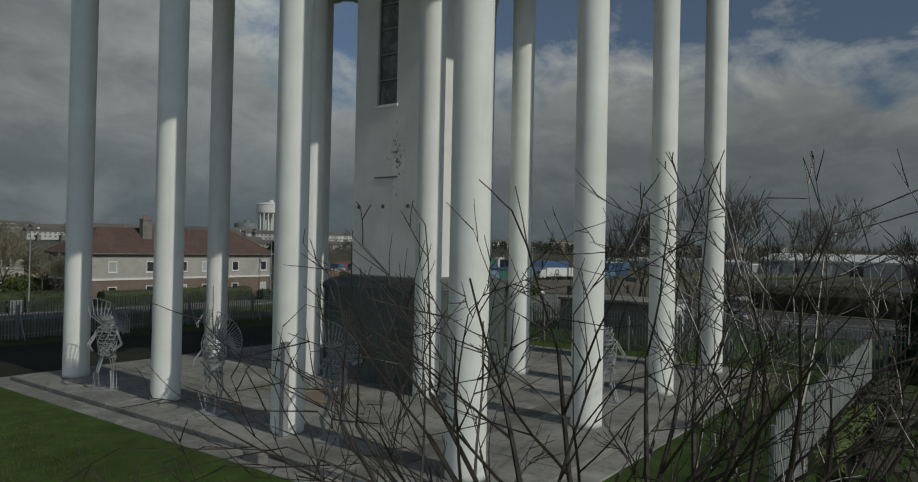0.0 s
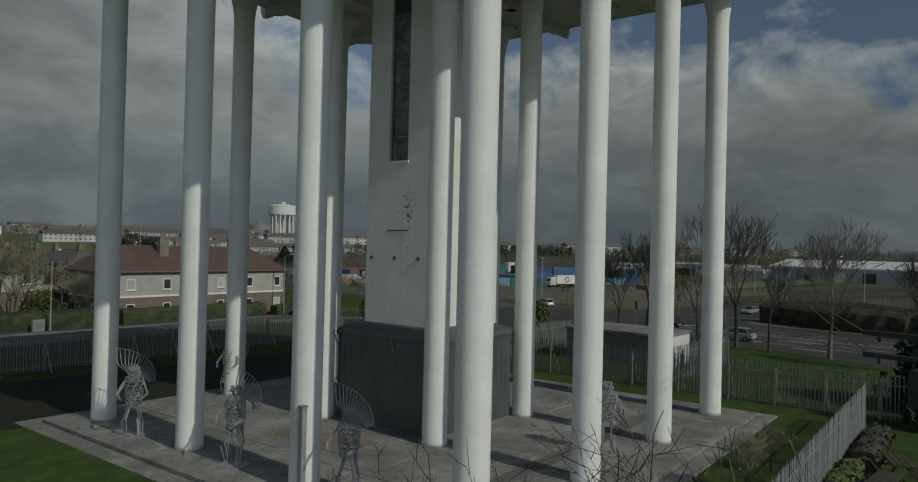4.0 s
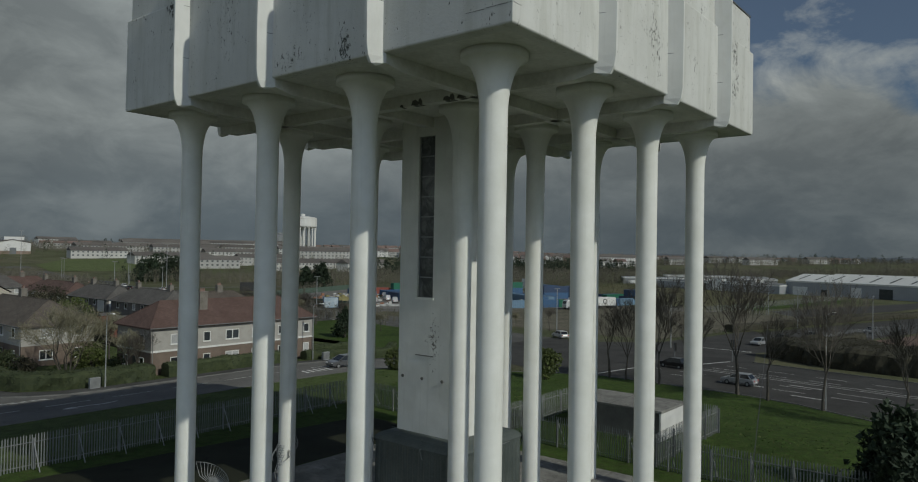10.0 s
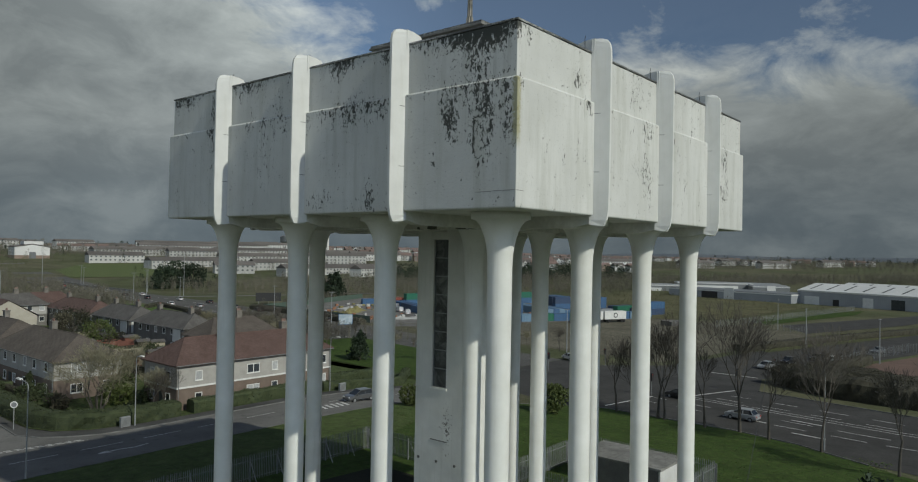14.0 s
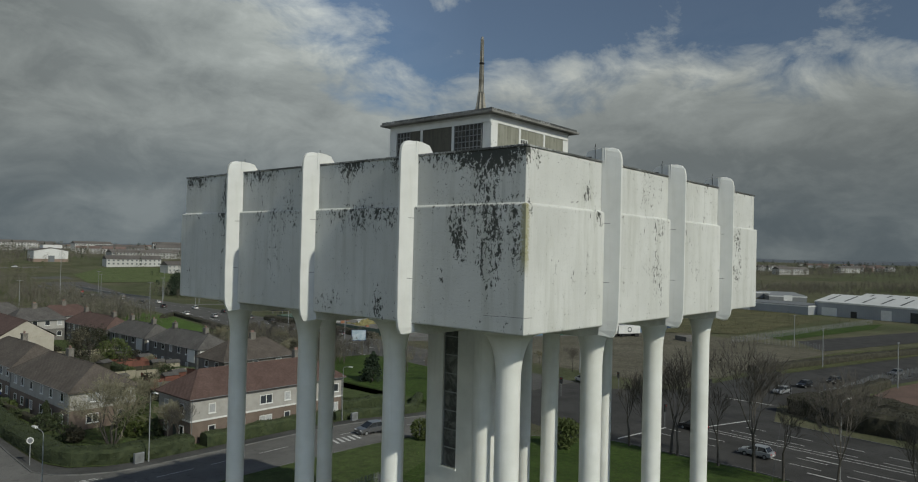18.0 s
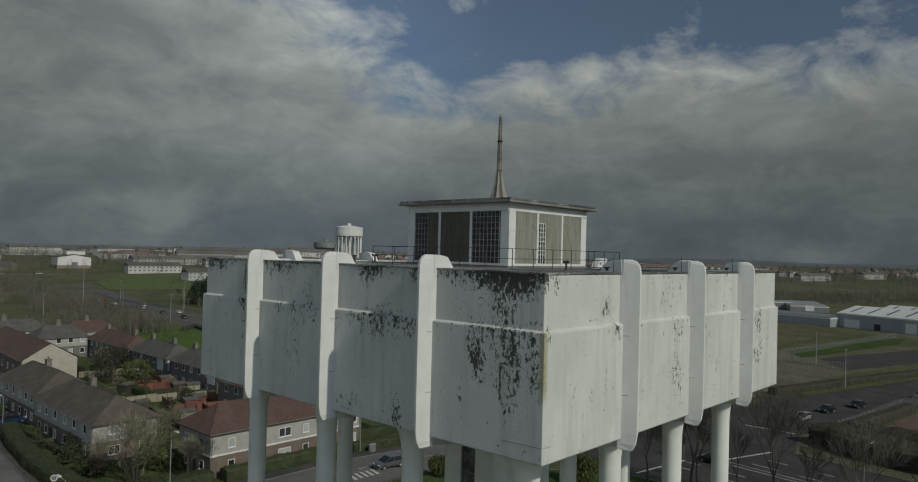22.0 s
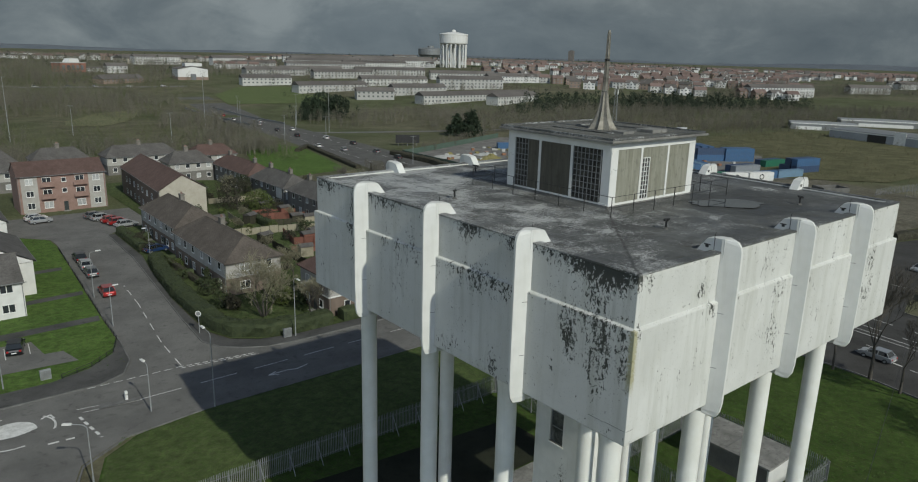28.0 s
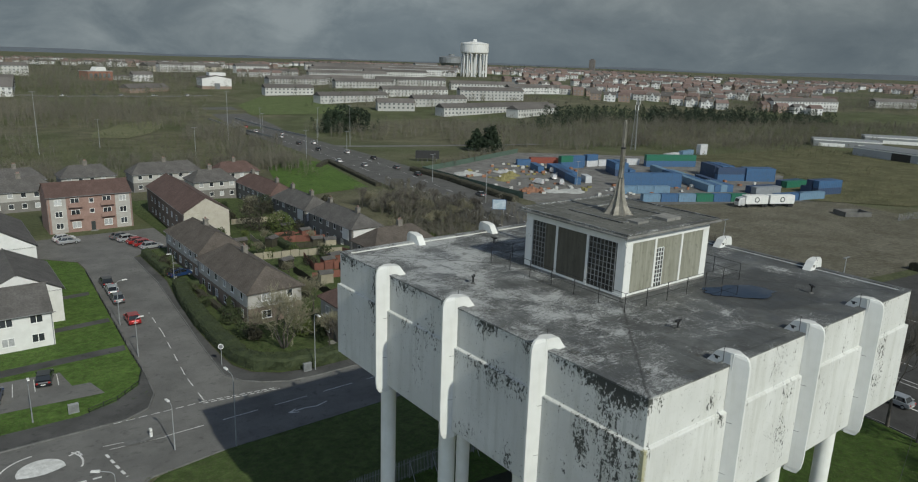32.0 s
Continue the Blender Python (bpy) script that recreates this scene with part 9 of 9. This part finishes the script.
BLOCKS = ((276, 390, 387, 392, 2, "pale", "grey"), (321, 360, 373, 370, 2, "pale", "grey"), (248, 436, 274, 425, 2, "pale", "grey"), (288, 446, 336, 440, 2, "pale", "grey"), (350, 467, 405, 446, 3, "pale", "grey"), (226, 486, 291, 490, 2, "pale", "grey"), (302, 516, 365, 505, 2, "pale", "grey"), (208, 551, 250, 546, 2, "pale", "grey"), (250, 641, 313, 645, 2, "pale", "grey"), (295, 660, 360, 650, 2, "pale", "grey"), (370, 640, 440, 610, 2, "pale", "grey"), (300, 600, 360, 590, 2, "pale", "grey"), (410, 560, 470, 530, 2, "pale", "grey"), (330, 720, 420, 700, 3, "pale", "grey"), (422, 753, 503, 735, 3, "pale", "grey"), (380, 820, 470, 800, 3, "pale", "grey"), (500, 840, 600, 800, 3, "white", "grey"), (426, 900, 542, 890, 3, "pale", "grey"), (560, 960, 680, 920, 3, "white", "grey"), (480, 1040, 620, 1000, 3, "pale", "grey"), (300, 800, 350, 790, 2, "pale", "grey"), (140, 698, 158, 699, 2, "white", "grey"), (214, 880, 270, 888, 3, "white", "grey"), (303, 868, 348, 872, 3, "white", "grey"), (39, 755, 63, 760, 3, "pale", "grey"), (520, 430, 560, 415, 2, "white", "red"), (433, 496, 500, 480, 2, "white", "grey"), (577, 306, 642, 280, 3, "white", "grey"), (745, 290, 782, 266, 2, "pale", "grey"), (840, 230, 882, 209, 2, "pale", "grey"), (905, 300, 930, 291, 2, "pale", "grey"), (1000, 200, 1036, 182, 2, "pale", "grey"))
for x0, y0, x1, y1, s, w, r in BLOCKS:
    row(x0, y0, x1, y1, s, 11, w, r, "long %s flats with %s pitched roof on the hill" % ({"pale": "pale grey", "white": "white", "brown": "brown brick"}[w], r))
for x0, y0 in ((2, 549), (5, 573), (8, 597)):
    row(x0, y0, x0 + 24, y0 - 5, 2, 10, "white", "grey", "stepped terrace of white houses with dark roof", "stepped terraces", 4.0, "terrace")
row(204, 892, 300, 910, 2, 26, "cream", "grey", "long cream building with low gables on the hill", "large buildings on the hill", 4.5, "school_building")
row(126, 713, 147, 724, 1, 12, "pale", "grey", "low grey building with a strip of windows", "large buildings on the hill", 1.2, "school_building")
row(108, 578, 142, 594, 1, 12, "brown", "grey", "low dark-roofed building beside the hill road", "large buildings on the hill", 3.4, "school_building")
red = thing("red_brick_building", "red brick building with a white roof monitor", "building", at=pose(113, 703, ground_z(113, 703), 0, 0, 20))
part("wall", Geo().box(-12, 0, -3, 12, 14, 8.2), far_wall["red"], red)
part("parapet", Geo().box(-12.3, -0.3, 8.2, 12.3, 14.3, 8.8), far_wall["pale"], red)
part("roof_monitor", Geo().prism([(-3.5, 8.8), (8, 8.8), (7, 12.2), (-1, 12.2)], 3, 11, "y"), far_wall["white"], red, "white roof monitor")
for i in range(5):
    part("window", Geo().box(-10.2 + i * 4.3, -0.08, 2.2, -7.6 + i * 4.3, 0.1, 6.4), M["far_pane"], red)
hall = thing("sports_hall", "white clad hall with a low gable roof and red brick foot", "hall", at=pose(186, 604, ground_z(186, 604), 0, 0, -8))
part("foot_wall", Geo().box(-12.6, -0.1, -3, 12.6, 26.1, 2.6), far_wall["brown"], hall, "red brick foot of the wall")
part("wall", Geo().prism([(-12.5, 2.6), (12.5, 2.6), (12.5, 9.0), (0, 11.4), (-12.5, 9.0)], 0, 26, "y"), far_wall["white"], hall)
part("roof", Geo().prism([(-13.0, 9.1), (0, 11.6), (13.0, 9.1), (13.0, 9.5), (0, 12.0), (-13.0, 9.5)], -0.5, 26.5, "y"), far_roof["grey"], hall)
part("roof_light", Geo().box(-5, 6, 11.4, 9, 20, 14.0), far_wall["white"], hall)
part("door", Geo().box(-2.2, -0.3, -1, 2.4, 0.0, 5.2), M["far_pane"], hall)
rnd = random.Random(17)
ra = []
for (bear0, bear1, r0, r1, dr, fill) in ((24, 47, 640, 1150, 44, 0.72), (18, 50, 1150, 2000, 75, 0.55), (53, 76, 760, 1250, 80, 0.22), (50, 88, 1250, 2100, 85, 0.5), (8, 24, 1000, 2000, 90, 0.35)):
    r = r0
    while r < r1:
        b = bear0 + rnd.uniform(0, 2)
        while b < bear1:
            run = rnd.randint(2, 6)
            tilt = rnd.uniform(-0.5, 0.9)
            if rnd.random() < fill:
                for i in range(run):
                    ra.append((r + rnd.uniform(-4, 4) + i * 6 * tilt, b + math.degrees(i * 13 / r), rnd.random(), tilt))
            b += math.degrees((run * 13 + rnd.uniform(6, 40)) / r)
        r += dr


def town_house(wall, roof, gable):
    L, W, h = 10.5, 8.0, 5.6
    wm = Geo().box(-L / 2, -W / 2, -3, L / 2, W / 2, h)
    if gable:
        wm.prism([(-1.5, h), (1.5, h), (0, h + 1.7)], -W / 2 - 0.5, -W / 2 + 0.2, "y").box(-1.5, -W / 2 - 0.5, -1, 1.5, -W / 2, h)
    for s in (-1, 1):
        wm.prism([(-W / 2, h), (W / 2, h), (0, h + 2.6)], s * L / 2 - 0.1, s * L / 2, "x")
    rm = hip_roof(L, W, h, 2.8, 0.2, 0.2, 0.35)
    wn_ = Geo()
    for u in (-3.4, 0.0, 3.4):
        for z in (1.5, 4.2):
            wn_.box(u - 0.7, -W / 2 - 0.55 if u == 0 and gable else -W / 2 - 0.05, z - 0.6, u + 0.7, -W / 2, z + 0.6)
    t = thing("town_house", "small %s house with %s tiled roof" % (wall, "red-brown" if roof == "red" else "grey"), "house", "houses of the far town")
    part("wall", wm, far_wall[wall], t)
    part("roof", rm, far_roof[roof], t)
    tagged(part("glazing", wn_, M["far_pane"], t), kind="stuff")
    return t


KIND = [town_house("white", "grey", True), town_house("brown", "red", True), town_house("pale", "red", False), town_house("white", "red", False), town_house("brown", "grey", False)]
near = sorted(ra)[:290]
for i, (r, b, q, tilt) in enumerate(near):
    x, y = r * math.cos(radians(b)), r * math.sin(radians(b))
    m = pose(x, y, ground_z(x, y), 0, 0, b - 90 + tilt * 40)
    k = int(q * 4.99) if r < 900 or q < 0.8 else 0
    if i < len(KIND):
        KIND[i].matrix_basis = m
    else:
        copy_thing(KIND[k], m)
rest = {}
for r, b, q, tilt in sorted(ra)[290:]:
    x, y = r * math.cos(radians(b)), r * math.sin(radians(b))
    k = int(q * 4.99) if r < 900 or q < 0.8 else 0
    w, rf = (("white", "grey"), ("brown", "red"), ("pale", "red"), ("white", "red"), ("brown", "grey"))[k]
    m = pose(x, y, ground_z(x, y), 0, 0, b - 90 + tilt * 40)
    gw, gr = rest.setdefault(w, Geo()), rest.setdefault("roof_" + rf, Geo())
    for g, src in ((gw, Geo().box(-5.2, -4, -3, 5.2, 4, 5.6)), (gr, hip_roof(10.5, 8.0, 5.6, 2.8, 0.3, 0.3, 0.35))):
        n = len(g.v)
        g.v += [tuple(m @ Vector(v)) for v in src.v]
        g.f += [tuple(n + i for i in f) for f in src.f]
for key, g in rest.items():
    single("far_houses", g, far_wall[key] if key in far_wall else far_roof[key[5:]], "far houses on the hills" if key in far_wall else "tiled roofs of far houses on the hills", "houses", "", "stuff")

# ---- the twin towers on the hill ----
gx0, gy0 = 638.0, 808.0
gz = 14.5
gt = thing("round_water_tower", "white round water tower on tall thin columns upon the far hill", "water tower", at=pose(gx0, gy0, gz))
part("tank", Geo().lathe([(14.5, 32.5), (20.3, 34.5), (20.6, 36), (20.6, 46.0), (20.9, 46.2), (20.9, 47.4), (20.0, 48), (8, 50.2), (3, 50.6), (3, 53.5), (0.5, 54)], 0, 0, 36), M["white_wall"], gt, "white drum with a shallow domed roof")
part("core", Geo().lathe([(4.5, -6), (4.5, 33)], 0, 0, 16), M["white_wall"], gt)
for i in range(18):
    a = 2 * math.pi * i / 18
    part("column", Geo().lathe([(0.95, -6), (0.95, 30), (1.6, 33.2)], 18.6 * math.cos(a), 18.6 * math.sin(a), 8), M["white_wall"], gt)
for i in range(8):
    a = 2 * math.pi * i / 8 + 0.2
    part("column", Geo().lathe([(0.95, -6), (0.95, 33)], 11.0 * math.cos(a), 11.0 * math.sin(a), 8), M["white_wall"], gt)
gt2 = thing("round_water_tower", "low grey round water tower far behind the white one", "water tower", at=pose(820, 1105, 20))
part("tank", Geo().lathe([(20, 8), (24, 12), (24, 22), (20, 24), (6, 25), (6, 28), (1, 28.5)], 0, 0, 28), M["galv_dull"], gt2)
for i in range(10):
    a = 2 * math.pi * i / 10
    part("column", Geo().lathe([(1.6, -10), (1.6, 11)], 18 * math.cos(a), 18 * math.sin(a), 8), M["galv_dull"], gt2)
for x, y, h in ((735, 1085, 12), (765, 1092, 12)):
    row(x - 12, y, x + 12, y - 2, 4, 12, "pale", "grey", "grey block of flats near the far towers")
tb = thing("tower_block", "far grey tower block on the horizon", "tower block", at=pose(1540, 1390, 20, 0, 0, 30))
part("wall", Geo().box(-9, -7, -5, 9, 7, 30), far_roof["grey"], tb)
part("roof", Geo().box(-6, -4, 30, 6, 4, 32), far_roof["grey"], tb)
# road bridge parapets over the motorway
br = thing("bridge_parapet", "grey steel parapet of the road bridge", "parapet", at=pose(0, 0, 0))
g = Geo()
for pts in ([(117.5, 425), (118.5, 372), (119, 330)], [(134.5, 425), (137, 372), (138.5, 330)]):
    ribbon(g, pts, 0.3, 1.15, 1.3, 6)
part("rail", g, M["galv_dull"], br)

# blue hills far off, the haze over them put into their base colour
hv, hf = [], []
for i in range(61):
    b = radians(2 + 1.6 * i)
    z = 24 + 34 * max(0, noise.noise((i * 0.16, 1.3, 0.4)) + 0.25) + 8 * noise.noise((i * 0.7, 4.0, 2.0))
    for r, q in ((4450, -30), (4550, z * 0.4), (4680, z * 0.62)):
        hv.append((r * math.cos(b), r * math.sin(b), q))
for i in range(60):
    for j in range(2):
        a = 3 * i + j
        hf.append((a, a + 3, a + 4, a + 1))
single("backdrop", build("backdrop", hv, hf, surf("haze_blue_hills", (0.075, 0.09, 0.11), (0.11, 0.125, 0.14), 0.004, 0.05, 1.0), True), None, "low hills on the horizon in painted haze blue-grey", "hills", "", "structure")

# ---- rough tufts on the nearest lawn ----
rnd = random.Random(77)
gg = Geo()
for _ in range(26000):
    x, y = rnd.uniform(-23.5, -13.6), rnd.uniform(-15, 7)
    z = ground_z(x, y) + 0.1
    h = rnd.uniform(0.03, 0.09) * (1 + 0.8 * noise.noise((x * 0.6, y * 0.6, 3)))
    a, w = rnd.uniform(0, 6.283), rnd.uniform(0.008, 0.016)
    c, s = math.cos(a) * w, math.sin(a) * w
    lx_, ly_ = rnd.uniform(-0.04, 0.04), rnd.uniform(-0.04, 0.04)
    gg.quad((x - c, y - s, z - 0.01), (x + c, y + s, z - 0.01), (x + lx_, y + ly_, z + h))

k = Nodes("grass_tufts")
M["tuft"] = k.done(k.ramp(k.island(), (0.0, (0.022, 0.052, 0.009)), (0.45, (0.05, 0.094, 0.018)), (0.8, (0.085, 0.12, 0.032)), (1.0, (0.10, 0.10, 0.045))), 0.95)
single("grass", gg, M["tuft"], "short uneven grass before the tower", "grass", "", "stuff")
tf = Geo()
for x0, y0, x1, y1, n, size in ((16, -14, 56, 37, 22000, 0.16), (-19, 25, 38, 39, 13000, 0.16), (-34, 58, -12.4, 118, 3500, 0.14), (4, 56, 40, 110, 7000, 0.22)):
    for _ in range(n):
        x, y = rnd.uniform(x0, x1), rnd.uniform(y0, y1)
        if 20.0 < x < 26.5 and -4 < y < 5.5 or noise.noise((x * 0.25, y * 0.25, 8)) < rnd.uniform(-0.7, 0.3):
            continue
        if y0 == 58 and (-34 < x < -17 and 61.5 < y < 77 or y > 118):
            continue
        z, h = ground_z(x, y) + 0.1, size * rnd.uniform(0.4, 1.0)
        a = rnd.uniform(0, 6.283)
        c, s = math.cos(a) * size * 0.7, math.sin(a) * size * 0.7
        tf.quad((x - c, y - s, z), (x + c, y + s, z), (x + s * 0.5, y - c * 0.5, z + h * 0.5))
single("grass", tf, M["tuft"], "uneven tufts of grass over the lawns", "grass", "", "stuff")
